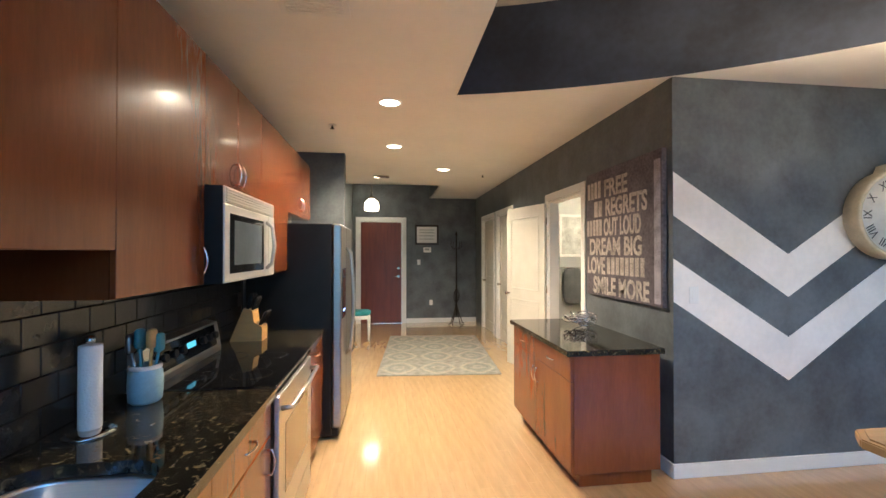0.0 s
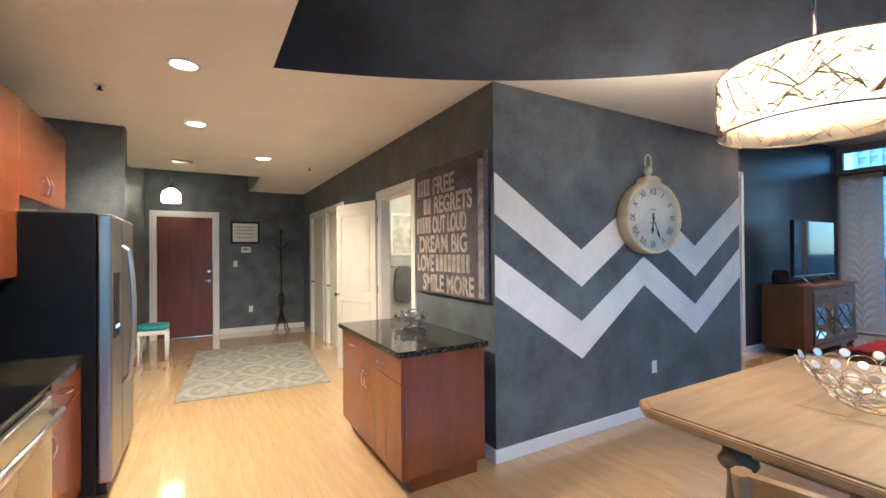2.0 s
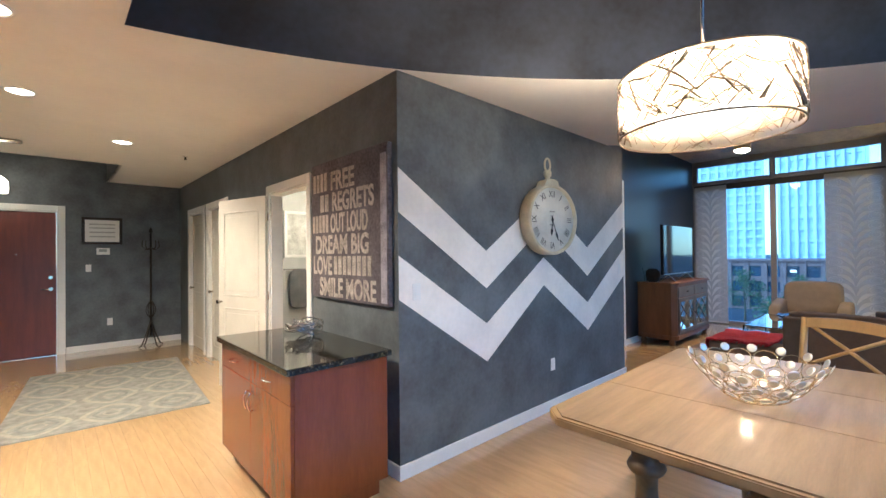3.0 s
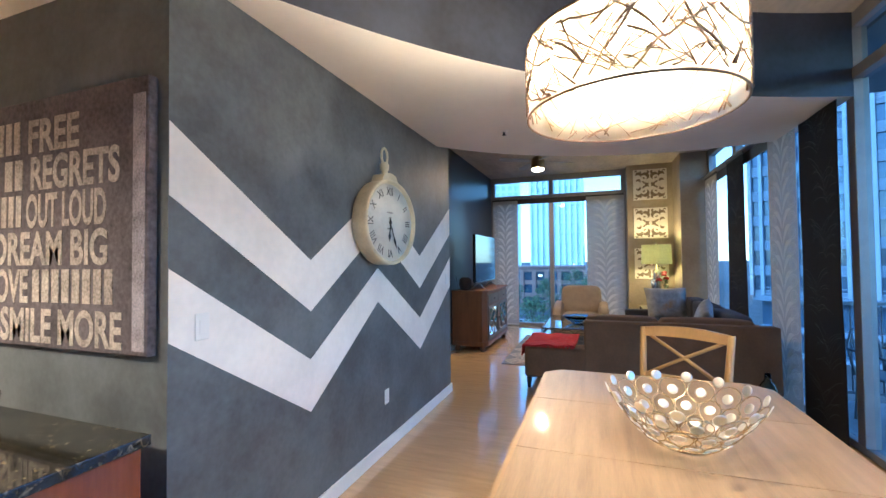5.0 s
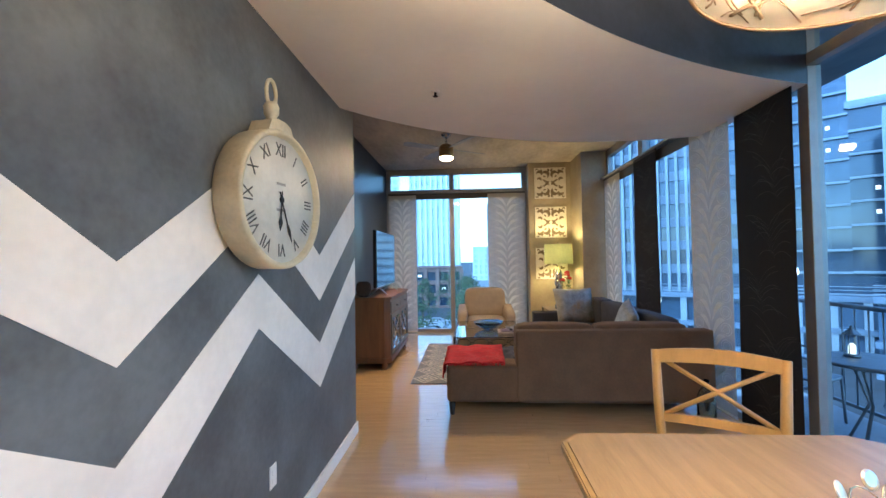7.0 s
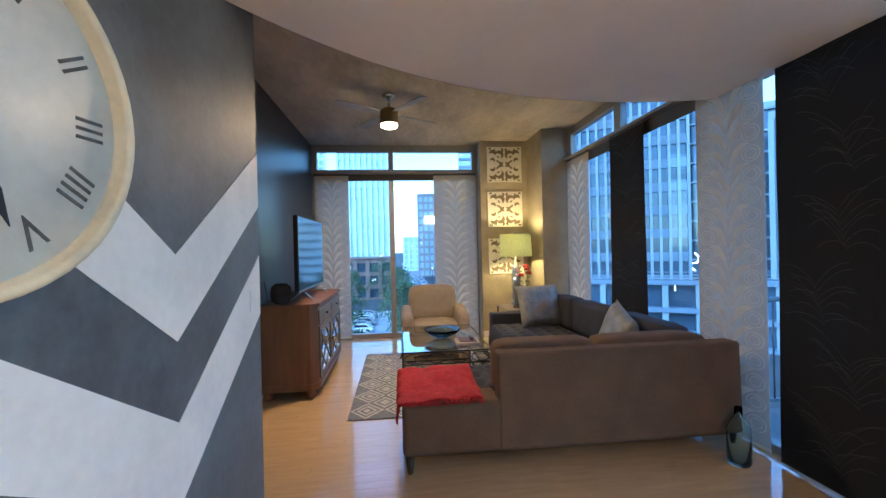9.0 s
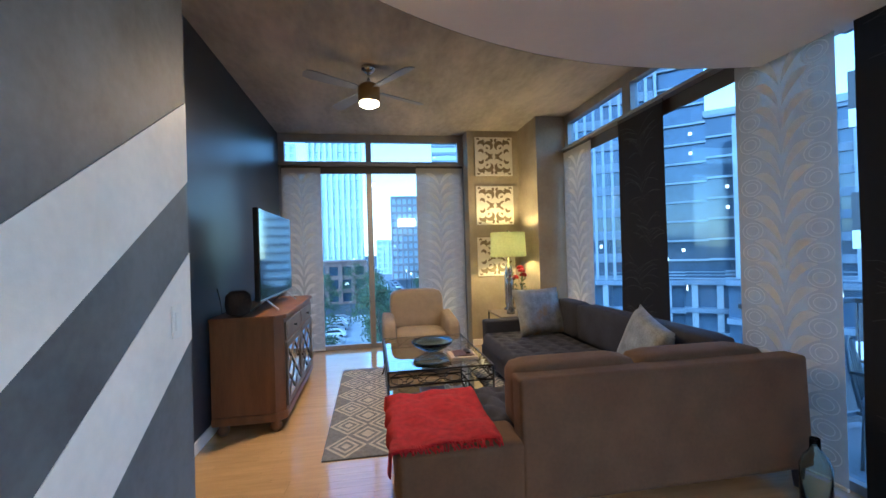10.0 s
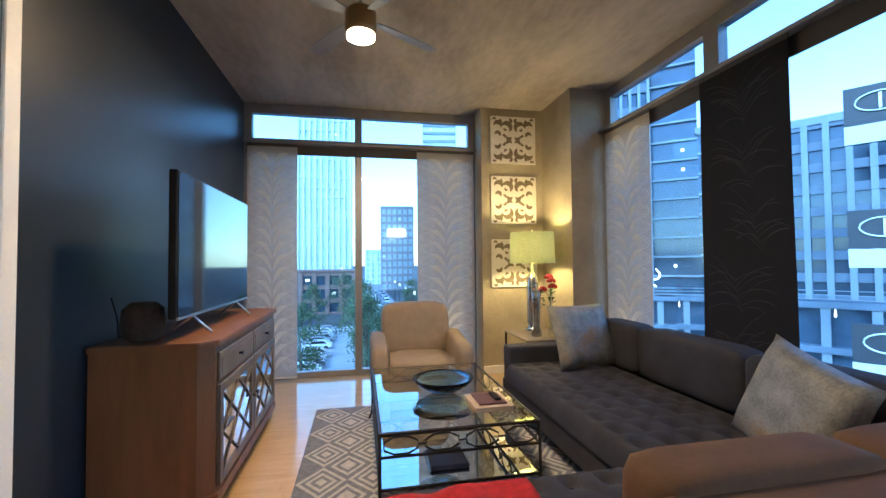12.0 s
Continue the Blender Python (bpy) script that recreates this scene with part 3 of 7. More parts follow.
def casing(name, axis, face, out, a, b, top, wall_to, label):
    """A white door casing with its jamb lining, round an opening from a to b."""
    w = 0.085
    ob = thing(name, (0, 0, 0), label, "door frame")
    ob["kind"] = "structure"
    pf = face + out * 0.016
    lo, hi = min(face, pf), max(face, pf)
    jl, jh = min(face, wall_to), max(face, wall_to)
    for u0, u1, z0, z1, n in ((a - w, a, 0, top + w, "casing"), (b, b + w, 0, top + w, "casing"), (a, b, top, top + w, "casing")):
        args = (lo, hi, u0, u1) if axis == "x" else (u0, u1, lo, hi)
        part(n, boxm(*args, z0, z1, bevel=0.004), TRIM, ob)
    for u0, u1, z0, z1 in ((a, a + 0.02, 0, top - 0.02), (b - 0.02, b, 0, top - 0.02), (a, b, top - 0.02, top)):
        args = (jl, jh, u0, u1) if axis == "x" else (u0, u1, jl, jh)
        part("jamb", boxm(*args, z0, z1), TRIM, ob)
    return ob


casing("door_frame_entry", "y", 9.50, -1, -0.45, 0.47, 2.225, 9.62, "white casing round the front door")
casing("door_frame_bath", "x", 2.11, -1, 4.28, 5.17, 2.16, 2.23, "white casing round the bathroom doorway")
casing("door_frame_closet", "x", 2.11, -1, 6.72, 7.62, 2.20, 2.23, "white casing round a closet door")
casing("door_frame_closet", "x", 2.11, -1, 7.88, 8.78, 2.20, 2.23, "white casing round a closet door")
fr = casing("door_frame_bedroom", "y", TVW, -1, 6.15, 7.05, 2.56, 3.74, "white casing round the bedroom doorway")
part("strike_plate", boxm(7.026, 7.0305, 3.65, 3.68, 1.0, 1.07), NICKEL, fr, "satin nickel strike plate")
# ---- kitchen ----
KX, CX, UX = -0.975, -0.325, -0.64    # kitchen wall, counter edge, front of the wall cabinets


def bow_pull(parent, p, axis, length=0.10, out=(1, 0, 0), r=0.005):
    """A bowed metal pull with two feet."""
    p, o = Vector(p), Vector(out)
    d = {"y": Vector((0, 1, 0)), "z": Vector((0, 0, 1)), "x": Vector((1, 0, 0))}[axis]
    pts = [p - d * length / 2, p - d * length / 2 + o * 0.018]
    pts += [p + d * length * (k / 8 - 0.5) * 0.96 + o * (0.018 + 0.014 * math.sin(math.pi * k / 8)) for k in range(9)]
    pts += [p + d * length / 2 + o * 0.018, p + d * length / 2]
    part("handle", tube(bmesh.new(), pts, r, 6), CHROME, parent, "bowed chrome handle")


def wall_unit(y0, y1, z0, z1, doors, label, name="wall_cabinet"):
    """A flush-door wall cabinet. doors: (from, to, handle y or None)."""
    ob = thing(name, (KX, (y0 + y1) / 2, z0), label, "cabinet", "cherry wall cabinets")
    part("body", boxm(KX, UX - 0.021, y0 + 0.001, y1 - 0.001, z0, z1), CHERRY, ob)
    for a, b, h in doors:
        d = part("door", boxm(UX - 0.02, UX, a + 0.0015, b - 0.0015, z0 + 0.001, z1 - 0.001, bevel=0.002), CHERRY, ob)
        if h is not None:
            bow_pull(d, (UX, h, z0 + 0.11), "z", 0.11)
    return ob


wall_unit(-0.45, 0.62, 1.54, 2.44, [(-0.45, 0.085, None), (0.085, 0.62, 0.57)], "cherry wall cabinet with two flat doors above the sink")
wall_unit(0.62, 1.67, 1.54, 2.44, [(0.62, 1.145, 1.10), (1.145, 1.67, 1.19)], "short cherry wall cabinet with flat glossy doors above the sink")
wall_unit(1.67, 2.285, 1.39, 2.44, [(1.67, 2.285, 2.24)], "tall cherry wall cabinet with one flat door beside the microwave")
wall_unit(2.285, 3.12, 1.845, 2.44, [(2.285, 2.70, 2.665), (2.70, 3.12, 2.735)], "cherry wall cabinet with two small doors above the microwave")
wall_unit(3.12, 3.85, 1.39, 2.44, [(3.12, 3.85, None)], "cherry wall cabinet with one flat door beside the fridge")
wall_unit(3.85, 4.80, 1.87, 2.44, [(3.85, 4.32, 4.28), (4.32, 4.80, 4.36)], "cherry wall cabinet with two doors above the fridge")
solid("under_cabinet_light", boxm(-0.80, -0.70, 0.70, 1.30, 1.512, 1.54, bevel=0.004), WHITE_PL, "white under-cabinet light bar below a wall cabinet", "light")


def base_unit(y0, y1, layout, label, top=0.874):
    """A base cabinet with a recessed plinth. layout: (y from, y to, z from, z to, handle)."""
    ob = thing("base_cabinet", (KX, (y0 + y1) / 2, 0), label, "cabinet", "cherry base cabinets")
    part("body", boxm(KX, -0.371, y0 + 0.001, y1 - 0.001, 0.10, top), CHERRY_LIT, ob)
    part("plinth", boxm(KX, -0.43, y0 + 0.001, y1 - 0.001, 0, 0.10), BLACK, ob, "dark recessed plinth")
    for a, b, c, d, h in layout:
        f = part("drawer_front" if h == "y" else "door", boxm(-0.370, -0.350, a + 0.002, b - 0.002, c, d, bevel=0.002), CHERRY_LIT, ob)
        if h == "y":
            bow_pull(f, (-0.350, (a + b) / 2, (c + d) / 2), "y", 0.11)
        else:
            bow_pull(f, (-0.350, b - 0.05 if h == "r" else a + 0.05, d - 0.10), "z", 0.11)


base_unit(-0.45, 0.70, [(-0.45, 0.125, 0.11, 0.87, "r"), (0.125, 0.70, 0.11, 0.87, "l")], "cherry base cabinet with two doors")
base_unit(0.70, 1.64, [(0.70, 1.17, 0.11, 0.70, "r"), (1.17, 1.64, 0.11, 0.70, "l"), (0.70, 1.64, 0.71, 0.87, "y")], "cherry sink base cabinet with two doors", 0.69)
base_unit(1.64, 2.285, [(1.64, 2.285, 0.71, 0.87, "y"), (1.64, 2.285, 0.11, 0.70, "r")], "cherry base cabinet with a drawer over a door")
base_unit(3.11, 3.79, [(3.11, 3.79, 0.71, 0.87, "y"), (3.11, 3.79, 0.11, 0.70, "l")], "cherry base cabinet between stove and fridge")

ct = thing("countertop", (KX, 1.0, 0.876), "polished dark speckled granite countertop with a sink cut-out", "countertop")


def rounded(x0, x1, y0, y1, r, n=6):
    """The outline of a rectangle with round corners."""
    out = []
    for cx, cy, a0 in ((x1 - r, y1 - r, 0), (x0 + r, y1 - r, 90), (x0 + r, y0 + r, 180), (x1 - r, y0 + r, 270)):
        out += [(cx + r * math.cos(radians(a0 + 90 * k / n)), cy + r * math.sin(radians(a0 + 90 * k / n))) for k in range(n + 1)]
    return out


SINK = (-0.865, -0.452, 0.80, 1.64)
bm = bmesh.new()
rims = []
for z in (0.876, 0.915):
    outer_v = [bm.verts.new((x, y, z)) for x, y in ((KX, -0.45), (CX, -0.45), (CX, 2.285), (KX, 2.285))]
    inner_v = [bm.verts.new((x, y, z)) for x, y in rounded(*SINK, 0.12)]
    es = [bm.edges.new((ring[i], ring[(i + 1) % len(ring)])) for ring in (outer_v, inner_v) for i in range(len(ring))]
    bmesh.ops.triangle_fill(bm, edges=es, use_beauty=True)
    rims.append((outer_v, inner_v))
for lo, hi in zip(*rims):
    for i in range(len(lo)):
        j = (i + 1) % len(lo)
        bm.faces.new((lo[i], lo[j], hi[j], hi[i]))
bmesh.ops.recalc_face_normals(bm, faces=bm.faces[:])
part("slab", bm, GRANITE, ct)
part("slab", boxm(KX, CX, 3.11, 3.79, 0.876, 0.915, bevel=0.003), GRANITE, ct)
sink = thing("sink", (-0.65, 1.2, 0.70), "stainless steel undermount sink bowl below the counter", "sink")
bm = bmesh.new()
loops = []
for grow, z in ((0.012, 0.8755), (0.0, 0.8745), (-0.004, 0.86), (-0.010, 0.75), (-0.030, 0.715), (-0.07, 0.70)):
    loops.append([bm.verts.new((x, y, z)) for x, y in rounded(SINK[0] - grow, SINK[1] + grow, SINK[2] - grow, SINK[3] + grow, 0.12 + grow)])
for lo, hi in zip(loops, loops[1:]):
    for i in range(len(lo)):
        j = (i + 1) % len(lo)
        bm.faces.new((lo[i], lo[j], hi[j], hi[i])).smooth = True
bm.faces.new(loops[-1])
part("bowl", bm, STEEL, sink)
part("drain", lathe(bmesh.new(), -0.65, 1.2, [(0.045, 0.702), (0.045, 0.706), (0.03, 0.704)]), CHROME, sink, "round chrome drain")

# stove
rg = thing("stove", (-0.62, 2.70, 0), "stainless steel stove with a black glass cooktop", "stove")
part("body", boxm(KX + 0.02, -0.345, 2.292, 3.104, 0.04, 0.90, bevel=0.004), BLACK, rg)
part("cooktop", boxm(KX + 0.10, -0.325, 2.292, 3.104, 0.902, 0.922, bevel=0.005, seg=2), BLACK_GL, rg, "black glass cooktop")
for bx, by, br in ((-0.50, 2.50, 0.10), (-0.50, 2.90, 0.08), (-0.75, 2.50, 0.08), (-0.75, 2.90, 0.10)):
    part("burner_ring", lathe(bmesh.new(), bx, by, [(br, 0.9221), (br, 0.9226), (br - 0.004, 0.9226), (br - 0.004, 0.9221)], 32, False), BURNER, rg)
bm = bmesh.new()
prism(bm, [(KX + 0.002, 0.90), (KX + 0.10, 0.90), (KX + 0.10, 0.95), (KX + 0.075, 1.10), (KX + 0.002, 1.115)], "y", 2.292, 3.104)
part("backguard", bm, STEEL, rg)
pan = part("control_panel", prism(bmesh.new(), [(KX + 0.0985, 0.968), (KX + 0.1025, 0.968), (KX + 0.081, 1.09), (KX + 0.077, 1.09)], "y", 2.36, 3.04), BLACK_GL, rg, "black glass control panel")
for ky in (2.42, 2.51, 2.60, 2.84, 2.92, 3.0):
    b = tube(bmesh.new(), [(KX + 0.088, ky, 1.03), (KX + 0.118, ky, 1.035)], 0.021, 14)
    part("knob", b, BLACK, pan)
part("clock_display", prism(bmesh.new(), [(KX + 0.0945, 1.02), (KX + 0.0965, 1.02), (KX + 0.0915, 1.05), (KX + 0.0895, 1.05)], "y", 2.67, 2.77), glow("cyan_display", (0.08, 0.42, 0.6), 0.4), pan, "glowing cyan clock display")
od = part("oven_door", boxm(-0.344, -0.318, 2.30, 3.096, 0.215, 0.865, bevel=0.006, seg=2), STEEL, rg, "stainless oven door")
part("oven_window", boxm(-0.319, -0.3155, 2.42, 2.976, 0.36, 0.70, bevel=0.002), mat("oven_window_glass", (0.30, 0.235, 0.15), 0.12, 0.4, vary=0.15), od, "warm bronze reflecting oven window")
part("oven_handle", tube(bmesh.new(), [(-0.318, 2.34, 0.80), (-0.272, 2.345, 0.805), (-0.262, 2.70, 0.806), (-0.272, 3.05, 0.805), (-0.318, 3.056, 0.80)], 0.013, 8), STEEL, od, "long steel bar handle")
part("warming_drawer", boxm(-0.344, -0.320, 2.30, 3.096, 0.05, 0.205, bevel=0.005), STEEL, rg)

# microwave
mw = thing("microwave", (-0.77, 2.70, 1.39), "white and steel over-the-range microwave with a dark window", "microwave")
part("body", boxm(KX, -0.566, 2.29, 3.115, 1.392, 1.842), BLACK, mw)
wf = mat("pale_steel_front", (0.60, 0.58, 0.54), 0.35, 0.5, vary=0.04)
part("vent_grille", boxm(-0.5655, -0.558, 2.29, 3.115, 1.765, 1.842, bevel=0.004), wf, mw)
for k in range(5):
    part("louver", boxm(-0.5585, -0.553, 2.31, 3.095, 1.772 + k * 0.0135, 1.780 + k * 0.0135, bevel=0.001), wf, mw)
md = part("door", boxm(-0.5655, -0.555, 2.29, 2.98, 1.395, 1.762, bevel=0.008, seg=2), wf, mw)
part("window", boxm(-0.556, -0.552, 2.35, 2.875, 1.435, 1.72, bevel=0.02, seg=3), BLACK_GL, md, "dark glass microwave window")
part("inner_screen", boxm(-0.553, -0.5505, 2.40, 2.83, 1.475, 1.69), mat("grey_screen", (0.10, 0.12, 0.13), 0.15, vary=0.1), md)
part("handle", tube(bmesh.new(), [(-0.556, 2.93, 1.44), (-0.52, 2.935, 1.47), (-0.508, 2.94, 1.58), (-0.52, 2.935, 1.69), (-0.556, 2.93, 1.72)], 0.012, 8), wf, md, "curved pale handle")
part("keypad", boxm(-0.5655, -0.556, 2.985, 3.115, 1.395, 1.762, bevel=0.006), wf, mw)

# fridge
fg = thing("fridge", (-0.6, 4.27, 0), "black and stainless side-by-side fridge with an ice dispenser", "fridge")
part("body", boxm(KX + 0.02, -0.285, 3.81, 4.74, 0.03, 1.775, bevel=0.006), BLACK, fg)
part("base_grille", boxm(-0.30, -0.235, 3.83, 4.72, 0.02, 0.085, bevel=0.004), BLACK, fg)
for a, b, hy in ((3.812, 4.20, 4.165), (4.208, 4.738, 4.243)):
    d = part("door", boxm(-0.283, -0.205, a, b, 0.09, 1.775, bevel=0.018, seg=3), FRIDGE, fg, "stainless fridge door")
    pts = [(-0.205, hy, 0.62), (-0.165, hy, 0.66)] + [(-0.160 + 0.022 * math.sin(math.pi * k / 8), hy, 0.70 + 0.80 * k / 8) for k in range(9)] + [(-0.165, hy, 1.54), (-0.205, hy, 1.58)]
    part("handle", tube(bmesh.new(), pts, 0.013, 8), STEEL, d, "long curved steel handle")
    if a < 4:
        part("dispenser", boxm(-0.2065, -0.201, 3.87, 4.11, 0.98, 1.40, bevel=0.01, seg=2), BLACK_GL, d, "black ice and water dispenser")
        part("dispenser_light", boxm(-0.2015, -0.200, 3.93, 4.05, 1.035, 1.055), glow("blue_light", (0.2, 0.4, 1.0), 1.5), d)

# paper towel, crock, knife block
tw = thing("paper_towel_holder", (-0.83, 1.86, 0.915), "white paper towel roll on a steel stand", "kitchen item")
part("base", lathe(bmesh.new(), -0.83, 1.86, [(0.075, 0.915), (0.077, 0.921), (0.06, 0.928), (0.02, 0.932)], 28), CHROME, tw, "round steel base")
part("roll", lathe(bmesh.new(), -0.83, 1.86, [(0.030, 0.934), (0.034, 0.936), (0.034, 1.216), (0.030, 1.218)], 28), PAPER, tw)
part("rod", lathe(bmesh.new(), -0.83, 1.86, [(0.006, 0.93), (0.006, 1.22), (0.014, 1.228), (0.014, 1.241), (0.005, 1.249)], 12), CHROME, tw)
ck = thing("utensil_crock", (-0.82, 2.17, 0.915), "pale blue ceramic crock full of kitchen utensils", "kitchen item")
part("crock", lathe(bmesh.new(), -0.82, 2.17, [(0.050, 0.915), (0.060, 0.925), (0.064, 0.98), (0.062, 1.04), (0.056, 1.052), (0.058, 1.068), (0.050, 1.068), (0.048, 0.95)], 28), BLUE_CER, ck)
part("rim", lathe(bmesh.new(), -0.82, 2.17, [(0.0585, 1.054), (0.061, 1.060), (0.0585, 1.071), (0.052, 1.071)], 28, False), WHITE_PL, ck, "white glazed rim")
rs = random.Random(4)
for k in range(8):
    a = k * 0.8
    tx, ty = -0.82 + 0.052 * math.cos(a), 2.17 + 0.052 * math.sin(a)
    m = (TEAL_PL, BLACK, BLOCK_WOOD, TEAL_PL, BLACK, STEEL, TEAL_PL, BLOCK_WOOD)[k]
    h = 1.125 + 0.04 * rs.random()
    b = tube(bmesh.new(), [(-0.82 + 0.02 * math.cos(a), 2.17 + 0.02 * math.sin(a), 0.95), (tx, ty, h)], 0.006, 6)
    cushion(b, tx - 0.012, tx + 0.012, ty - 0.026, ty + 0.026, h - 0.015, h + 0.065, 0.0, 3)
    part("utensil", b, m, ck)
kb = thing("knife_block", (-0.80, 3.36, 0.915), "pale wooden knife block with black-handled knives", "kitchen item")
part("block", prism(bmesh.new(), [(-0.915, 0.915), (-0.70, 0.915), (-0.70, 1.015), (-0.755, 1.045), (-0.765, 1.13), (-0.825, 1.145)], "y", 3.36, 3.49), BLOCK_WOOD, kb)
for i in range(3):
    ky = 3.385 + 0.038 * i
    for bx, bz, dx, dz in ((-0.808, 1.13, 0.035, 0.115), (-0.778, 1.12, 0.04, 0.10), (-0.725, 1.02, 0.055, 0.10)):
        b = tube(bmesh.new(), [(bx, ky, bz), (bx + dx * 0.3, ky, bz + dz * 0.3), (bx + dx * 0.85, ky, bz + dz * 0.85), (bx + dx, ky, bz + dz)], [0.010, 0.013, 0.015, 0.009], 6)
        part("knife_handle", b, BLACK, kb)

# island against the hall wall
isl = thing("island_cabinet", (1.66, 3.47, 0), "cherry storage cabinet with drawers against the grey wall", "cabinet")
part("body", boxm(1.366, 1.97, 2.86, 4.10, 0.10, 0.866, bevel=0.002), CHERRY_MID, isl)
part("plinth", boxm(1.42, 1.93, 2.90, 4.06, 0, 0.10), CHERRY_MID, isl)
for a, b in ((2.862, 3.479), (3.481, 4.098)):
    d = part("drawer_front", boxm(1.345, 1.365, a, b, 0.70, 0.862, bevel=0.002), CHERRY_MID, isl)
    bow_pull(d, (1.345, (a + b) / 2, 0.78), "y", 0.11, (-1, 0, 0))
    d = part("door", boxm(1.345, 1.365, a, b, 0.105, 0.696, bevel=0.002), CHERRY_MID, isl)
    bow_pull(d, (1.345, 3.445 if a < 3 else 3.515, 0.58), "z", 0.11, (-1, 0, 0))
solid("island_countertop", boxm(1.315, 1.99, 2.835, 4.125, 0.867, 0.905, bevel=0.004, seg=2), GRANITE, "polished dark granite slab on the storage cabinet", "countertop")
sc = thing("wire_sculpture", (1.78, 3.66, 0.905), "tangled bright silver wire ornament on the granite top", "ornament")
for k in range(16):
    rs = random.Random(100 + k)
    c = Vector((1.78 + rs.uniform(-0.06, 0.06), 3.66 + rs.uniform(-0.06, 0.06), 0.955 + rs.uniform(-0.0, 0.03)))
    r1, ax = rs.uniform(0.05, 0.10), Euler((rs.uniform(-0.7, 0.7), rs.uniform(-0.7, 0.7), rs.uniform(0, 3))).to_matrix()
    pts = [c + ax @ Vector((r1 * math.cos(a * math.pi / 10), r1 * math.sin(a * math.pi / 10), 0.012 * math.sin(a))) for a in range(20)]
    pts = [Vector((p.x, p.y, max(p.z, 0.9105))) for p in pts]
    part("wire_loop", tube(bmesh.new(), pts, 0.005, 5, True), CHROME, sc)

# word canvas
cv = thing("word_canvas", (2.09, 3.53, 1.15), "distressed dark canvas sign with pale worn capital words", "wall art")
part("canvas", boxm(2.068, 2.108, 2.975, 4.10, 1.15, 2.27, bevel=0.004), ART_DARK, cv)
part("worn_edge", boxm(2.0655, 2.068, 2.99, 3.06, 1.17, 2.20), mat("worn_lilac_edge", (0.30, 0.28, 0.32), 0.8, vary=0.8, scale=12, fine=0.6), cv)


def words(text, y, z, size, wide):
    """Capital letters standing on the hall wall, read from the hall."""
    cu = bpy.data.curves.new("lettering", "FONT")
    cu.body, cu.size, cu.extrude, cu.offset = text, size, 0.001, 0.006
    tmp = bpy.data.objects.new("lettering", cu)
    scene.collection.objects.link(tmp)
    me = bpy.data.meshes.new_from_object(tmp.evaluated_get(bpy.context.evaluated_depsgraph_get()))
    bpy.data.objects.remove(tmp)
    xs = [v.co.x for v in me.vertices]
    f = wide / (max(xs) - min(xs))
    me.transform(Matrix.Translation((2.0665, y, z)) @ Matrix(((0, 0, -1, 0), (-1, 0, 0, 0), (0, 1, 0, 0), (0, 0, 0, 1))) @ Matrix.Diagonal((f, 1, 1, 1)) @ Matrix.Translation((-min(xs), 0, 0)))
    me.materials.clear()
    me.materials.append(ART_PALE)
    ob = new("lettering", me)
    ob.parent = cv
    ob.matrix_parent_inverse = cv.matrix_world.inverted()


def bar(y0, y1, z0, z1):
    part("lettering_bar", boxm(2.0645, 2.0675, y0, y1, z0, z1), ART_PALE, cv)


LH = 0.205
words("FREE", 3.76, 2.03, LH, 0.36)
for k in range(4):
    bar(4.02 - k * 0.065, 4.065 - k * 0.065, 2.03, 2.18)
words("REGRETS", 3.74, 1.86, LH, 0.60)
bar(3.80, 3.86, 1.86, 2.0)
bar(3.88, 3.94, 1.86, 2.0)
for k in range(5):
    bar(4.04 - k * 0.058, 4.08 - k * 0.058, 1.69, 1.835)
words("OUT LOUD", 3.77, 1.69, LH, 0.55)
words("DREAM BIG", 4.03, 1.52, LH, 0.82)
words("LOVE", 4.07, 1.35, LH, 0.32)
for k in range(8):
    bar(3.665 - k * 0.07, 3.715 - k * 0.07, 1.35, 1.495)
words("SMILE MORE", 3.96, 1.175, LH, 0.84)

# ---- tiled splashback ----
structure("wall_splash_bed", boxm(KX, KX + 0.006, -0.45, 3.79, 0.915, 1.54), GROUT, "dark grout bed behind the tiles", "wall tiles")
tiles = thing("wall_tiles", (KX, 1.6, 0.915), "glossy black brick-bond wall tiles above the counter", "wall tiles")
tiles["kind"] = "structure"
TW, TH = 0.152, 0.100
tile_mesh = None
for row in range(5):
    y = -0.45 + (0.5 * TW if row % 2 else 0)
    z0 = 0.917 + row * (TH + 0.003)
    top = 1.388
    while y + TW <= 3.79:
        if tile_mesh is None:
            ob = part("tile", boxm(0, 0.008, 0.0015, TW - 0.0015, 0, TH, bevel=0.0025), TILE, tiles)
            tile_mesh = ob.data
        else:
            ob = new("tile", tile_mesh)
            ob.parent = tiles
            ob.matrix_parent_inverse = tiles.matrix_world.inverted()
        ob.matrix_basis = Matrix.Translation((KX + 0.006, y, z0))
        if z0 + TH > top:
            ob.scale.z = (top - z0) / TH
        y += TW
# plain strip above the tiles under the shorter cabinets is part of the wall

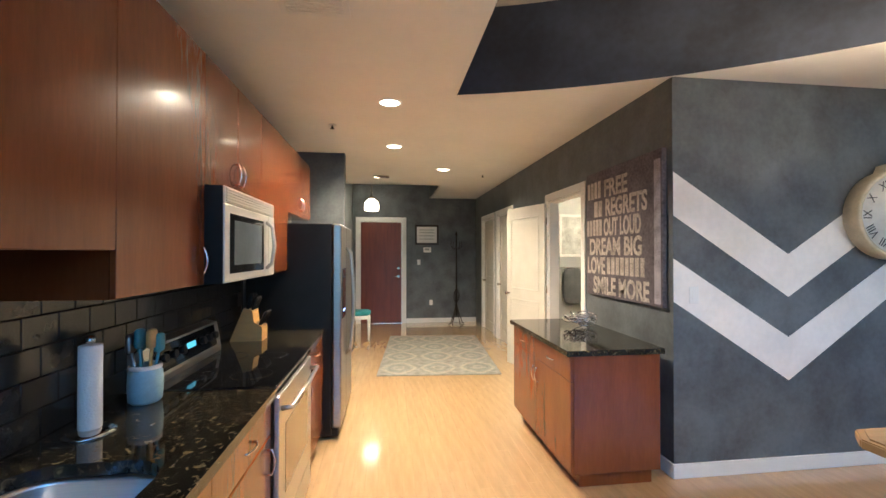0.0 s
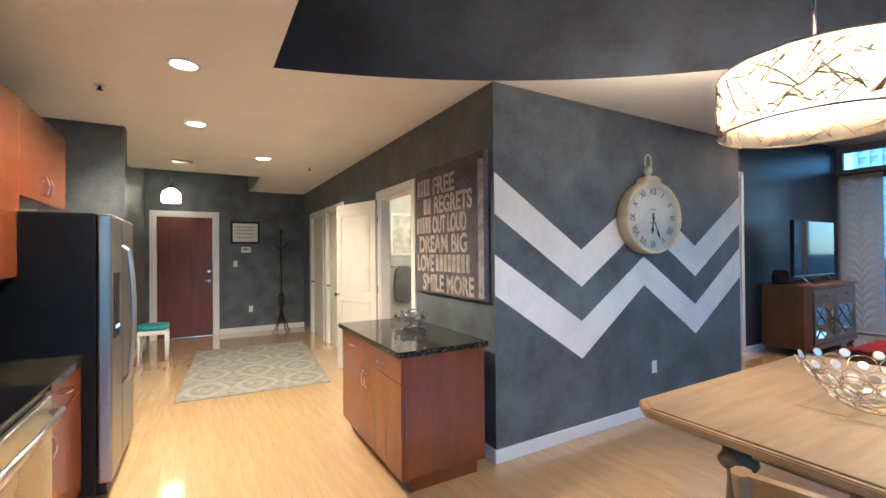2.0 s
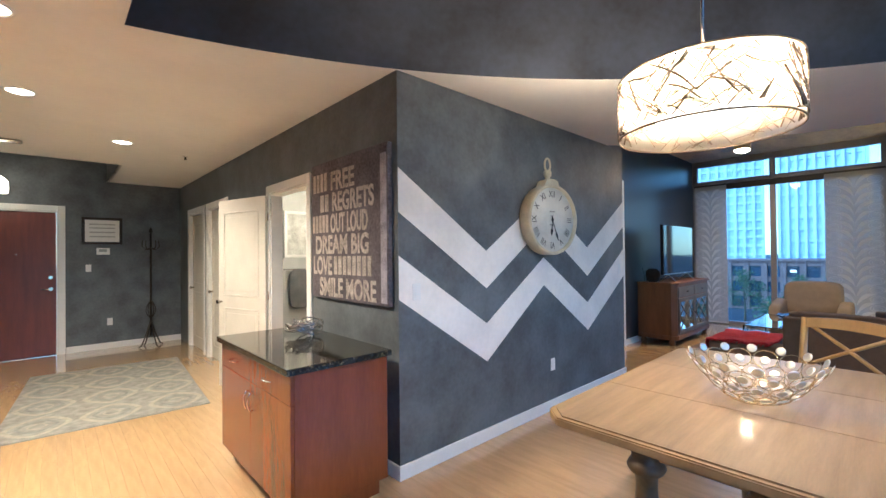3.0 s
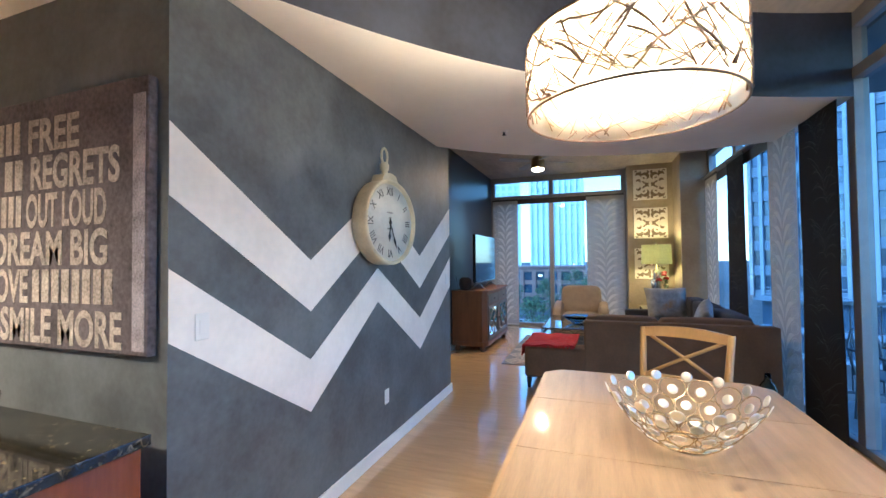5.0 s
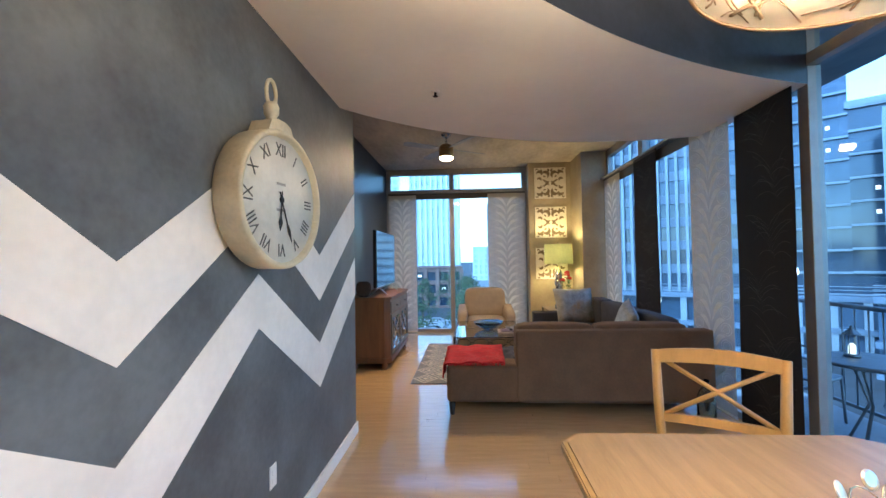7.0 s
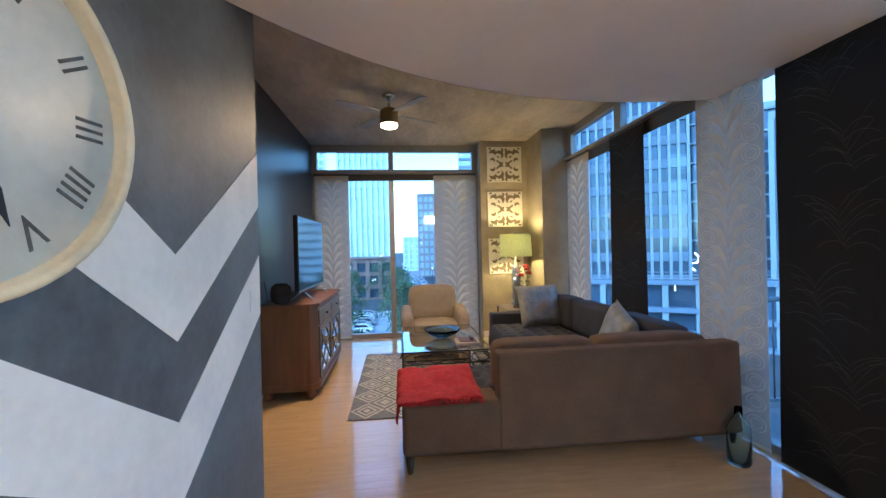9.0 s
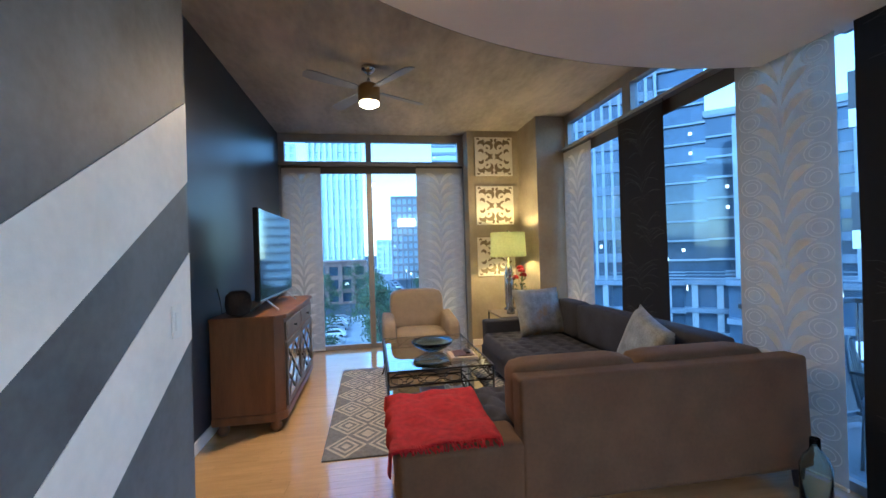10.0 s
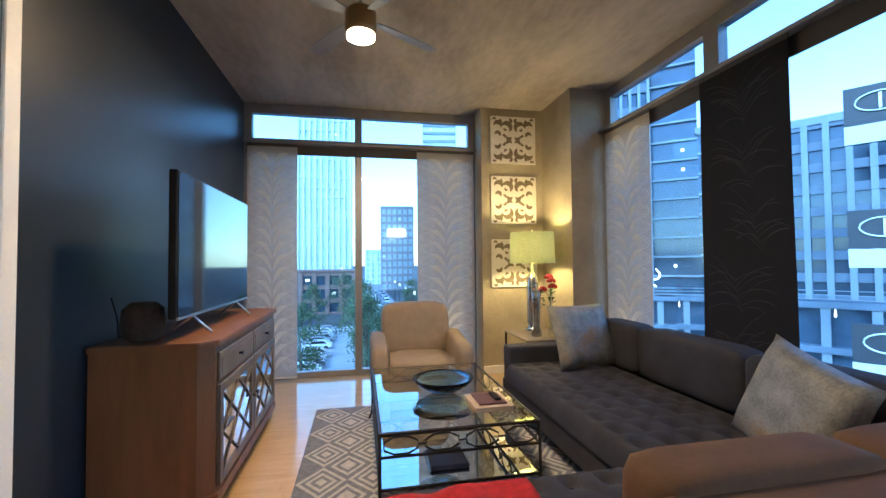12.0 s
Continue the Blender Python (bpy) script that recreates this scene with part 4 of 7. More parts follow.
# ---- entry hall ----
de = thing("door_1", (0.01, 9.55, 0), "closed red-brown veneer front door with a lever handle", "door")
de["kind"] = "structure"
part("leaf", boxm(-0.428, 0.448, 9.53, 9.575, 0.008, 2.203, bevel=0.003), ENTRY_WOOD, de)
part("handle", tube(bmesh.new(), [(0.385, 9.53, 1.02), (0.385, 9.49, 1.02), (0.28, 9.485, 1.02)], 0.010, 8), NICKEL, de, "satin nickel lever")
part("rosette", tube(bmesh.new(), [(0.385, 9.529, 1.02), (0.385, 9.52, 1.02)], 0.028, 16), NICKEL, de)
part("deadbolt", tube(bmesh.new(), [(0.385, 9.529, 1.20), (0.385, 9.508, 1.20)], 0.026, 16), NICKEL, de)
part("peephole", tube(bmesh.new(), [(0.01, 9.529, 1.56), (0.01, 9.524, 1.56)], 0.009, 12), NICKEL, de)
part("threshold", boxm(-0.43, 0.45, 9.49, 9.60, 0, 0.008), NICKEL, de)


def panel_door(name, width, height, label, group=""):
    """A white two-panel door leaf, hinged on its own z axis and running along +y; the leaf's faces look along x."""
    ob = thing(name, (0, 0, 0), label, "door", group)
    part("leaf", boxm(-0.016, 0.016, 0, width, 0.008, height, bevel=0.002), DOOR_W, ob)
    for s in (-1, 1):
        for z0, z1 in ((0.18, 0.92), (1.05, height - 0.14)):
            for a in ((0.11, width - 0.11, z0, z0 + 0.018), (0.11, width - 0.11, z1 - 0.018, z1), (0.11, 0.128, z0 + 0.018, z1 - 0.018), (width - 0.128, width - 0.11, z0 + 0.018, z1 - 0.018)):
                part("moulding", boxm(min(s * 0.016, s * 0.025), max(s * 0.016, s * 0.025), a[0], a[1], a[2], a[3], bevel=0.004), DOOR_W, ob)
            part("panel", boxm(min(s * 0.016, s * 0.020), max(s * 0.016, s * 0.020), 0.17, width - 0.17, z0 + 0.06, z1 - 0.06, bevel=0.003), DOOR_W, ob)
        part("knob", tube(bmesh.new(), [(s * 0.016, width - 0.06, 0.98), (s * 0.05, width - 0.06, 0.98), (s * 0.055, width - 0.06, 0.98), (s * 0.075, width - 0.06, 0.98)], [0.012, 0.012, 0.026, 0.02], 12), NICKEL, ob, "satin nickel knob")
    for z in (0.22, 1.08, height - 0.22):
        part("hinge", tube(bmesh.new(), [(0.018, -0.004, z - 0.045), (0.018, -0.004, z + 0.045)], 0.008, 8), NICKEL, ob, "satin nickel hinge")
    return ob


d = panel_door("bathroom_door", 0.86, 2.14, "white two-panel door standing open against the hall wall")
d.matrix_world = Matrix.Translation((2.075, 5.19, 0)) @ Matrix.Rotation(radians(15.5), 4, "Z")
for y0 in (6.745, 7.905):
    d = panel_door("closet_door", 0.85, 2.175, "white two-panel closet door, closed", "closet doors")
    d.matrix_world = Matrix.Translation((2.165, y0, 0))

pf = thing("framed_certificate", (1.0, 9.49, 1.73), "dark framed certificate hanging on the grey wall", "picture")
part("mat", boxm(0.77, 1.24, 9.478, 9.488, 1.735, 2.13), WHITE_PL, pf, "white paper and mount")
for a in ((0.745, 1.265, 1.715, 1.755), (0.745, 1.265, 2.11, 2.15), (0.745, 0.785, 1.755, 2.11), (1.225, 1.265, 1.755, 2.11)):
    part("frame", boxm(a[0], a[1], 9.472, 9.499, a[2], a[3], bevel=0.004), IRON, pf, "dark narrow frame")
for z in (1.83, 1.90, 1.97, 2.03):
    part("text_line", boxm(0.84, 1.17, 9.476, 9.4785, z, z + 0.02), mat("grey_print", (0.45, 0.45, 0.42), 0.9), pf)
th = thing("thermostat", (1.015, 9.5, 1.55), "small white wall thermostat", "thermostat")
part("body", boxm(0.93, 1.10, 9.478, 9.50, 1.545, 1.655, bevel=0.006, seg=2), WHITE_PL, th)
part("screen", boxm(0.96, 1.06, 9.4765, 9.478, 1.59, 1.635), mat("lcd_grey", (0.30, 0.33, 0.30), 0.3), th)


def wall_plate(place, axis, label, switch=False):
    x, y, z = place
    ob = thing("light_switch" if switch else "power_outlet", place, label, "switch" if switch else "outlet")
    if axis == "y":
        part("plate", boxm(x - 0.036, x + 0.036, y - 0.006, y, z - 0.058, z + 0.058, bevel=0.003), WHITE_PL, ob)
        for dz in ((0,) if switch else (-0.022, 0.022)):
            part("socket", boxm(x - 0.016, x + 0.016, y - 0.009, y - 0.006, z + dz - (0.032 if switch else 0.014), z + dz + (0.032 if switch else 0.014), bevel=0.002), WHITE_PL, ob)


wall_plate((0.83, 9.50, 1.33), "y", "white light switch on the entry wall", True)
wall_plate((1.10, 9.50, 0.44), "y", "white power outlet on the entry wall")
wall_plate((3.945, ZWALL, 0.43), "y", "white power outlet low on the striped wall")
wall_plate((2.26, ZWALL - 0.003, 1.245), "y", "white light switch on the zigzag stripe", True)
wall_plate((5.39, ZWALL - 0.003, 1.30), "y", "white light switch at the end of the striped wall", True)

cr = thing("coat_rack", (1.62, 9.2, 0), "tall dark iron coat rack in the hall corner", "coat rack")
part("pole", tube(bmesh.new(), [(1.62, 9.2, 0.18), (1.62, 9.2, 1.90)], 0.016, 8), IRON, cr)
part("finial", lathe(bmesh.new(), 1.62, 9.2, [(0.012, 1.90), (0.03, 1.93), (0.02, 1.97), (0.004, 2.0)], 12), IRON, cr)
for k in range(4):
    a = k * math.pi / 2 + 0.4
    c, s = math.cos(a), math.sin(a)
    part("foot", tube(bmesh.new(), [(1.62, 9.2, 0.45), (1.62 + 0.07 * c, 9.2 + 0.07 * s, 0.22), (1.62 + 0.15 * c, 9.2 + 0.15 * s, 0.03), (1.62 + 0.19 * c, 9.2 + 0.19 * s, 0.012)], 0.011, 6), IRON, cr)
    part("hook", tube(bmesh.new(), [(1.62, 9.2, 1.66), (1.62 + 0.08 * c, 9.2 + 0.08 * s, 1.62), (1.62 + 0.14 * c, 9.2 + 0.14 * s, 1.68), (1.62 + 0.13 * c, 9.2 + 0.13 * s, 1.78)], 0.008, 6), IRON, cr)
    part("scroll", tube(bmesh.new(), [(1.62 + (0.02 + 0.06 * math.sin(j * 0.7)) * c, 9.2 + (0.02 + 0.06 * math.sin(j * 0.7)) * s, 0.48 + j * 0.06) for j in range(6)], 0.007, 6), IRON, cr)

st = thing("stool", (-0.34, 7.9, 0), "white wooden stool with a teal cushion", "stool")
part("cushion", cushion(bmesh.new(), -0.53, -0.15, 7.71, 8.09, 0.43, 0.51, 0.008, 5), TEAL, st, "teal padded cushion")
part("seat", boxm(-0.52, -0.16, 7.72, 8.08, 0.37, 0.43, bevel=0.006), TRIM, st)
for sx in (-0.505, -0.175):
    for sy in (7.735, 8.065):
        part("leg", lathe(bmesh.new(), sx, sy, [(0.013, 0), (0.018, 0.15), (0.022, 0.37)], 8), TRIM, st)

# hall rug with an ogee lattice
hr = thing("hall_rug", (0.9, 6.76, 0), "pale blue-grey and cream lattice hall rug", "rug")
part("rug_base", boxm(0.115, 1.685, 5.50, 8.02, 0.0, 0.010, bevel=0.003), RUG_B, hr)
for i in range(3):
    for j in range(4):
        cx, cy = 0.115 + 1.57 * (i + 0.5) / 3, 5.50 + 2.52 * (j + 0.5) / 4
        for r, m in ((1.0, RUG_C), (0.62, RUG_T), (0.30, RUG_C)):
            out = [(cx + 0.24 * r * math.copysign(abs(math.cos(t)) ** 1.4, math.cos(t)), cy + 0.29 * r * math.copysign(abs(math.sin(t)) ** 1.4, math.sin(t))) for t in [2 * math.pi * k / 24 for k in range(24)]]
            inn = [(cx + (x - cx) * 0.80, cy + (y - cy) * 0.80) for x, y in out]
            b = bmesh.new()
            lo = [b.verts.new((*p, 0.0118)) for p in out]
            li = [b.verts.new((*p, 0.0118)) for p in inn]
            for k in range(24):
                b.faces.new((lo[k], lo[(k + 1) % 24], li[(k + 1) % 24], li[k]))
            part("motif", b, m, hr)
hr.matrix_world = Matrix.Translation((0.9, 6.76, 0)) @ Matrix.Rotation(radians(-4), 4, "Z")

# ceiling fittings
for cx, cy in CAN_PLACES:
    can = thing("recessed_light", (cx, cy, CEIL), "round white recessed ceiling light, lit", "ceiling light", "recessed lights")
    part("trim_ring", lathe(bmesh.new(), cx, cy, [(0.098, CEIL - 0.001), (0.098, CEIL - 0.006), (0.078, CEIL - 0.009), (0.078, CEIL - 0.001)], 32, False), WHITE_PL, can)
    part("lens", lathe(bmesh.new(), cx, cy, [(0.077, CEIL - 0.002), (0.077, CEIL - 0.0045)], 32), LAMP_GLOW, can, "glowing warm lens")
vt = thing("ceiling_vent", (-0.18, 2.36, CEIL), "white slatted ceiling vent", "vent")
part("frame", boxm(-0.35, -0.01, 2.26, 2.46, CEIL - 0.008, CEIL - 0.001, bevel=0.002), WHITE_PL, vt)
for k in range(7):
    part("slat", boxm(-0.32, -0.04, 2.285 + k * 0.023, 2.297 + k * 0.023, CEIL - 0.013, CEIL - 0.008), WHITE_PL, vt)
for sx, sy in ((-0.35, 4.33), (1.62, 6.64), (4.88, 2.13)):
    sp = thing("sprinkler_head", (sx, sy, CEIL), "small ceiling sprinkler head", "sprinkler")
    part("plate", lathe(bmesh.new(), sx, sy, [(0.035, CEIL), (0.033, CEIL - 0.006), (0.012, CEIL - 0.008)], 18), WHITE_PL, sp)
    part("nozzle", lathe(bmesh.new(), sx, sy, [(0.010, CEIL - 0.008), (0.008, CEIL - 0.03), (0.02, CEIL - 0.034), (0.02, CEIL - 0.037)], 12), BLACK, sp)
sd = thing("smoke_alarm", (0.06, 6.92, CEIL), "flat dark vented ceiling alarm", "alarm")
part("body", boxm(-0.06, 0.18, 6.86, 6.98, CEIL - 0.025, CEIL - 0.001, bevel=0.008), NICKEL, sd)
ep = thing("entry_pendant", (-0.17, 8.85, 2.3), "white schoolhouse glass pendant, lit, in the raised entry ceiling", "pendant light")
part("globe", lathe(bmesh.new(), -0.17, 8.85, [(0.05, 2.38), (0.135, 2.39), (0.145, 2.45), (0.135, 2.55), (0.09, 2.60), (0.055, 2.62)], 28), GLOBE_GLOW, ep, "glowing white glass globe")
part("fitter", lathe(bmesh.new(), -0.17, 8.85, [(0.06, 2.62), (0.06, 2.66), (0.02, 2.69)], 20), NICKEL, ep)
part("rod", tube(bmesh.new(), [(-0.17, 8.85, 2.69), (-0.17, 8.85, SLAB)], 0.008, 8), NICKEL, ep)

# bathroom glimpse
bp = thing("bath_picture", (3.0, 6.49, 1.45), "white framed pale print on the bathroom wall", "picture")
part("print", boxm(2.82, 3.22, 6.482, 6.495, 1.50, 2.10), mat("pale_print", (0.55, 0.56, 0.52), 0.6, vary=0.5, scale=8, fine=0.4), bp)
for a in ((2.79, 3.25, 1.47, 1.51), (2.79, 3.25, 2.09, 2.13), (2.79, 2.83, 1.51, 2.09), (3.21, 3.25, 1.51, 2.09)):
    part("frame", boxm(a[0], a[1], 6.47, 6.499, a[2], a[3], bevel=0.003), WHITE_PL, bp)
tb = thing("towel", (3.0, 6.47, 0.9), "grey towel on a wall bar in the bathroom", "towel")
part("cloth", cushion(bmesh.new(), 2.85, 3.15, 6.43, 6.48, 0.75, 1.30, 0.005, 5), mat("grey_terry", (0.16, 0.17, 0.17), 0.95, bump=0.5, bscale=200), tb)
part("bar", tube(bmesh.new(), [(2.75, 6.50, 1.30), (2.75, 6.455, 1.305), (3.25, 6.455, 1.305), (3.25, 6.50, 1.30)], 0.008, 8), CHROME, tb)
# ---- dining ----
tbl = thing("dining_table", (2.58, 1.075, 0), "pale oak dining table with clipped corners and turned legs", "table")
TX0, TX1, TY0, TY1, TZ = 1.79, 3.38, 0.55, 1.605, 0.90
c = 0.075
edge = [(TX0 + c, TY0), (TX1 - c, TY0), (TX1, TY0 + c), (TX1, TY1 - c), (TX1 - c, TY1), (TX0 + c, TY1), (TX0, TY1 - c), (TX0, TY0 + c)]
b = prism(bmesh.new(), edge, "z", TZ - 0.038, TZ - 0.006)
bmesh.ops.bevel(b, geom=[e for e in b.edges], offset=0.005, segments=2, affect="EDGES")
part("edge_band", b, TABLE_EDGE, tbl, "weathered rounded table edge")
for k in range(3):
    x0, x1 = TX0 + 0.02 + k * 0.517, TX0 + 0.02 + (k + 1) * 0.517 - 0.003
    cc = 0.07
    if k == 0:
        o = [(x0 + cc, TY0 + 0.02), (x1, TY0 + 0.02), (x1, TY1 - 0.02), (x0 + cc, TY1 - 0.02), (x0, TY1 - 0.02 - cc), (x0, TY0 + 0.02 + cc)]
    elif k == 2:
        o = [(x0, TY0 + 0.02), (x1 - cc, TY0 + 0.02), (x1, TY0 + 0.02 + cc), (x1, TY1 - 0.02 - cc), (x1 - cc, TY1 - 0.02), (x0, TY1 - 0.02)]
    else:
        o = [(x0, TY0 + 0.02), (x1, TY0 + 0.02), (x1, TY1 - 0.02), (x0, TY1 - 0.02)]
    part("top_board", prism(bmesh.new(), o, "z", TZ - 0.006, TZ), TABLE_WOOD, tbl)
IX, IY = 0.10, 0.36
for a in ((TX0 + IX, TX1 - IX, TY0 + IY - 0.012, TY0 + IY + 0.012), (TX0 + IX, TX1 - IX, TY1 - IY - 0.012, TY1 - IY + 0.012), (TX0 + IX - 0.012, TX0 + IX + 0.012, TY0 + IY, TY1 - IY), (TX1 - IX - 0.012, TX1 - IX + 0.012, TY0 + IY, TY1 - IY)):
    part("apron", boxm(*a, TZ - 0.085, TZ - 0.038, bevel=0.003), TABLE_EDGE, tbl)
for lx in (TX0 + IX, TX1 - IX):
    for ly in (TY0 + IY, TY1 - IY):
        part("leg", lathe(bmesh.new(), lx, ly, [(0.026, 0), (0.036, 0.03), (0.028, 0.10), (0.034, 0.30), (0.042, 0.55), (0.034, 0.72), (0.036, 0.755), (0.055, 0.77), (0.062, 0.785), (0.055, 0.80), (0.046, 0.81), (0.052, TZ - 0.038)], 20), LEG_WOOD, tbl, "dark turned leg")


def cross_chair():
    """A counter chair with an X back; stands at the origin, faces -x."""
    ob = thing("dining_chair", (0, 0, 0), "honey wood counter chair with an X-shaped back", "chair", "chairs round the table")
    sz, w = 0.62, 0.225
    part("seat", boxm(-0.22, 0.20, -w, w, sz - 0.03, sz, bevel=0.01, seg=2), CHAIR_WOOD, ob)
    part("seat_pad", cushion(bmesh.new(), -0.21, 0.17, -w + 0.015, w - 0.015, sz, sz + 0.045, 0.006, 4), SEAT_CLOTH, ob, "dark blue seat pad")
    for s in (-1, 1):
        part("back_post", tube(bmesh.new(), [(0.19, s * 0.205, 0), (0.185, s * 0.21, sz), (0.20, s * 0.225, 0.82), (0.245, s * 0.238, 1.085)], [0.018, 0.021, 0.021, 0.019], 8), CHAIR_WOOD, ob)
        part("front_leg", tube(bmesh.new(), [(-0.195, s * 0.20, 0), (-0.195, s * 0.20, sz - 0.03)], [0.016, 0.021], 8), CHAIR_WOOD, ob)
        part("side_stretcher", tube(bmesh.new(), [(-0.195, s * 0.20, 0.22), (0.188, s * 0.207, 0.25)], 0.011, 8), CHAIR_WOOD, ob)
    part("footrest", tube(bmesh.new(), [(-0.195, -0.20, 0.18), (-0.195, 0.20, 0.18)], 0.012, 8), CHAIR_WOOD, ob)

    def rail(z0, z1, lift, name):
        b = bmesh.new()
        n = 10
        rows = []
        for k in range(n + 1):
            u = k / n * 2 - 1
            yy, zz = u * 0.225, lift * (1 - u * u)
            bow = 0.02 * (1 - u * u)
            xa = 0.20 + (z0 - 0.82) * 0.17 + bow
            xb = 0.20 + (z1 - 0.82) * 0.17 + bow
            rows.append([b.verts.new(p) for p in ((xa - 0.011, yy, z0 + zz * 0.6), (xa + 0.011, yy, z0 + zz * 0.6), (xb + 0.011, yy, z1 + zz), (xb - 0.011, yy, z1 + zz))])
        for p, q in zip(rows, rows[1:]):
            for k in range(4):
                b.faces.new((p[k], p[(k + 1) % 4], q[(k + 1) % 4], q[k]))
        b.faces.new(rows[0][::-1])
        b.faces.new(rows[-1])
        part(name, b, CHAIR_WOOD, ob)
    rail(1.03, 1.085, 0.018, "top_rail")
    rail(0.78, 0.815, 0.0, "lower_rail")
    for s in (-1, 1):
        part("cross_bar", tube(bmesh.new(), [(0.205, -s * 0.215, 0.80), (0.235, 0, 0.925), (0.25, s * 0.215, 1.045)], 0.011, 6), CHAIR_WOOD, ob)
    return ob


chair = cross_chair()
chair.matrix_world = Matrix.Translation((3.53, 0.955, 0)) @ Matrix.Rotation(radians(-28), 4, "Z")
copy_thing(chair, Matrix.Translation((1.455, 0.69, 0)) @ Matrix.Rotation(radians(184), 4, "Z"))

# pierced wire bowl
bw = thing("wire_bowl", (2.52, 1.06, TZ), "champagne wire bowl set with silver discs", "bowl")
BX, BY = 2.52, 1.06


def bowl_r(h):
    return 0.085 + 0.150 * (h / 0.16) ** 0.7


part("base_ring", tube(bmesh.new(), [(BX + 0.085 * math.cos(a), BY + 0.085 * math.sin(a), TZ + 0.006) for a in [2 * math.pi * k / 28 for k in range(28)]], 0.004, 6, True), GOLD, bw)
part("base_ring", tube(bmesh.new(), [(BX + 0.05 * math.cos(a), BY + 0.05 * math.sin(a), TZ + 0.006) for a in [2 * math.pi * k / 24 for k in range(24)]], 0.003, 6, True), GOLD, bw)
NB = 14
for tier, (h0, h1) in enumerate(((0.006, 0.05), (0.04, 0.10), (0.085, 0.155))):
    for k in range(NB):
        a = 2 * math.pi * (k + 0.5 * (tier % 2)) / NB
        hw = math.pi / NB * 1.05
        pts = []
        for j in range(14):
            t = 2 * math.pi * j / 14
            h = (h0 + h1) / 2 + (h1 - h0) / 2 * math.sin(t)
            an = a + hw * math.cos(t) * 0.9
            pts.append((BX + bowl_r(h) * math.cos(an), BY + bowl_r(h) * math.sin(an), TZ + h + 0.004))
        part("wire_loop", tube(bmesh.new(), pts, 0.0019, 5, True), GOLD, bw)
disc = None
for tier, (h, off) in enumerate(((0.028, 0.0), (0.07, 0.5), (0.115, 0.0), (0.158, 0.5))):
    for k in range(NB):
        a = 2 * math.pi * (k + off) / NB
        r = bowl_r(h)
        m = Matrix.Translation((BX + r * math.cos(a), BY + r * math.sin(a), TZ + h + 0.006)) @ Matrix.Rotation(a, 4, "Z") @ Matrix.Rotation(radians((-30, -42, -55, -65)[tier]), 4, "Y")
        if disc is None:
            disc = part("disc", lathe(bmesh.new(), 0, 0, [(0.012, -0.002), (0.019, -0.001), (0.019, 0.001), (0.012, 0.002)], 14), SILVER_D, bw)
            ob = disc
        else:
            ob = new("disc", disc.data)
            ob.parent = bw
            ob.matrix_parent_inverse = bw.matrix_world.inverted()
        ob.matrix_basis = m

# drum pendant
DX, DY, DR, DZ0, DZ1 = 2.46, 1.21, 0.333, 2.007, 2.255
dp = thing("drum_pendant", (DX, DY, DZ0), "large lit drum pendant wrapped in twig-like wire", "pendant light")
part("shade", lathe(bmesh.new(), DX, DY, [(DR, DZ0), (DR, DZ1)], 64, False), DRUM, dp, "pale glowing drum shade")
part("bulb_plate", lathe(bmesh.new(), DX, DY, [(0.17, 2.074), (0.185, 2.080), (0.185, 2.086), (0.17, 2.092)], 48), DRUM_IN, dp, "bright frosted bulb plate")
for z in (DZ0, DZ1):
    part("rim", tube(bmesh.new(), [(DX + (DR + 0.002) * math.cos(a), DY + (DR + 0.002) * math.sin(a), z) for a in [2 * math.pi * k / 64 for k in range(64)]], 0.004, 6, True), TWIG, dp)
rs = random.Random(11)
for k in range(460):
    DT = DR + (0.006 if k % 5 < 3 else -0.006)
    a, z = rs.uniform(0, 2 * math.pi), rs.uniform(DZ0 + 0.01, DZ1 - 0.01)
    n = rs.randint(6, 13)
    da, dz = rs.choice((-1, 1)) * rs.uniform(0.04, 0.075), rs.choice((-1, 1)) * rs.uniform(0.004, 0.032)
    pts = []
    for j in range(n):
        pts.append((DX + DT * math.cos(a), DY + DT * math.sin(a), z))
        a += da
        z += dz
        dz += rs.uniform(-0.008, 0.008)
        if not DZ0 + 0.006 < z < DZ1 - 0.006:
            break
    if len(pts) > 2:
        part("twig", tube(bmesh.new(), pts, rs.choice((0.0014, 0.0018, 0.0024, 0.0038)), 4), TWIG, dp)
part("spider", tube(bmesh.new(), [(DX - DR, DY, DZ1 - 0.01), (DX + DR, DY, DZ1 - 0.01)], 0.004, 6), CHROME, dp)
part("rod", tube(bmesh.new(), [(DX, DY, DZ1 - 0.01), (DX, DY, SLAB - 0.02)], 0.007, 8), CHROME, dp, "slim chrome rod")
part("canopy", lathe(bmesh.new(), DX, DY, [(0.065, SLAB), (0.065, SLAB - 0.015), (0.02, SLAB - 0.03)], 24), CHROME, dp)

# wall clock
CXK, CZK, CR = 3.747, 1.802, 0.318
ck2 = thing("wall_clock", (CXK, ZWALL, CZK - CR), "large cream pocket-watch wall clock with Roman numerals", "clock")


def disc_y(rings, n=48):
    """A turned form about an axis that leaves the striped wall; rings of (radius, distance from the wall)."""
    b = lathe(bmesh.new(), 0, 0, rings, n)
    bmesh.ops.transform(b, matrix=Matrix.Translation((CXK, ZWALL - 0.004, CZK)) @ Matrix.Rotation(radians(90), 4, "X"), verts=b.verts[:])
    return b


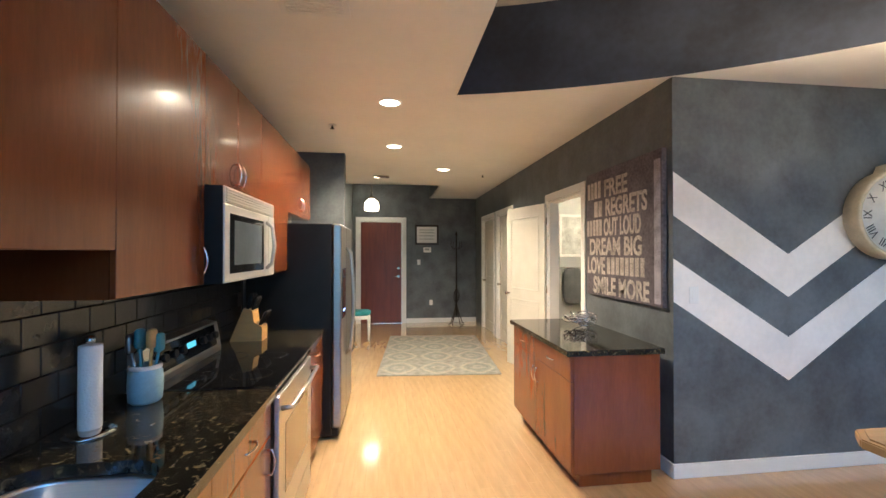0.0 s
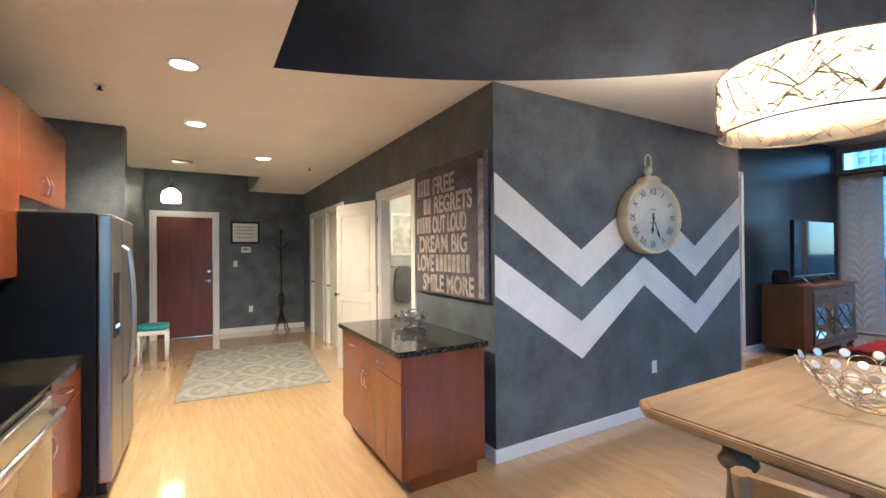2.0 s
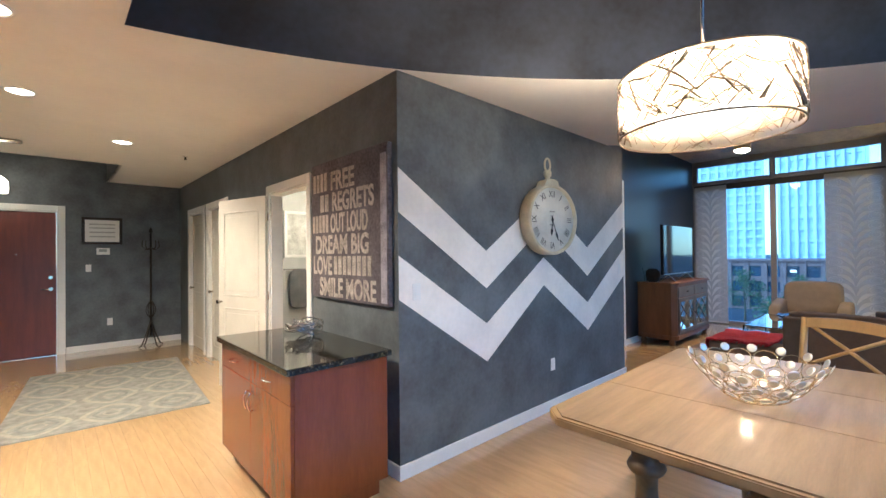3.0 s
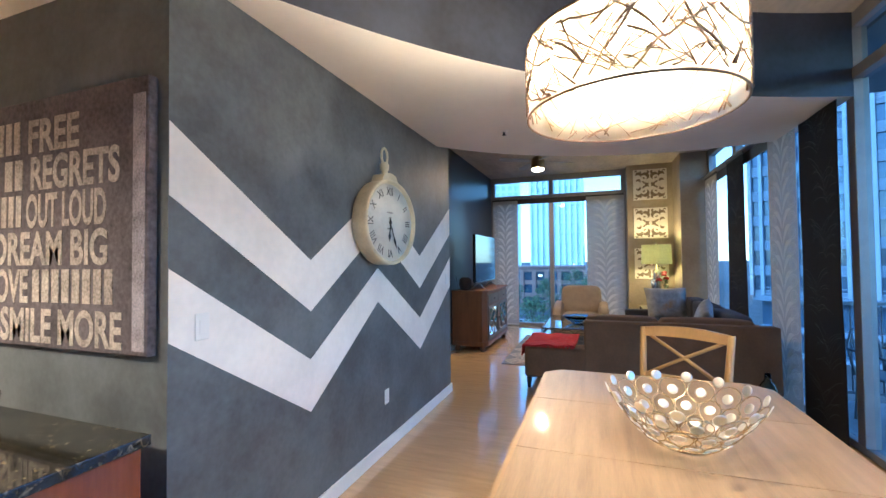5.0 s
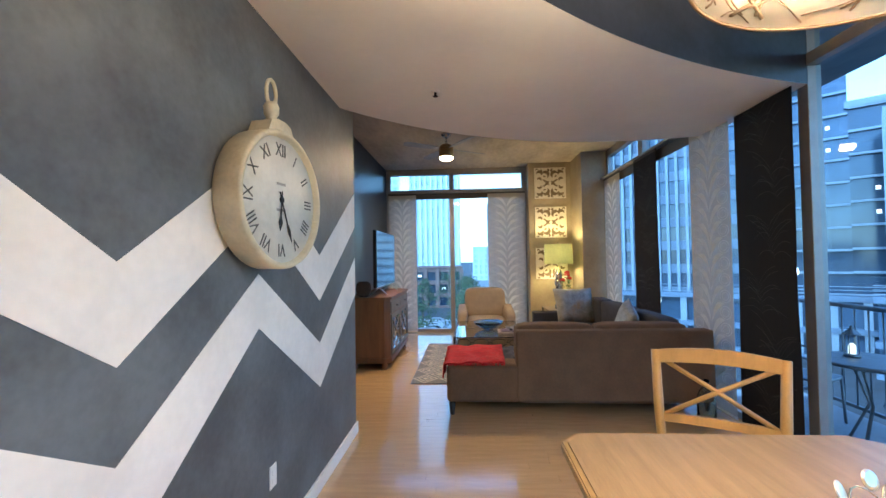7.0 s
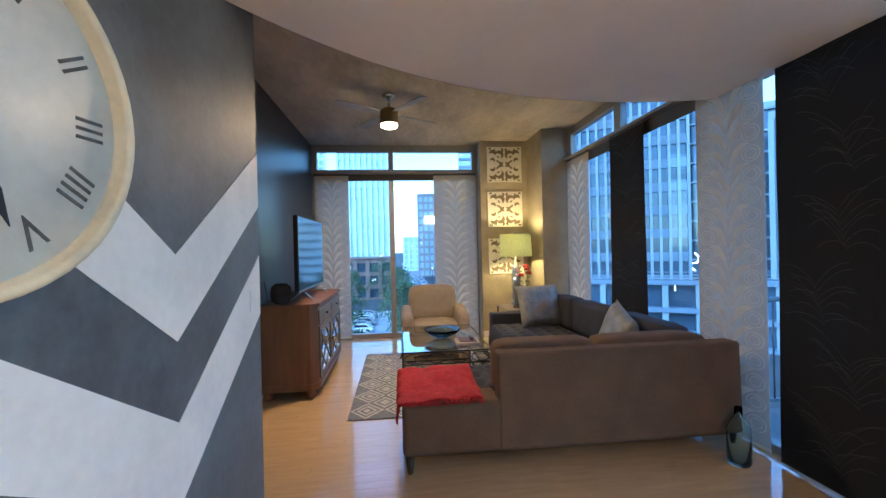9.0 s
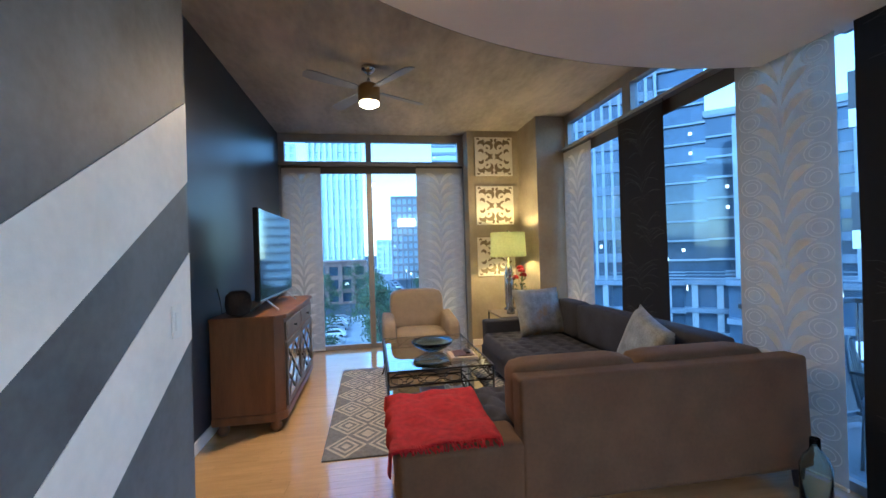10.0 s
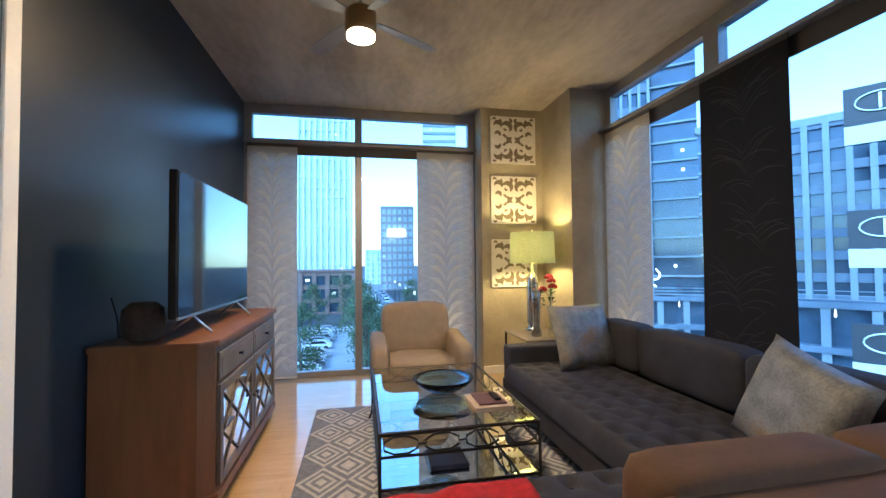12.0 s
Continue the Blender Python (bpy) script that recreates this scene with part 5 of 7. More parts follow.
part("case", disc_y([(CR - 0.01, 0), (CR, 0.01), (CR, 0.118), (CR - 0.006, 0.131), (CR - 0.016, 0.135), (CR - 0.026, 0.128), (CR - 0.028, 0.103)]), CREAM, ck2)
part("dial", disc_y([(CR - 0.028, 0.095), (CR - 0.028, 0.1035)]), CLOCK_FACE, ck2, "aged white dial")
FY = ZWALL - 0.004 - 0.1045
NUM_INK = mat("faded_numeral_ink", (0.085, 0.082, 0.078), 0.7, vary=0.4, scale=30)
NUM = ["XII", "I", "II", "III", "IIII", "V", "VI", "VII", "VIII", "IX", "X", "XI"]
for k, t in enumerate(NUM):
    a = math.pi / 2 - k * math.pi / 6
    px, pz = CXK + 0.228 * math.cos(a), CZK + 0.228 * math.sin(a)
    cu = bpy.data.curves.new("numeral", "FONT")
    cu.body, cu.size, cu.extrude, cu.align_x, cu.align_y = t, 0.085, 0.0008, "CENTER", "CENTER"
    tmp = bpy.data.objects.new("numeral", cu)
    scene.collection.objects.link(tmp)
    me = bpy.data.meshes.new_from_object(tmp.evaluated_get(bpy.context.evaluated_depsgraph_get()))
    bpy.data.objects.remove(tmp)
    me.transform(Matrix.Translation((px, FY, pz)) @ Matrix.Rotation(radians(90), 4, "X") @ Matrix.Rotation(a - math.pi / 2, 4, "Z") @ Matrix.Diagonal((0.8, 1, 1, 1)))
    me.materials.clear()
    me.materials.append(NUM_INK)
    ob = new("numeral", me)
    ob.parent = ck2
    ob.matrix_parent_inverse = ck2.matrix_world.inverted()


def hand(angle, length, w, name):
    d = Vector((math.sin(radians(angle)), 0, math.cos(radians(angle))))
    s = Vector((d.z, 0, -d.x))
    o = Vector((CXK, FY - 0.004, CZK))
    pts = [o - d * 0.04 - s * w * 0.4, o - d * 0.04 + s * w * 0.4, o + d * length * 0.55 + s * w * 0.5, o + d * length * 0.72 + s * w * 1.5, o + d * length, o + d * length * 0.72 - s * w * 1.5, o + d * length * 0.55 - s * w * 0.5]
    part(name, prism(bmesh.new(), [(p.x, p.z) for p in pts], "y", FY - 0.005, FY - 0.003), INK, ck2)


hand(158, 0.21, 0.008, "minute_hand")
hand(186, 0.145, 0.011, "hour_hand")
part("hub", tube(bmesh.new(), [(CXK, FY - 0.001, CZK), (CXK, FY - 0.008, CZK)], 0.014, 14), INK, ck2)
for z in (1.875, 1.755):
    part("dial_text", boxm(CXK - 0.035, CXK + 0.035, FY - 0.001, FY, z - 0.006, z + 0.006), mat("faint_print", (0.35, 0.33, 0.30), 0.8), ck2)
b = prism(bmesh.new(), [(CXK - 0.105, CZK + CR - 0.03), (CXK + 0.105, CZK + CR - 0.03), (CXK + 0.075, CZK + CR + 0.035), (CXK + 0.03, CZK + CR + 0.05), (CXK - 0.03, CZK + CR + 0.05), (CXK - 0.075, CZK + CR + 0.035)], "y", ZWALL - 0.115, ZWALL - 0.01)
part("shoulder", b, CREAM, ck2)
part("crown", lathe(bmesh.new(), CXK, ZWALL - 0.06, [(0.03, CZK + CR + 0.05), (0.022, CZK + CR + 0.07), (0.034, CZK + CR + 0.085), (0.036, CZK + CR + 0.12), (0.024, CZK + CR + 0.14)], 16), CREAM, ck2)
part("ring", tube(bmesh.new(), [(CXK + 0.036 * math.cos(a), ZWALL - 0.06, CZK + CR + 0.185 + 0.062 * math.sin(a)) for a in [2 * math.pi * k / 24 for k in range(24)]], 0.009, 8, True), CREAM, ck2)
# the clock hangs at a slant, one edge on the wall
pivot = Vector((CXK - CR, ZWALL, CZK - CR))
ck2.matrix_world = Matrix.Translation(pivot) @ Matrix.Rotation(radians(-8.5), 4, "Z") @ Matrix.Translation(-pivot) @ ck2.matrix_world
# ---- living room ----
sofa = thing("sectional_sofa", (6.6, 0.6, 0), "brown-grey velvet corner sofa with tufted seats and a chaise", "sofa")
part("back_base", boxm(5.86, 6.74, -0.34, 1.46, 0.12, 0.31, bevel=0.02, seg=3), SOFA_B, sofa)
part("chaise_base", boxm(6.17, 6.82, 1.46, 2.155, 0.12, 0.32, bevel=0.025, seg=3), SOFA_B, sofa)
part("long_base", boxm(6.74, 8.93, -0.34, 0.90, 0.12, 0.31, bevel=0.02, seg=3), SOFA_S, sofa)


def tufted(x0, x1, y0, y1, z0, z1, nx, ny):
    """A seat cushion with rows of buttoned dimples."""
    b = bmesh.new()
    gx, gy = nx * 8, ny * 8
    g = []
    for i in range(gx + 1):
        row = []
        for j in range(gy + 1):
            u, v = i / gx, j / gy
            e = min(u, 1 - u) * (x1 - x0), min(v, 1 - v) * (y1 - y0)
            rnd = 1 - max(0, 1 - min(e) / 0.05) ** 2
            dimple = 0.0
            if 0.04 < u < 0.96 and 0.05 < v < 0.95:
                fu, fv = (u * nx) % 1 - 0.5, (v * ny) % 1 - 0.5
                crease = min(abs(fu + fv), abs(fu - fv), abs(abs(fu + fv) - 1), abs(abs(fu - fv) - 1))
                dimple = 0.045 * math.exp(-(fu * fu + fv * fv) / 0.045) + 0.014 * math.exp(-crease / 0.10)
            row.append(b.verts.new((x0 + u * (x1 - x0), y0 + v * (y1 - y0), z0 + (z1 - z0) * (0.45 + 0.55 * rnd) - dimple)))
        g.append(row)
    for i in range(gx):
        for j in range(gy):
            b.faces.new((g[i][j], g[i + 1][j], g[i + 1][j + 1], g[i][j + 1])).smooth = True
    rim = [g[i][0] for i in range(gx + 1)] + [g[gx][j] for j in range(1, gy + 1)] + [g[i][gy] for i in range(gx - 1, -1, -1)] + [g[0][j] for j in range(gy - 1, 0, -1)]
    low = [b.verts.new((v.co.x, v.co.y, z0)) for v in rim]
    for k in range(len(rim)):
        q = (k + 1) % len(rim)
        b.faces.new((rim[q], rim[k], low[k], low[q])).smooth = True
    return b


def buttons(parent, x0, x1, y0, y1, z, nx, ny):
    m = None
    for i in range(nx):
        for j in range(ny):
            p = (x0 + (i + 0.5) * (x1 - x0) / nx, y0 + (j + 0.5) * (y1 - y0) / ny, z)
            if m is None:
                o = part("button", lathe(bmesh.new(), 0, 0, [(0.012, -0.004), (0.012, 0.002), (0.006, 0.006)], 8), SOFA_S, parent)
                m = o.data
            else:
                o = new("button", m)
                o.parent = parent
                o.matrix_parent_inverse = parent.matrix_world.inverted()
            o.matrix_basis = Matrix.Translation(p)


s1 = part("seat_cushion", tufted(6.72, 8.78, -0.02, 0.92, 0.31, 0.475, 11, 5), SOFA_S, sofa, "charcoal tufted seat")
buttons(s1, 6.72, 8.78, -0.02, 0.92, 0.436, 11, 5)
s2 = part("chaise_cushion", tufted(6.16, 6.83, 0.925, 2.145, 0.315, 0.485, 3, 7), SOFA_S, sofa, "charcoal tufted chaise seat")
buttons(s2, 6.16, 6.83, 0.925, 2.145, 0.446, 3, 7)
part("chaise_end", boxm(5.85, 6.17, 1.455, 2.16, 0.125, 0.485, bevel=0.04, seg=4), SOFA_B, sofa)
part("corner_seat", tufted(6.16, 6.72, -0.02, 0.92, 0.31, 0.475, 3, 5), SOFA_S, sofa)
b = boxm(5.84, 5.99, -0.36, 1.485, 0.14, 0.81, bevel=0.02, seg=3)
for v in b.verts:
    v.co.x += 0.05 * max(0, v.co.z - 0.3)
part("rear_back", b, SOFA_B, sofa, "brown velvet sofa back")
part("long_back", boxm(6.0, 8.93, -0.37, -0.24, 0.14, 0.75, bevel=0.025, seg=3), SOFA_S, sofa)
part("arm", boxm(8.78, 8.95, -0.36, 0.88, 0.12, 0.62, bevel=0.025, seg=3), SOFA_S, sofa, "charcoal sofa arm")
for y0, y1 in ((-0.20, 0.69), (0.70, 1.47)):
    b = cushion(bmesh.new(), 5.985, 6.21, y0, y1, 0.46, 0.848, 0.010, 6, 8.0)
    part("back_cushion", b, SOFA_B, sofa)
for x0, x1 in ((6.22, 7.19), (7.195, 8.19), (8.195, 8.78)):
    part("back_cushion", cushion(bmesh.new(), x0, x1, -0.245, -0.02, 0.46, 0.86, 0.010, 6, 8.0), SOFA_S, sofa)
for fx, fy in ((5.90, 2.11), (6.74, 2.11), (5.90, -0.30), (8.87, 0.82), (8.87, -0.30)):
    part("foot", lathe(bmesh.new(), fx, fy, [(0.020, 0), (0.024, 0.03), (0.034, 0.12)], 10), IRON, sofa, "dark tapered foot")

sofa.location += Vector((0.08, -0.02, 0))

# red throw, draped over the chaise
b = bmesh.new()
g = []
for i in range(25):
    row = []
    for j in range(25):
        u, v = i / 24, j / 24
        x, y = 5.87 + 0.86 * u, 1.57 - 0.03 * u + 0.70 * v
        z = 0.505 + 0.007 * math.sin(9 * u + 4 * v) + 0.006 * math.sin(17 * v - 5 * u) + 0.010 * noise.noise((x * 9, y * 9, 0))
        if y > 2.145:
            z -= (y - 2.145) * 1.0
            y = 2.158 + 0.015 * math.sin(20 * u) + (y - 2.145) * 0.1
        row.append(b.verts.new((x + 0.02 * math.sin(6 * v), y, z)))
    g.append(row)
for i in range(24):
    for j in range(24):
        b.faces.new((g[i][j], g[i + 1][j], g[i + 1][j + 1], g[i][j + 1])).smooth = True
r = bmesh.ops.extrude_face_region(b, geom=b.faces[:])
bmesh.ops.translate(b, vec=(0, 0, -0.016), verts=[v for v in r["geom"] if isinstance(v, bmesh.types.BMVert)])
bmesh.ops.recalc_face_normals(b, faces=b.faces[:])
tr = thing("throw_blanket", (6.25, 1.8, 0.49), "red fringed chenille throw folded on the chaise", "blanket")
part("cloth", b, RED, tr)
b = bmesh.new()
rs = random.Random(3)
for k in range(46):
    y = 1.58 + 0.56 * k / 46
    tube(b, [(5.89, y, 0.507), (5.855 + rs.uniform(-0.01, 0.01), y + rs.uniform(-0.012, 0.012), 0.502), (5.82 + rs.uniform(-0.012, 0.012), y + rs.uniform(-0.02, 0.02), 0.492)], 0.0045, 4)
part("fringe", b, RED, tr)
tr.location += Vector((0.08, 0.0, 0))


def pillow(place, w, h, t, turn, tip, label, roll=0):
    b = bmesh.new()
    n = 12
    for s in (1, -1):
        g = []
        for i in range(n + 1):
            row = []
            for j in range(n + 1):
                u, v = i / n * 2 - 1, j / n * 2 - 1
                pinch = 1 - 0.06 * (1 - u * u) * abs(v) ** 3 - 0.0
                pin2 = 1 - 0.06 * (1 - v * v) * abs(u) ** 3
                d = t / 2 * max(0, (1 - u ** 4) * (1 - v ** 4)) ** 0.5
                row.append(b.verts.new((u * w / 2 * pin2, s * d, v * h / 2 * pinch)))
            g.append(row)
        for i in range(n):
            for j in range(n):
                q = (g[i][j], g[i + 1][j], g[i + 1][j + 1], g[i][j + 1])
                b.faces.new(q if s < 0 else q[::-1]).smooth = True
    bmesh.ops.remove_doubles(b, verts=b.verts[:], dist=1e-4)
    ob = solid("throw_pillow", b, PILLOW, label, "pillow", "brocade pillows")
    ob.matrix_world = Matrix.Translation(place) @ Matrix.Rotation(radians(turn), 4, "Z") @ Matrix.Rotation(radians(tip), 4, "X") @ Matrix.Rotation(radians(roll), 4, "Y")
    return ob


pillow((8.62, 0.24, 0.745), 0.66, 0.58, 0.16, -78, -20, "silver-blue brocade pillow leaning on the sofa arm")
pillow((6.80, 0.14, 0.68), 0.60, 0.58, 0.18, -8, 17, "silver and gold brocade pillow against the back cushions", -14)

# coffee table
CTX0, CTX1, CTY0, CTY1, CTZ = 7.515, 8.98, 1.16, 2.12, 0.46
cf = thing("coffee_table", (8.1, 1.62, 0), "iron coffee table with a glass top and linked fretwork apron", "coffee table")
part("glass_top", boxm(CTX0 + 0.012, CTX1 - 0.012, CTY0 + 0.012, CTY1 - 0.012, CTZ - 0.008, CTZ, bevel=0.002), CLEAR, cf, "clear glass top")
part("lower_shelf", boxm(CTX0 + 0.012, CTX1 - 0.012, CTY0 + 0.012, CTY1 - 0.012, 0.142, 0.148), MIRROR, cf, "mirrored lower shelf")
for z in (CTZ - 0.006, 0.325, 0.145):
    for p, q in (((CTX0, CTY0), (CTX1, CTY0)), ((CTX0, CTY1), (CTX1, CTY1)), ((CTX0, CTY0), (CTX0, CTY1)), ((CTX1, CTY0), (CTX1, CTY1))):
        part("rail", boxm(min(p[0], q[0]) - 0.007, max(p[0], q[0]) + 0.007, min(p[1], q[1]) - 0.007, max(p[1], q[1]) + 0.007, z - 0.007, z + 0.007, bevel=0.002), IRON, cf)
for lx in (CTX0, CTX1):
    for ly in (CTY0, CTY1):
        sx, sy = (1 if lx == CTX1 else -1), (1 if ly == CTY1 else -1)
        part("leg", tube(bmesh.new(), [(lx, ly, CTZ - 0.01), (lx, ly, 0.10), (lx + sx * 0.02, ly + sy * 0.02, 0.03), (lx + sx * 0.035, ly + sy * 0.035, 0.008)], 0.010, 8), IRON, cf)


def links(fixed, along, lo, hi, count):
    w = (hi - lo) / count
    for k in range(count):
        c = lo + w * (k + 0.5)
        ring = []
        for t in range(8):
            a = math.pi / 8 + t * math.pi / 4
            ring.append((c + w * 0.40 * math.copysign(min(1, abs(math.cos(a)) * 1.15), math.cos(a)), 0.387 + 0.048 * math.copysign(min(1, abs(math.sin(a)) * 1.2), math.sin(a))))
        pts = [(fixed, u, z) if along == "y" else (u, fixed, z) for u, z in ring]
        part("link", tube(bmesh.new(), pts, 0.006, 6, True), IRON, cf)
        e0 = (fixed, c + w * 0.40, 0.387) if along == "y" else (c + w * 0.40, fixed, 0.387)
        e1 = (fixed, c + w * 0.60, 0.387) if along == "y" else (c + w * 0.60, fixed, 0.387)
        if k < count - 1:
            part("link_bar", tube(bmesh.new(), [e0, e1], 0.006, 6), IRON, cf)


links(CTX0, "y", CTY0, CTY1, 4)
links(CTX1, "y", CTY0, CTY1, 4)
links(CTY0, "x", CTX0, CTX1, 6)
links(CTY1, "x", CTX0, CTX1, 6)
gb = thing("glass_bowl", (8.05, 1.62, CTZ), "wide aqua glass bowl on the coffee table", "bowl")
part("bowl", lathe(bmesh.new(), 8.05, 1.62, [(0.06, CTZ + 0.001), (0.10, CTZ + 0.02), (0.19, CTZ + 0.07), (0.225, CTZ + 0.115), (0.215, CTZ + 0.117), (0.18, CTZ + 0.078), (0.09, CTZ + 0.030), (0.02, CTZ + 0.020)], 36), AQUA, gb)
bk = thing("magazine_stack", (7.72, 1.36, CTZ), "pale book and dark magazine stacked on the table", "books")
part("book", boxm(7.60, 7.90, 1.24, 1.50, CTZ, CTZ + 0.030, bevel=0.003), mat("pale_book", (0.45, 0.36, 0.27), 0.6), bk)
part("magazine", boxm(7.64, 7.86, 1.27, 1.46, CTZ + 0.031, CTZ + 0.040, bevel=0.001), mat("plum_cover", (0.10, 0.05, 0.07), 0.35), bk)
rem = solid("remote_control", boxm(7.68, 7.83, 1.30, 1.34, CTZ + 0.041, CTZ + 0.058, bevel=0.004, seg=2), BLACK, "black remote control on the magazine", "remote")
ob = solid("dark_tray", boxm(7.55, 7.80, 1.55, 1.80, 0.149, 0.175, bevel=0.008), mat("navy_tray", (0.02, 0.025, 0.06), 0.4), "dark blue tray on the lower table shelf", "tray")

for o in (gb, bk, rem, ob):
    o.location += Vector((0.11, 0.01, 0))

# living room rug
rugl = thing("living_rug", (8.0, 1.6, 0), "grey rug with a pale concentric diamond pattern", "rug")
RX0, RX1, RY0, RY1 = 6.95, 9.35, 0.66, 2.64
part("rug_base", boxm(RX0, RX1, RY0, RY1, 0.0, 0.010, bevel=0.003), RUG_G, rugl)
b = bmesh.new()
CW, CL = 0.33, 0.40
ny, nx = 6, 6
for i in range(nx):
    for j in range(ny):
        cx, cy = RX0 + CL * (i + 0.5), RY0 + CW * (j + 0.5)
        for ro, ri in ((0.98, 0.80), (0.62, 0.44), (0.24, 0.0)):
            o = [(cx + CL / 2 * ro, cy), (cx, cy + CW / 2 * ro), (cx - CL / 2 * ro, cy), (cx, cy - CW / 2 * ro)]
            n_ = [(cx + CL / 2 * ri, cy), (cx, cy + CW / 2 * ri), (cx - CL / 2 * ri, cy), (cx, cy - CW / 2 * ri)]
            ov = [b.verts.new((*p, 0.0115)) for p in o]
            if ri == 0:
                b.faces.new(ov)
            else:
                iv = [b.verts.new((*p, 0.0115)) for p in n_]
                for k in range(4):
                    b.faces.new((ov[k], ov[(k + 1) % 4], iv[(k + 1) % 4], iv[k]))
for i in range(1, nx):
    for j in range(1, ny):
        cx, cy = RX0 + CL * i, RY0 + CW * j
        for ro, ri in ((0.74, 0.56), (0.36, 0.0)):
            o = [(cx + CL / 2 * ro, cy), (cx, cy + CW / 2 * ro), (cx - CL / 2 * ro, cy), (cx, cy - CW / 2 * ro)]
            n_ = [(cx + CL / 2 * ri, cy), (cx, cy + CW / 2 * ri), (cx - CL / 2 * ri, cy), (cx, cy - CW / 2 * ri)]
            ov = [b.verts.new((*p, 0.0116)) for p in o]
            if ri == 0:
                b.faces.new(ov)
            else:
                iv = [b.verts.new((*p, 0.0116)) for p in n_]
                for k in range(4):
                    b.faces.new((ov[k], ov[(k + 1) % 4], iv[(k + 1) % 4], iv[k]))
tagged(part("pattern", b, RUG_L, rugl, "pale woven diamonds"), kind="stuff")

# television cabinet
TX, TXE, TY, TYB, TH = 7.59, 9.31, 3.015, 3.60, 1.0
tv_c = thing("television_cabinet", (8.2, 3.27, 0), "weathered pine cabinet with two drawers and mirrored lattice doors", "cabinet")
ch = 0.07
body = [(TX, TYB), (TX, TY + ch), (TX + ch, TY), (TXE - ch, TY), (TXE, TY + ch), (TXE, TYB)]
part("body", prism(bmesh.new(), body, "z", 0.16, TH - 0.035), GREYWOOD, tv_c)
for z0, z1, o, n_ in ((TH - 0.035, TH, 0.025, "top"), (0.09, 0.16, 0.018, "plinth")):
    ring = [(TX - o, TYB), (TX - o, TY + ch - o * 0.4), (TX + ch - o * 0.4, TY - o), (TXE - ch + o * 0.4, TY - o), (TXE + o, TY + ch - o * 0.4), (TXE + o, TYB)]
    b = prism(bmesh.new(), ring, "z", z0, z1)
    bmesh.ops.bevel(b, geom=[e for e in b.edges], offset=0.006, segments=2, affect="EDGES")
    part(n_, b, GREYWOOD, tv_c)
for k in range(2):
    a, e = TX + ch + 0.02 + k * 0.765, TX + ch + 0.02 + k * 0.765 + 0.75
    dr = part("drawer", boxm(a, e, TY - 0.016, TY - 0.001, 0.765, 0.925, bevel=0.004), GREYWOOD_F, tv_c, "grey washed drawer")
    part("drawer_panel", boxm(a + 0.035, e - 0.035, TY - 0.019, TY - 0.016, 0.80, 0.89, bevel=0.001), GREYWOOD_F, dr)
    part("knob", tube(bmesh.new(), [((a + e) / 2, TY - 0.018, 0.845), ((a + e) / 2, TY - 0.035, 0.845), ((a + e) / 2, TY - 0.045, 0.845)], [0.008, 0.008, 0.018], 10), IRON, dr, "dark round knob")
    do = part("mirror_door", boxm(a, e, TY - 0.010, TY - 0.001, 0.185, 0.745, bevel=0.002), GREYWOOD_F, tv_c)
    part("mirror", boxm(a + 0.055, e - 0.055, TY - 0.012, TY - 0.010, 0.24, 0.69), MIRROR, do, "mirror panel")
    for f in ((a, a + 0.055, 0.185, 0.745), (e - 0.055, e, 0.185, 0.745), (a + 0.055, e - 0.055, 0.185, 0.24), (a + 0.055, e - 0.055, 0.69, 0.745)):
        part("door_rail", boxm(f[0], f[1], TY - 0.022, TY - 0.010, f[2], f[3], bevel=0.002), GREYWOOD_F, do)
    mx, mz = (a + e) / 2, 0.465
    dia = [(mx, 0.69), (e - 0.055, mz), (mx, 0.24), (a + 0.055, mz)]
    part("lattice", tube(bmesh.new(), [(u, TY - 0.017, z) for u, z in dia], 0.007, 6, True), GREYWOOD_F, do)
    part("lattice", tube(bmesh.new(), [(a + 0.055, TY - 0.017, 0.69), (e - 0.055, TY - 0.017, 0.24)], 0.006, 6), GREYWOOD_F, do)
    part("lattice", tube(bmesh.new(), [(a + 0.055, TY - 0.017, 0.24), (e - 0.055, TY - 0.017, 0.69)], 0.006, 6), GREYWOOD_F, do)
    part("knob", tube(bmesh.new(), [((e - 0.03) if k == 0 else (a + 0.03), TY - 0.02, 0.47), ((e - 0.03) if k == 0 else (a + 0.03), TY - 0.046, 0.47)], [0.008, 0.017], 10), IRON, do, "dark round knob")
for fx in (TX + 0.035, TXE - 0.035):
    for fy in (TY + 0.075, TYB - 0.08):
        part("bun_foot", lathe(bmesh.new(), fx, fy, [(0.025, 0), (0.045, 0.02), (0.052, 0.05), (0.035, 0.075), (0.045, 0.09)], 16), GREYWOOD, tv_c)

# television
tv = thing("television", (8.15, 3.17, TH), "large flat television with a glossy dark screen", "television")
part("screen", boxm(7.475, 8.865, 3.150, 3.154, 1.125, 1.915), TV_SCR, tv, "glossy dark screen")
part("housing", boxm(7.465, 8.875, 3.1545, 3.20, 1.115, 1.925, bevel=0.008, seg=2), BLACK, tv)
part("lower_bezel", boxm(7.465, 8.875, 3.146, 3.1545, 1.110, 1.124), STEEL, tv, "thin silver lower bezel")
for fx in (7.72, 8.60):
    part("foot", tube(bmesh.new(), [(fx, 3.06, TH + 0.006), (fx + 0.02, 3.17, TH + 0.10), (fx + 0.02, 3.17, 1.125), (fx + 0.02, 3.18, TH + 0.10), (fx, 3.30, TH + 0.006)], 0.009, 6), STEEL, tv, "splayed silver foot")
tv.location += Vector((0.115, 0.03, 0.012))
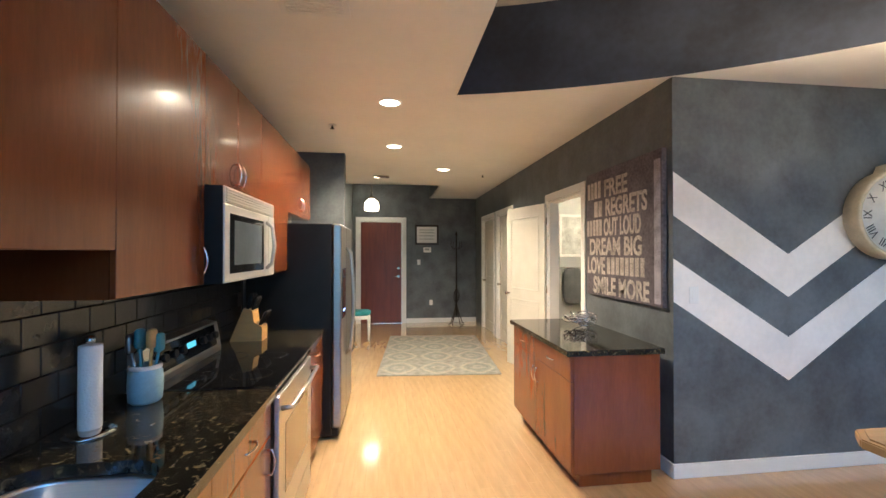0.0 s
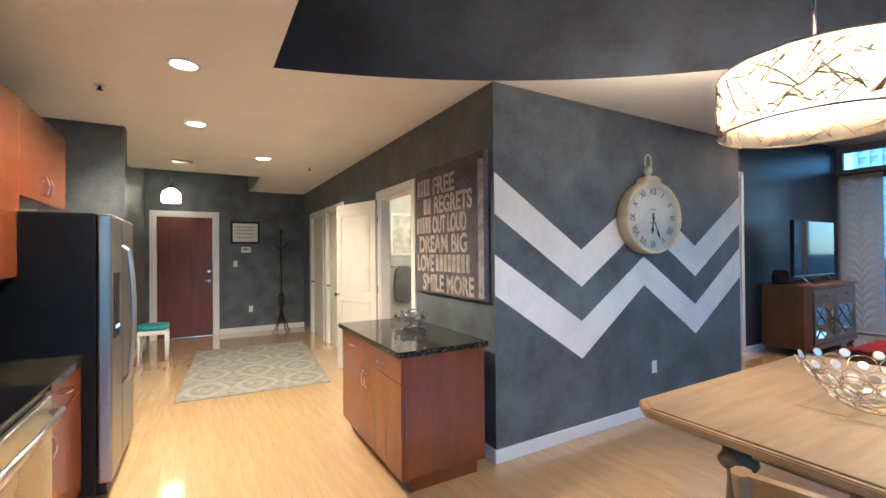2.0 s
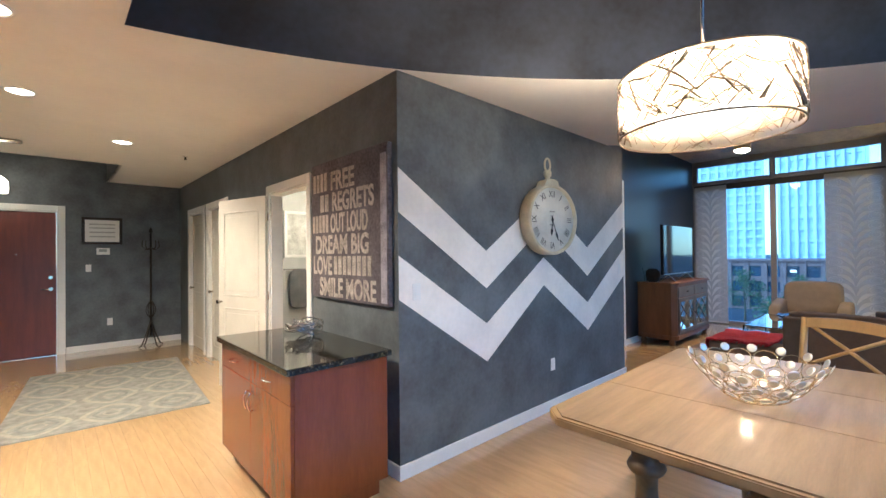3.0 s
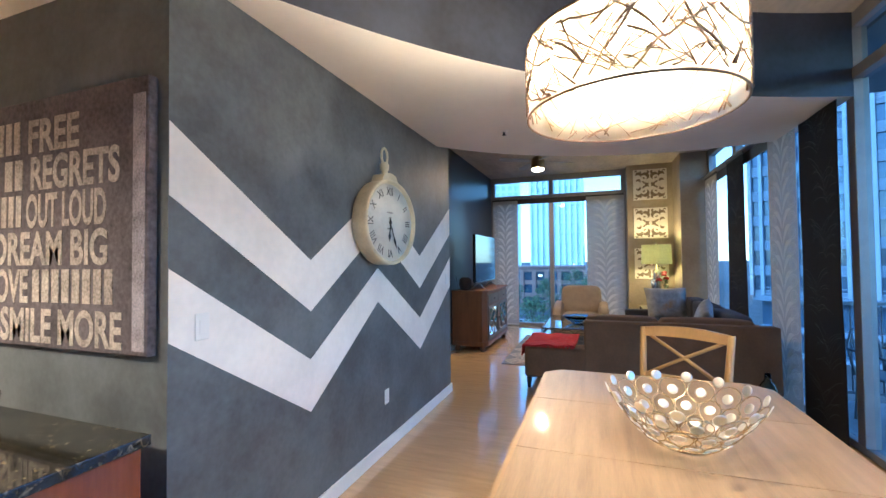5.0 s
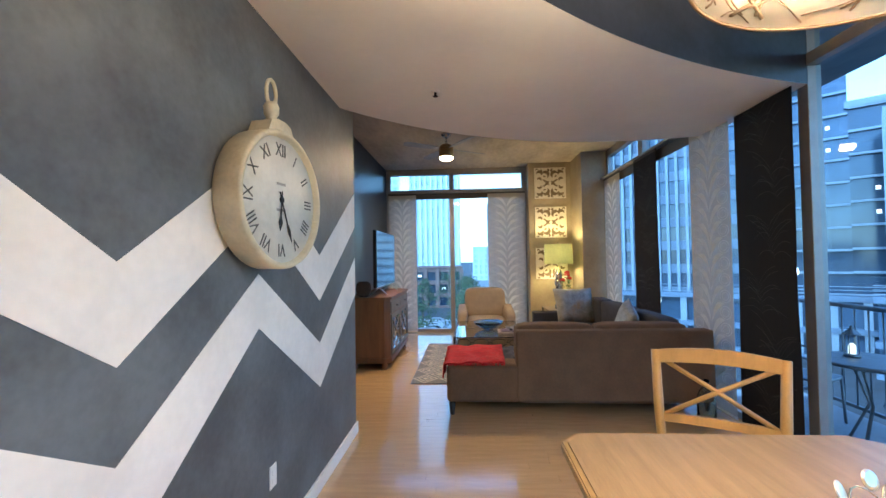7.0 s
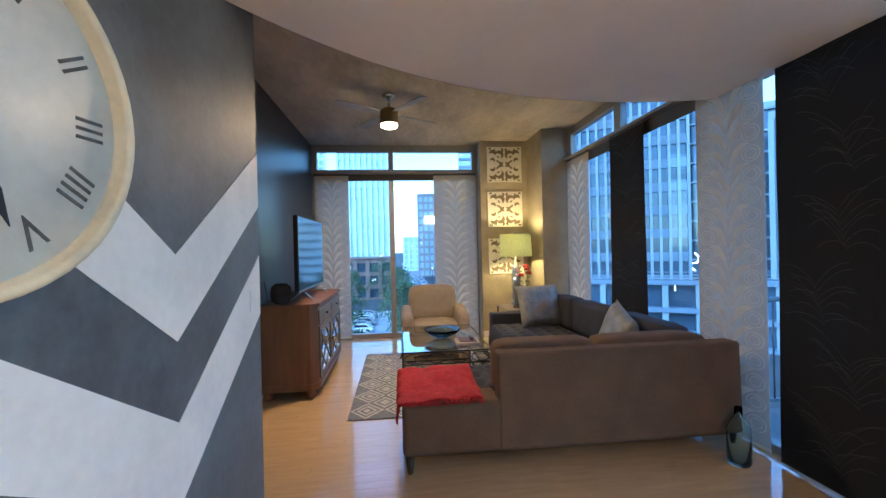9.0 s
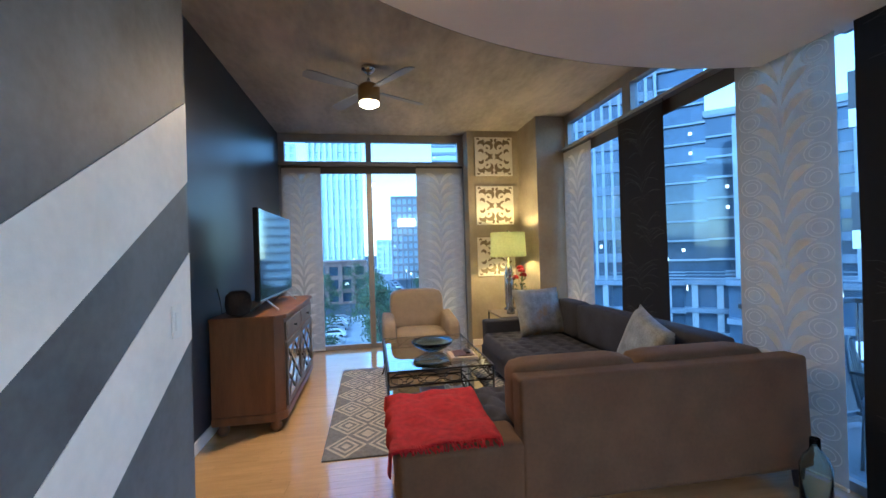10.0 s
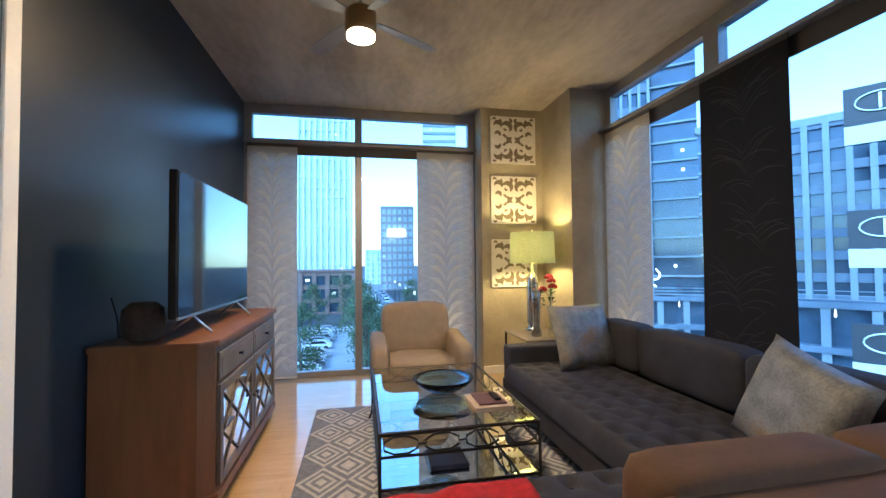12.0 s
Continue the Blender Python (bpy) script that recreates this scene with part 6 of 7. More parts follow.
sb = thing("round_speaker", (7.60, 3.36, TH), "dark woven round speaker with a cable", "speaker")
b = lathe(bmesh.new(), 7.60, 3.36, [(0.060, TH + 0.002), (0.092, TH + 0.025), (0.108, TH + 0.10), (0.098, TH + 0.18), (0.06, TH + 0.215)], 24)
part("body", b, mat("dark_weave", (0.035, 0.022, 0.018), 0.9, vary=0.4, scale=40, bump=0.8, bscale=150), sb)
part("cable", tube(bmesh.new(), [(7.66, 3.45, TH + 0.10), (7.67, 3.48, TH + 0.03), (7.68, 3.52, TH + 0.01), (7.70, 3.54, TH + 0.12), (7.66, 3.55, TH + 0.24)], 0.004, 5), BLACK, sb)

sb.location += Vector((0.11, 0.04, 0))

# armchair
ac = thing("armchair", (9.42, 1.66, 0), "taupe linen armchair with rounded arms in front of the window", "armchair")
AX0, AX1, AY0, AY1 = 9.14, 9.96, 1.11, 2.12
part("base", boxm(AX0 + 0.03, AX1, AY0 + 0.03, AY1 - 0.03, 0.10, 0.30, bevel=0.02, seg=3), ARM_CLOTH, ac)
part("seat_cushion", cushion(bmesh.new(), AX0, AX1 - 0.15, AY0 + 0.17, AY1 - 0.17, 0.29, 0.46, 0.015, 6), ARM_CLOTH, ac)
for s in (0, 1):
    y0 = AY0 if s == 0 else AY1 - 0.175
    b = cushion(bmesh.new(), AX0 + 0.01, AX1, y0, y0 + 0.175, 0.08, 0.615, 0.01, 6, 6.0)
    for v in b.verts:
        if v.co.z > 0.40:
            v.co.z += 0.09 * (v.co.x - AX0 - 0.35) / 0.8
    part("arm", b, ARM_CLOTH, ac)
b = cushion(bmesh.new(), AX1 - 0.26, AX1 - 0.02, AY0 + 0.14, AY1 - 0.14, 0.42, 0.95, 0.02, 6, 7.0)
for v in b.verts:
    v.co.x += 0.22 * max(0, v.co.z - 0.45)
part("back_cushion", b, ARM_CLOTH, ac)
for fx in (AX0 + 0.08, AX1 - 0.08):
    for fy in (AY0 + 0.09, AY1 - 0.09):
        part("foot", lathe(bmesh.new(), fx, fy, [(0.016, 0), (0.024, 0.11)], 10), IRON, ac)

# side table, lamp and flowers
sdt = thing("side_table", (9.45, 0.26, 0), "small dark iron side table with a pale top", "side table")
SZ = 0.60
part("top", boxm(9.10, 9.80, -0.06, 0.52, SZ - 0.02, SZ, bevel=0.004), mat("pale_stone_top", (0.24, 0.20, 0.15), 0.35, vary=0.15), sdt)
for lx in (9.115, 9.785):
    for ly in (-0.045, 0.505):
        part("leg", boxm(lx - 0.011, lx + 0.011, ly - 0.011, ly + 0.011, 0, SZ - 0.02, bevel=0.002), IRON, sdt)
for z in (0.09,):
    for a in ((9.115, 9.785, -0.053, -0.037), (9.115, 9.785, 0.497, 0.513), (9.107, 9.123, -0.045, 0.505), (9.777, 9.793, -0.045, 0.505)):
        part("stretcher", boxm(*a, z - 0.008, z + 0.008), IRON, sdt)
for o in (sdt,):
    o.location += Vector((0.10, 0.02, 0))
tl = thing("table_lamp", (9.62, 0.22, SZ), "table lamp with a lime green drum shade, lit", "lamp")
part("base", lathe(bmesh.new(), 9.62, 0.22, [(0.085, SZ), (0.085, SZ + 0.02), (0.05, SZ + 0.04), (0.065, SZ + 0.10), (0.07, SZ + 0.50), (0.05, SZ + 0.64), (0.015, SZ + 0.68), (0.012, SZ + 0.84)], 24), SILVER_V, tl, "mottled silver glass base")
shade = cloth_sheer("lime_lamp_shade", (0.33, 0.38, 0.19), 0.0)
shade.node_tree.nodes["Mix Shader"].inputs[0].default_value = 0.07
part("shade", lathe(bmesh.new(), 9.62, 0.22, [(0.262, 1.375), (0.250, 1.735)], 48, False), shade, tl, "lime green fabric drum shade")
part("finial", lathe(bmesh.new(), 9.62, 0.22, [(0.006, 1.60), (0.006, 1.745), (0.014, 1.755), (0.012, 1.775)], 12), CHROME, tl)
for a in range(3):
    part("spoke", tube(bmesh.new(), [(9.62, 0.22, 1.73), (9.62 + 0.25 * math.cos(a * 2.1), 0.22 + 0.25 * math.sin(a * 2.1), 1.73)], 0.003, 5), CHROME, tl)
part("bulb", lathe(bmesh.new(), 9.62, 0.22, [(0.012, 1.43), (0.028, 1.46), (0.03, 1.49), (0.012, 1.52)], 14), glow("bulb_lit", (1.0, 0.75, 0.4), 5), tl)
fv = thing("flower_vase", (9.34, 0.22, SZ), "tall silver glass vase with red roses and dark leaves", "vase")
part("vase", lathe(bmesh.new(), 9.34, 0.30, [(0.055, SZ), (0.06, SZ + 0.02), (0.035, SZ + 0.12), (0.045, SZ + 0.40), (0.06, SZ + 0.50)], 20), SILVER_V, fv)
part("slim_vase", lathe(bmesh.new(), 9.36, 0.12, [(0.03, SZ), (0.032, SZ + 0.02), (0.014, SZ + 0.10), (0.018, SZ + 0.36), (0.03, SZ + 0.42)], 16), GREEN_GL, fv)
rs = random.Random(8)
for k in range(9):
    a, sp = rs.uniform(0, 6.3), rs.uniform(0.02, 0.09)
    tip = (9.36 + sp * math.cos(a), 0.12 + sp * math.sin(a), SZ + rs.uniform(0.48, 0.74))
    part("stem", tube(bmesh.new(), [(9.36, 0.12, SZ + 0.1), (9.36, 0.12, SZ + 0.42), tip], 0.003, 5), LEAF, fv)
    if k < 4:
        b = bmesh.new()
        for q in range(14):
            aa, rr = q * 2.4, 0.008 + 0.0026 * q
            cushion(b, tip[0] + rr * math.cos(aa) - 0.016, tip[0] + rr * math.cos(aa) + 0.016, tip[1] + rr * math.sin(aa) - 0.016, tip[1] + rr * math.sin(aa) + 0.016, tip[2] - 0.004 * q * 0.6, tip[2] + 0.03 - 0.0018 * q, 0, 2, 2.5)
        part("rose", b, ROSE, fv, "red rose bloom")
    else:
        b = bmesh.new()
        for q in range(7):
            aa = rs.uniform(0, 6.3)
            p = Vector(tip) + Vector((0, 0, -0.035 * q))
            d = Vector((math.cos(aa), math.sin(aa), 0.5)) * 0.055
            s = Vector((-d.y, d.x, 0)).normalized() * 0.014
            vs = [b.verts.new(x) for x in (p, p + d * 0.5 + s, p + d, p + d * 0.5 - s)]
            b.faces.new(vs)
        part("foliage", b, LEAF, fv, "dark green leaves")
for k in range(14):
    a = rs.uniform(0, 6.3)
    z = SZ + 0.30 + 0.022 * k
    p = Vector((9.34, 0.30, z))
    d = Vector((math.cos(a), math.sin(a), 0.3)) * rs.uniform(0.06, 0.10)
    s = Vector((-d.y, d.x, 0)).normalized() * 0.016
    b = bmesh.new()
    b.faces.new([b.verts.new(x) for x in (p, p + d * 0.5 + s, p + d, p + d * 0.5 - s)])
    part("leaf", b, mat("grey_leaf", (0.07, 0.09, 0.08), 0.6) if k == 0 else bpy.data.materials["grey_leaf"], fv)

for o in (tl, fv):
    o.location += Vector((0.10, 0.03, 0.02 if o is tl else 0))

# fretwork panels
def drop(cx, cz, r, turn, bend, grow):
    """A comma-shaped outline."""
    out = []
    for k in range(10):
        t = k / 9
        a = turn + bend * t
        out.append((cx + r * math.cos(a) - grow * math.sin(math.pi * t) * 0.55 * math.cos(a), cz + r * math.sin(a) - grow * math.sin(math.pi * t) * 0.55 * math.sin(a)))
    for k in range(8, 0, -1):
        t = k / 9
        a = turn + bend * t
        out.append((cx + (r + grow * math.sin(math.pi * t)) * math.cos(a), cz + (r + grow * math.sin(math.pi * t)) * math.sin(a)))
    return out


for z0 in (1.09, 1.902, 2.68):
    fp = thing("fretwork_panel", (10.23, 0.277, z0), "square white scroll fretwork panel on the tan wall", "wall art", "fretwork panels")
    cy, cz, h = 0.277, z0 + 0.306, 0.306
    part("board", boxm(10.212, 10.238, cy - h, cy + h, cz - h, cz + h, bevel=0.003), FRET, fp)
    for sy in (-1, 1):
        for sz in (-1, 1):
            # Openings are thin raised plates with the gap shade in their colour.
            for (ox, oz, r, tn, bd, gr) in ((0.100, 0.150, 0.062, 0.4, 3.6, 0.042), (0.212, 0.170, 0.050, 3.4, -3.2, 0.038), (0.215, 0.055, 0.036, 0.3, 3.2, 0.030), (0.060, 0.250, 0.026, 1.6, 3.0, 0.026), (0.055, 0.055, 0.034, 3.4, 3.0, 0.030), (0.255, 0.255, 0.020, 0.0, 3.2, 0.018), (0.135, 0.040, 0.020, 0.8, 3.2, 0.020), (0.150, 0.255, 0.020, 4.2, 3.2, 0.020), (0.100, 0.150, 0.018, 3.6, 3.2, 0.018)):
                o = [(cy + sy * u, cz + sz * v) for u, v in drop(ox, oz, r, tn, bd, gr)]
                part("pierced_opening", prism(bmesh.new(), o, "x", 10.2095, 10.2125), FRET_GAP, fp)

# ceiling fan
FX, FY2 = 8.09, 2.215
fan = thing("ceiling_fan", (FX, FY2, SLAB), "four-bladed ceiling fan with a bronze motor and lit lamp", "ceiling fan")
part("canopy", lathe(bmesh.new(), FX, FY2, [(0.075, SLAB), (0.075, SLAB - 0.03), (0.03, SLAB - 0.06)], 28), CHROME, fan)
part("downrod", lathe(bmesh.new(), FX, FY2, [(0.014, SLAB - 0.05), (0.014, SLAB - 0.16)], 12), CHROME, fan)
part("motor", lathe(bmesh.new(), FX, FY2, [(0.03, SLAB - 0.15), (0.085, SLAB - 0.18), (0.11, SLAB - 0.21), (0.11, SLAB - 0.33), (0.10, SLAB - 0.36)], 36), mat("brushed_bronze", (0.34, 0.22, 0.11), 0.3, 0.9, vary=0.1), fan, "brushed bronze motor housing")
part("lamp_bowl", lathe(bmesh.new(), FX, FY2, [(0.098, SLAB - 0.36), (0.098, SLAB - 0.385), (0.06, SLAB - 0.405), (0.01, SLAB - 0.412)], 32), glow("fan_lamp_lit", (1.0, 0.84, 0.56), 10), fan, "glowing frosted lamp bowl")
BLADE = mat("silver_grey_blade", (0.26, 0.27, 0.28), 0.45, 0.2, vary=0.08)
for k in range(4):
    b = bmesh.new()
    ring = [(0.13, -0.035), (0.25, -0.055), (0.60, -0.07), (0.68, -0.055), (0.70, 0.0), (0.68, 0.05), (0.60, 0.06), (0.25, 0.045), (0.13, 0.03)]
    prism(b, ring, "z", -0.004, 0.004)
    part("blade_bracket", b, BLADE, fan)
    o = [x for x in fan.children if x.name.startswith("blade_bracket")][-1]
    o.name = "blade"
    o.matrix_parent_inverse = Matrix.Identity(4)
    o.matrix_basis = Matrix.Translation((0, 0, -0.235)) @ Matrix.Rotation(radians(33 + 90 * k), 4, "Z") @ Matrix.Rotation(radians(12), 4, "X")

# curtains on panel tracks
def motif(mapper, w, h):
    """Vine of paired lobes up a panel; mapper turns (u, v) into a point."""
    b = bmesh.new()

    def poly(pts):
        b.faces.new([b.verts.new(mapper(*p)) for p in pts])
    pitch = 0.155
    n = int((h - 0.1) / pitch)
    for k in range(n):
        z = 0.05 + k * pitch
        for s in (-1, 1):
            path = []
            for j in range(9):
                t = j / 8
                path.append((s * (0.008 + w * 0.30 * t ** 1.15), z + pitch * 1.25 * (1 - (1 - t) ** 2.2), 0.004 + 0.030 * math.sin(math.pi * min(1, t * 1.05)) ** 0.8))
            up = [(x - s * q * 0.45, zz + q) for x, zz, q in path]
            lo = [(x + s * q * 0.3, zz - q * 0.7) for x, zz, q in path]
            for j in range(8):
                poly((lo[j], lo[j + 1], up[j + 1], up[j]))
            cx, cz, rx, rz = s * w * 0.335, z + pitch * 0.72, w * 0.125, pitch * 0.40
            ring = [(cx + rx * math.cos(a), cz + rz * math.sin(a)) for a in [2 * math.pi * q / 18 for q in range(18)]]
            inn = [(cx + rx * 0.90 * math.cos(a), cz + rz * 0.90 * math.sin(a)) for a in [2 * math.pi * q / 18 for q in range(18)]]
            for q in range(18):
                poly((ring[q], ring[(q + 1) % 18], inn[(q + 1) % 18], inn[q]))
            inn2 = [(cx + rx * 0.62 * math.cos(a), cz + rz * 0.62 * math.sin(a)) for a in [2 * math.pi * q / 18 for q in range(18)]]
            inn3 = [(cx + rx * 0.54 * math.cos(a), cz + rz * 0.54 * math.sin(a)) for a in [2 * math.pi * q / 18 for q in range(18)]]
            for q in range(18):
                poly((inn2[q], inn2[(q + 1) % 18], inn3[(q + 1) % 18], inn3[q]))
    return b


def plumes(mapper, w, h, seed):
    """Thin curved strokes that spray from a few stems, like feathers."""
    b = bmesh.new()
    rs = random.Random(seed)
    for k in range(6):
        u0, v0 = rs.uniform(-0.3, 0.1) * w, h * (k + 0.2) / 6.2
        for q in range(15):
            side = -1 if q % 2 else 1
            ln, lift = rs.uniform(0.16, 0.30) * min(1, w / 0.6), rs.uniform(0.12, 0.42)
            root = q * 0.018
            pts = [(u0 + 0.25 * root + side * ln * t, v0 + root + lift * t - 0.16 * t * t) for t in (0, 0.25, 0.5, 0.75, 1)]
            pts = [p for p in pts if abs(p[0]) < w * 0.47 and 0 < p[1] < h - 0.03]
            for p, n in zip(pts, pts[1:]):
                b.faces.new([b.verts.new(mapper(*c)) for c in ((p[0], p[1] - 0.0018), (n[0], n[1] - 0.0012), (n[0], n[1] + 0.0012), (p[0], p[1] + 0.0018))])
    return b


def curtain(axis, a, b_, plane, white, label):
    """A flat hanging cloth panel from a to b along an axis."""
    mid, w, z0, z1 = (a + b_) / 2, abs(b_ - a), 0.035, 2.845
    ob = thing("panel_curtain", (mid, plane, z0) if axis == "x" else (plane, mid, z0), label, "curtain", "panel curtains")
    sgn = 1 if axis == "x" else -1
    b = bmesh.new()
    nu, nv = 10, 16
    rs = random.Random(int(a * 100))
    ph = rs.uniform(0, 6)

    def wob(u, v):
        return (0.004 if white else 0.010) * math.sin(u * 5 + ph + v * 0.9) * (1 - 0.5 * v / 2.8) + (0 if white else 0.012 * noise.noise((u * 3 + ph, v * 1.2, 0)))

    def at(u, v, off):
        d = sgn * (off + wob(u, v))
        return (mid + u, plane + d, z0 + v) if axis == "x" else (plane + d, mid + u, z0 + v)
    for off in (0.0015, -0.0015):
        g = [[b.verts.new(at(-w / 2 + w * i / nu, (z1 - z0) * j / nv, off)) for j in range(nv + 1)] for i in range(nu + 1)]
        for i in range(nu):
            for j in range(nv):
                q = (g[i][j], g[i + 1][j], g[i + 1][j + 1], g[i][j + 1])
                b.faces.new(q if off > 0 else q[::-1]).smooth = True
    part("cloth", b, CURT_W if white else CURT_D, ob)
    if white:
        part("leaf_motif", motif(lambda u, v: at(u, v, 0.003), w, z1 - z0), CURT_P, ob, "raised pale leaf vine pattern")
    else:
        part("feather_motif", plumes(lambda u, v: at(u, v, 0.003), w, z1 - z0, int(a * 10)), CURT_M, ob, "faint feathery thread pattern")["kind"] = "stuff"
    x0, x1 = mid - w / 2, mid + w / 2
    part("weight_bar", boxm(x0, x1, plane - 0.008, plane + 0.008, z0 - 0.01, z0 + 0.012, bevel=0.002) if axis == "x" else boxm(plane - 0.008, plane + 0.008, x0, x1, z0 - 0.01, z0 + 0.012, bevel=0.002), CURT_D if not white else WHITE_PL, ob)
    part("carrier", boxm(x0, x1, plane - 0.006, plane + 0.006, z1, z1 + 0.035) if axis == "x" else boxm(plane - 0.006, plane + 0.006, x0, x1, z1, z1 + 0.035), ALU_D, ob)


for a, b_, white, pl in ((8.63, 9.37, True, -0.50), (7.28, 8.00, False, -0.48), (5.82, 6.51, True, -0.49), (5.03, 5.71, False, -0.47)):
    curtain("x", a, b_, pl, white, "white sheer panel curtain with a leaf vine" if white else "charcoal panel curtain with a faint feather pattern")
for a, b_ in ((2.98, 3.56), (0.74, 1.50)):
    curtain("y", a, b_, 10.48, True, "white sheer panel curtain with a leaf vine")
t1 = thing("curtain_track", (7.2, -0.5, 2.88), "dark multi-channel curtain track along the long window", "curtain track")
part("channel", boxm(5.06, 9.45, -0.555, -0.455, 2.88, 2.91, bevel=0.003), ALU, t1)
part("shadow_rail", boxm(5.10, 9.41, -0.555, -0.54, 2.745, 2.879), ALU_D, t1)
t2 = thing("curtain_track", (10.48, 2.1, 2.88), "dark multi-channel curtain track at the end window", "curtain track")
part("channel", boxm(10.44, 10.545, 0.72, 3.60, 2.88, 2.91, bevel=0.003), ALU, t2)
part("shadow_rail", boxm(10.53, 10.544, 0.74, 3.58, 2.765, 2.879), ALU_D, t2)

# tall bottles by the sofa
for bx, by, hh, rr in ((5.77, -0.20, 0.40, 0.075),):
    gl = thing("glass_bottle", (bx, by, 0), "large pale green glass bottle standing on the floor", "bottle", "floor bottles")
    part("glass", lathe(bmesh.new(), bx, by, [(rr * 0.9, 0.001), (rr, 0.02), (rr, hh * 0.62), (rr * 0.75, hh * 0.75), (rr * 0.36, hh * 0.84), (rr * 0.33, hh), (rr * 0.27, hh), (rr * 0.28, hh * 0.84), (rr * 0.66, hh * 0.74), (rr * 0.93, hh * 0.6), (rr * 0.93, 0.03), (rr * 0.5, 0.012)], 28), GREEN_GL, gl)
# ---- balcony ----
structure("balcony_floor", boxm(0.6, 6.75, -1.85, -0.65, -0.20, -0.06), BALC, "grey concrete balcony floor", "balcony")
structure("balcony_soffit", boxm(0.6, 6.75, -1.85, -0.70, 3.28, 3.48), BALC, "grey concrete underside of the balcony above", "balcony")
rl = thing("balcony_railing", (3.6, -1.78, -0.06), "grey metal balcony railing with upright bars", "railing")
part("top_rail", boxm(0.6, 6.72, -1.80, -1.75, 0.98, 1.02, bevel=0.006), BALC_M, rl)
part("bottom_rail", boxm(0.6, 6.72, -1.79, -1.76, 0.03, 0.06), BALC_M, rl)
part("end_rail", boxm(6.67, 6.72, -1.75, -0.66, 0.98, 1.02, bevel=0.006), BALC_M, rl)
part("end_rail", boxm(6.68, 6.71, -1.75, -0.66, 0.03, 0.06), BALC_M, rl)
for k in range(44):
    x = 0.65 + k * 0.14
    part("bar", tube(bmesh.new(), [(x, -1.775, -0.06 if k % 11 == 0 else 0.05), (x, -1.775, 0.985)], 0.018 if k % 11 == 0 else 0.008, 6), BALC_M, rl)
for k in range(8):
    y = -1.64 + k * 0.13
    part("bar", tube(bmesh.new(), [(6.695, y, 0.05), (6.695, y, 0.985)], 0.008, 6), BALC_M, rl)


def patio_chair(at, turn):
    ob = thing("patio_chair", (0, 0, 0), "grey metal patio chair with a slatted back on the balcony", "chair", "balcony chairs")
    part("seat", cushion(bmesh.new(), -0.21, 0.21, -0.21, 0.21, 0.41, 0.445, 0.0, 4, 5), BALC_M, ob)
    for sx in (-0.18, 0.18):
        for sy in (-0.18, 0.18):
            part("leg", tube(bmesh.new(), [(sx * 1.1, sy * 1.1, 0), (sx, sy, 0.42)], 0.012, 6), BALC_M, ob)
    part("back_hoop", tube(bmesh.new(), [(0.20, -0.19, 0.42), (0.25, -0.20, 0.70), (0.27, -0.12, 0.84), (0.275, 0, 0.87), (0.27, 0.12, 0.84), (0.25, 0.20, 0.70), (0.20, 0.19, 0.42)], 0.012, 6), BALC_M, ob)
    for s in (-1, 1):
        part("arm", tube(bmesh.new(), [(0.25, s * 0.20, 0.66), (0.0, s * 0.24, 0.65), (-0.18, s * 0.22, 0.60), (-0.19, s * 0.19, 0.42)], 0.011, 6), BALC_M, ob)
    for k in range(4):
        part("slat", tube(bmesh.new(), [(0.205, -0.12 + 0.08 * k, 0.43), (0.27, -0.12 + 0.08 * k, 0.84)], 0.008, 5), BALC_M, ob)
    ob.matrix_world = Matrix.Translation(at) @ Matrix.Rotation(radians(turn), 4, "Z")


patio_chair((6.05, -1.28, -0.06), 30)
patio_chair((4.55, -1.30, -0.06), 190)
pt = thing("patio_table", (5.35, -1.25, -0.06), "round grey metal balcony table", "table")
part("top", lathe(bmesh.new(), 5.35, -1.25, [(0.34, 0.64), (0.35, 0.65), (0.35, 0.665), (0.33, 0.67)], 36), BALC_M, pt)
for k in range(3):
    a = k * 2.1
    part("leg", tube(bmesh.new(), [(5.35 + 0.22 * math.cos(a), -1.25 + 0.22 * math.sin(a), 0.64), (5.35 + 0.05 * math.cos(a), -1.25 + 0.05 * math.sin(a), 0.32), (5.35 + 0.26 * math.cos(a), -1.25 + 0.26 * math.sin(a), -0.06)], 0.012, 6), BALC_M, pt)

lan = thing("candle_lantern", (5.48, -1.2, 0.670), "small dark candle lantern, lit, on the balcony table", "lantern")
part("base", lathe(bmesh.new(), 5.48, -1.2, [(0.055, 0.671), (0.055, 0.690), (0.045, 0.695)], 16), BALC_M, lan)
part("candle", lathe(bmesh.new(), 5.48, -1.2, [(0.025, 0.695), (0.025, 0.760), (0.008, 0.780)], 12), WIN_LIT, lan, "glowing candle")
for k in range(4):
    a = k * math.pi / 2 + 0.5
    part("post", tube(bmesh.new(), [(5.48 + 0.045 * math.cos(a), -1.2 + 0.045 * math.sin(a), 0.690), (5.48 + 0.045 * math.cos(a), -1.2 + 0.045 * math.sin(a), 0.850)], 0.004, 5), BALC_M, lan)
part("roof", lathe(bmesh.new(), 5.48, -1.2, [(0.058, 0.850), (0.055, 0.860), (0.012, 0.900), (0.012, 0.920)], 16), BALC_M, lan)

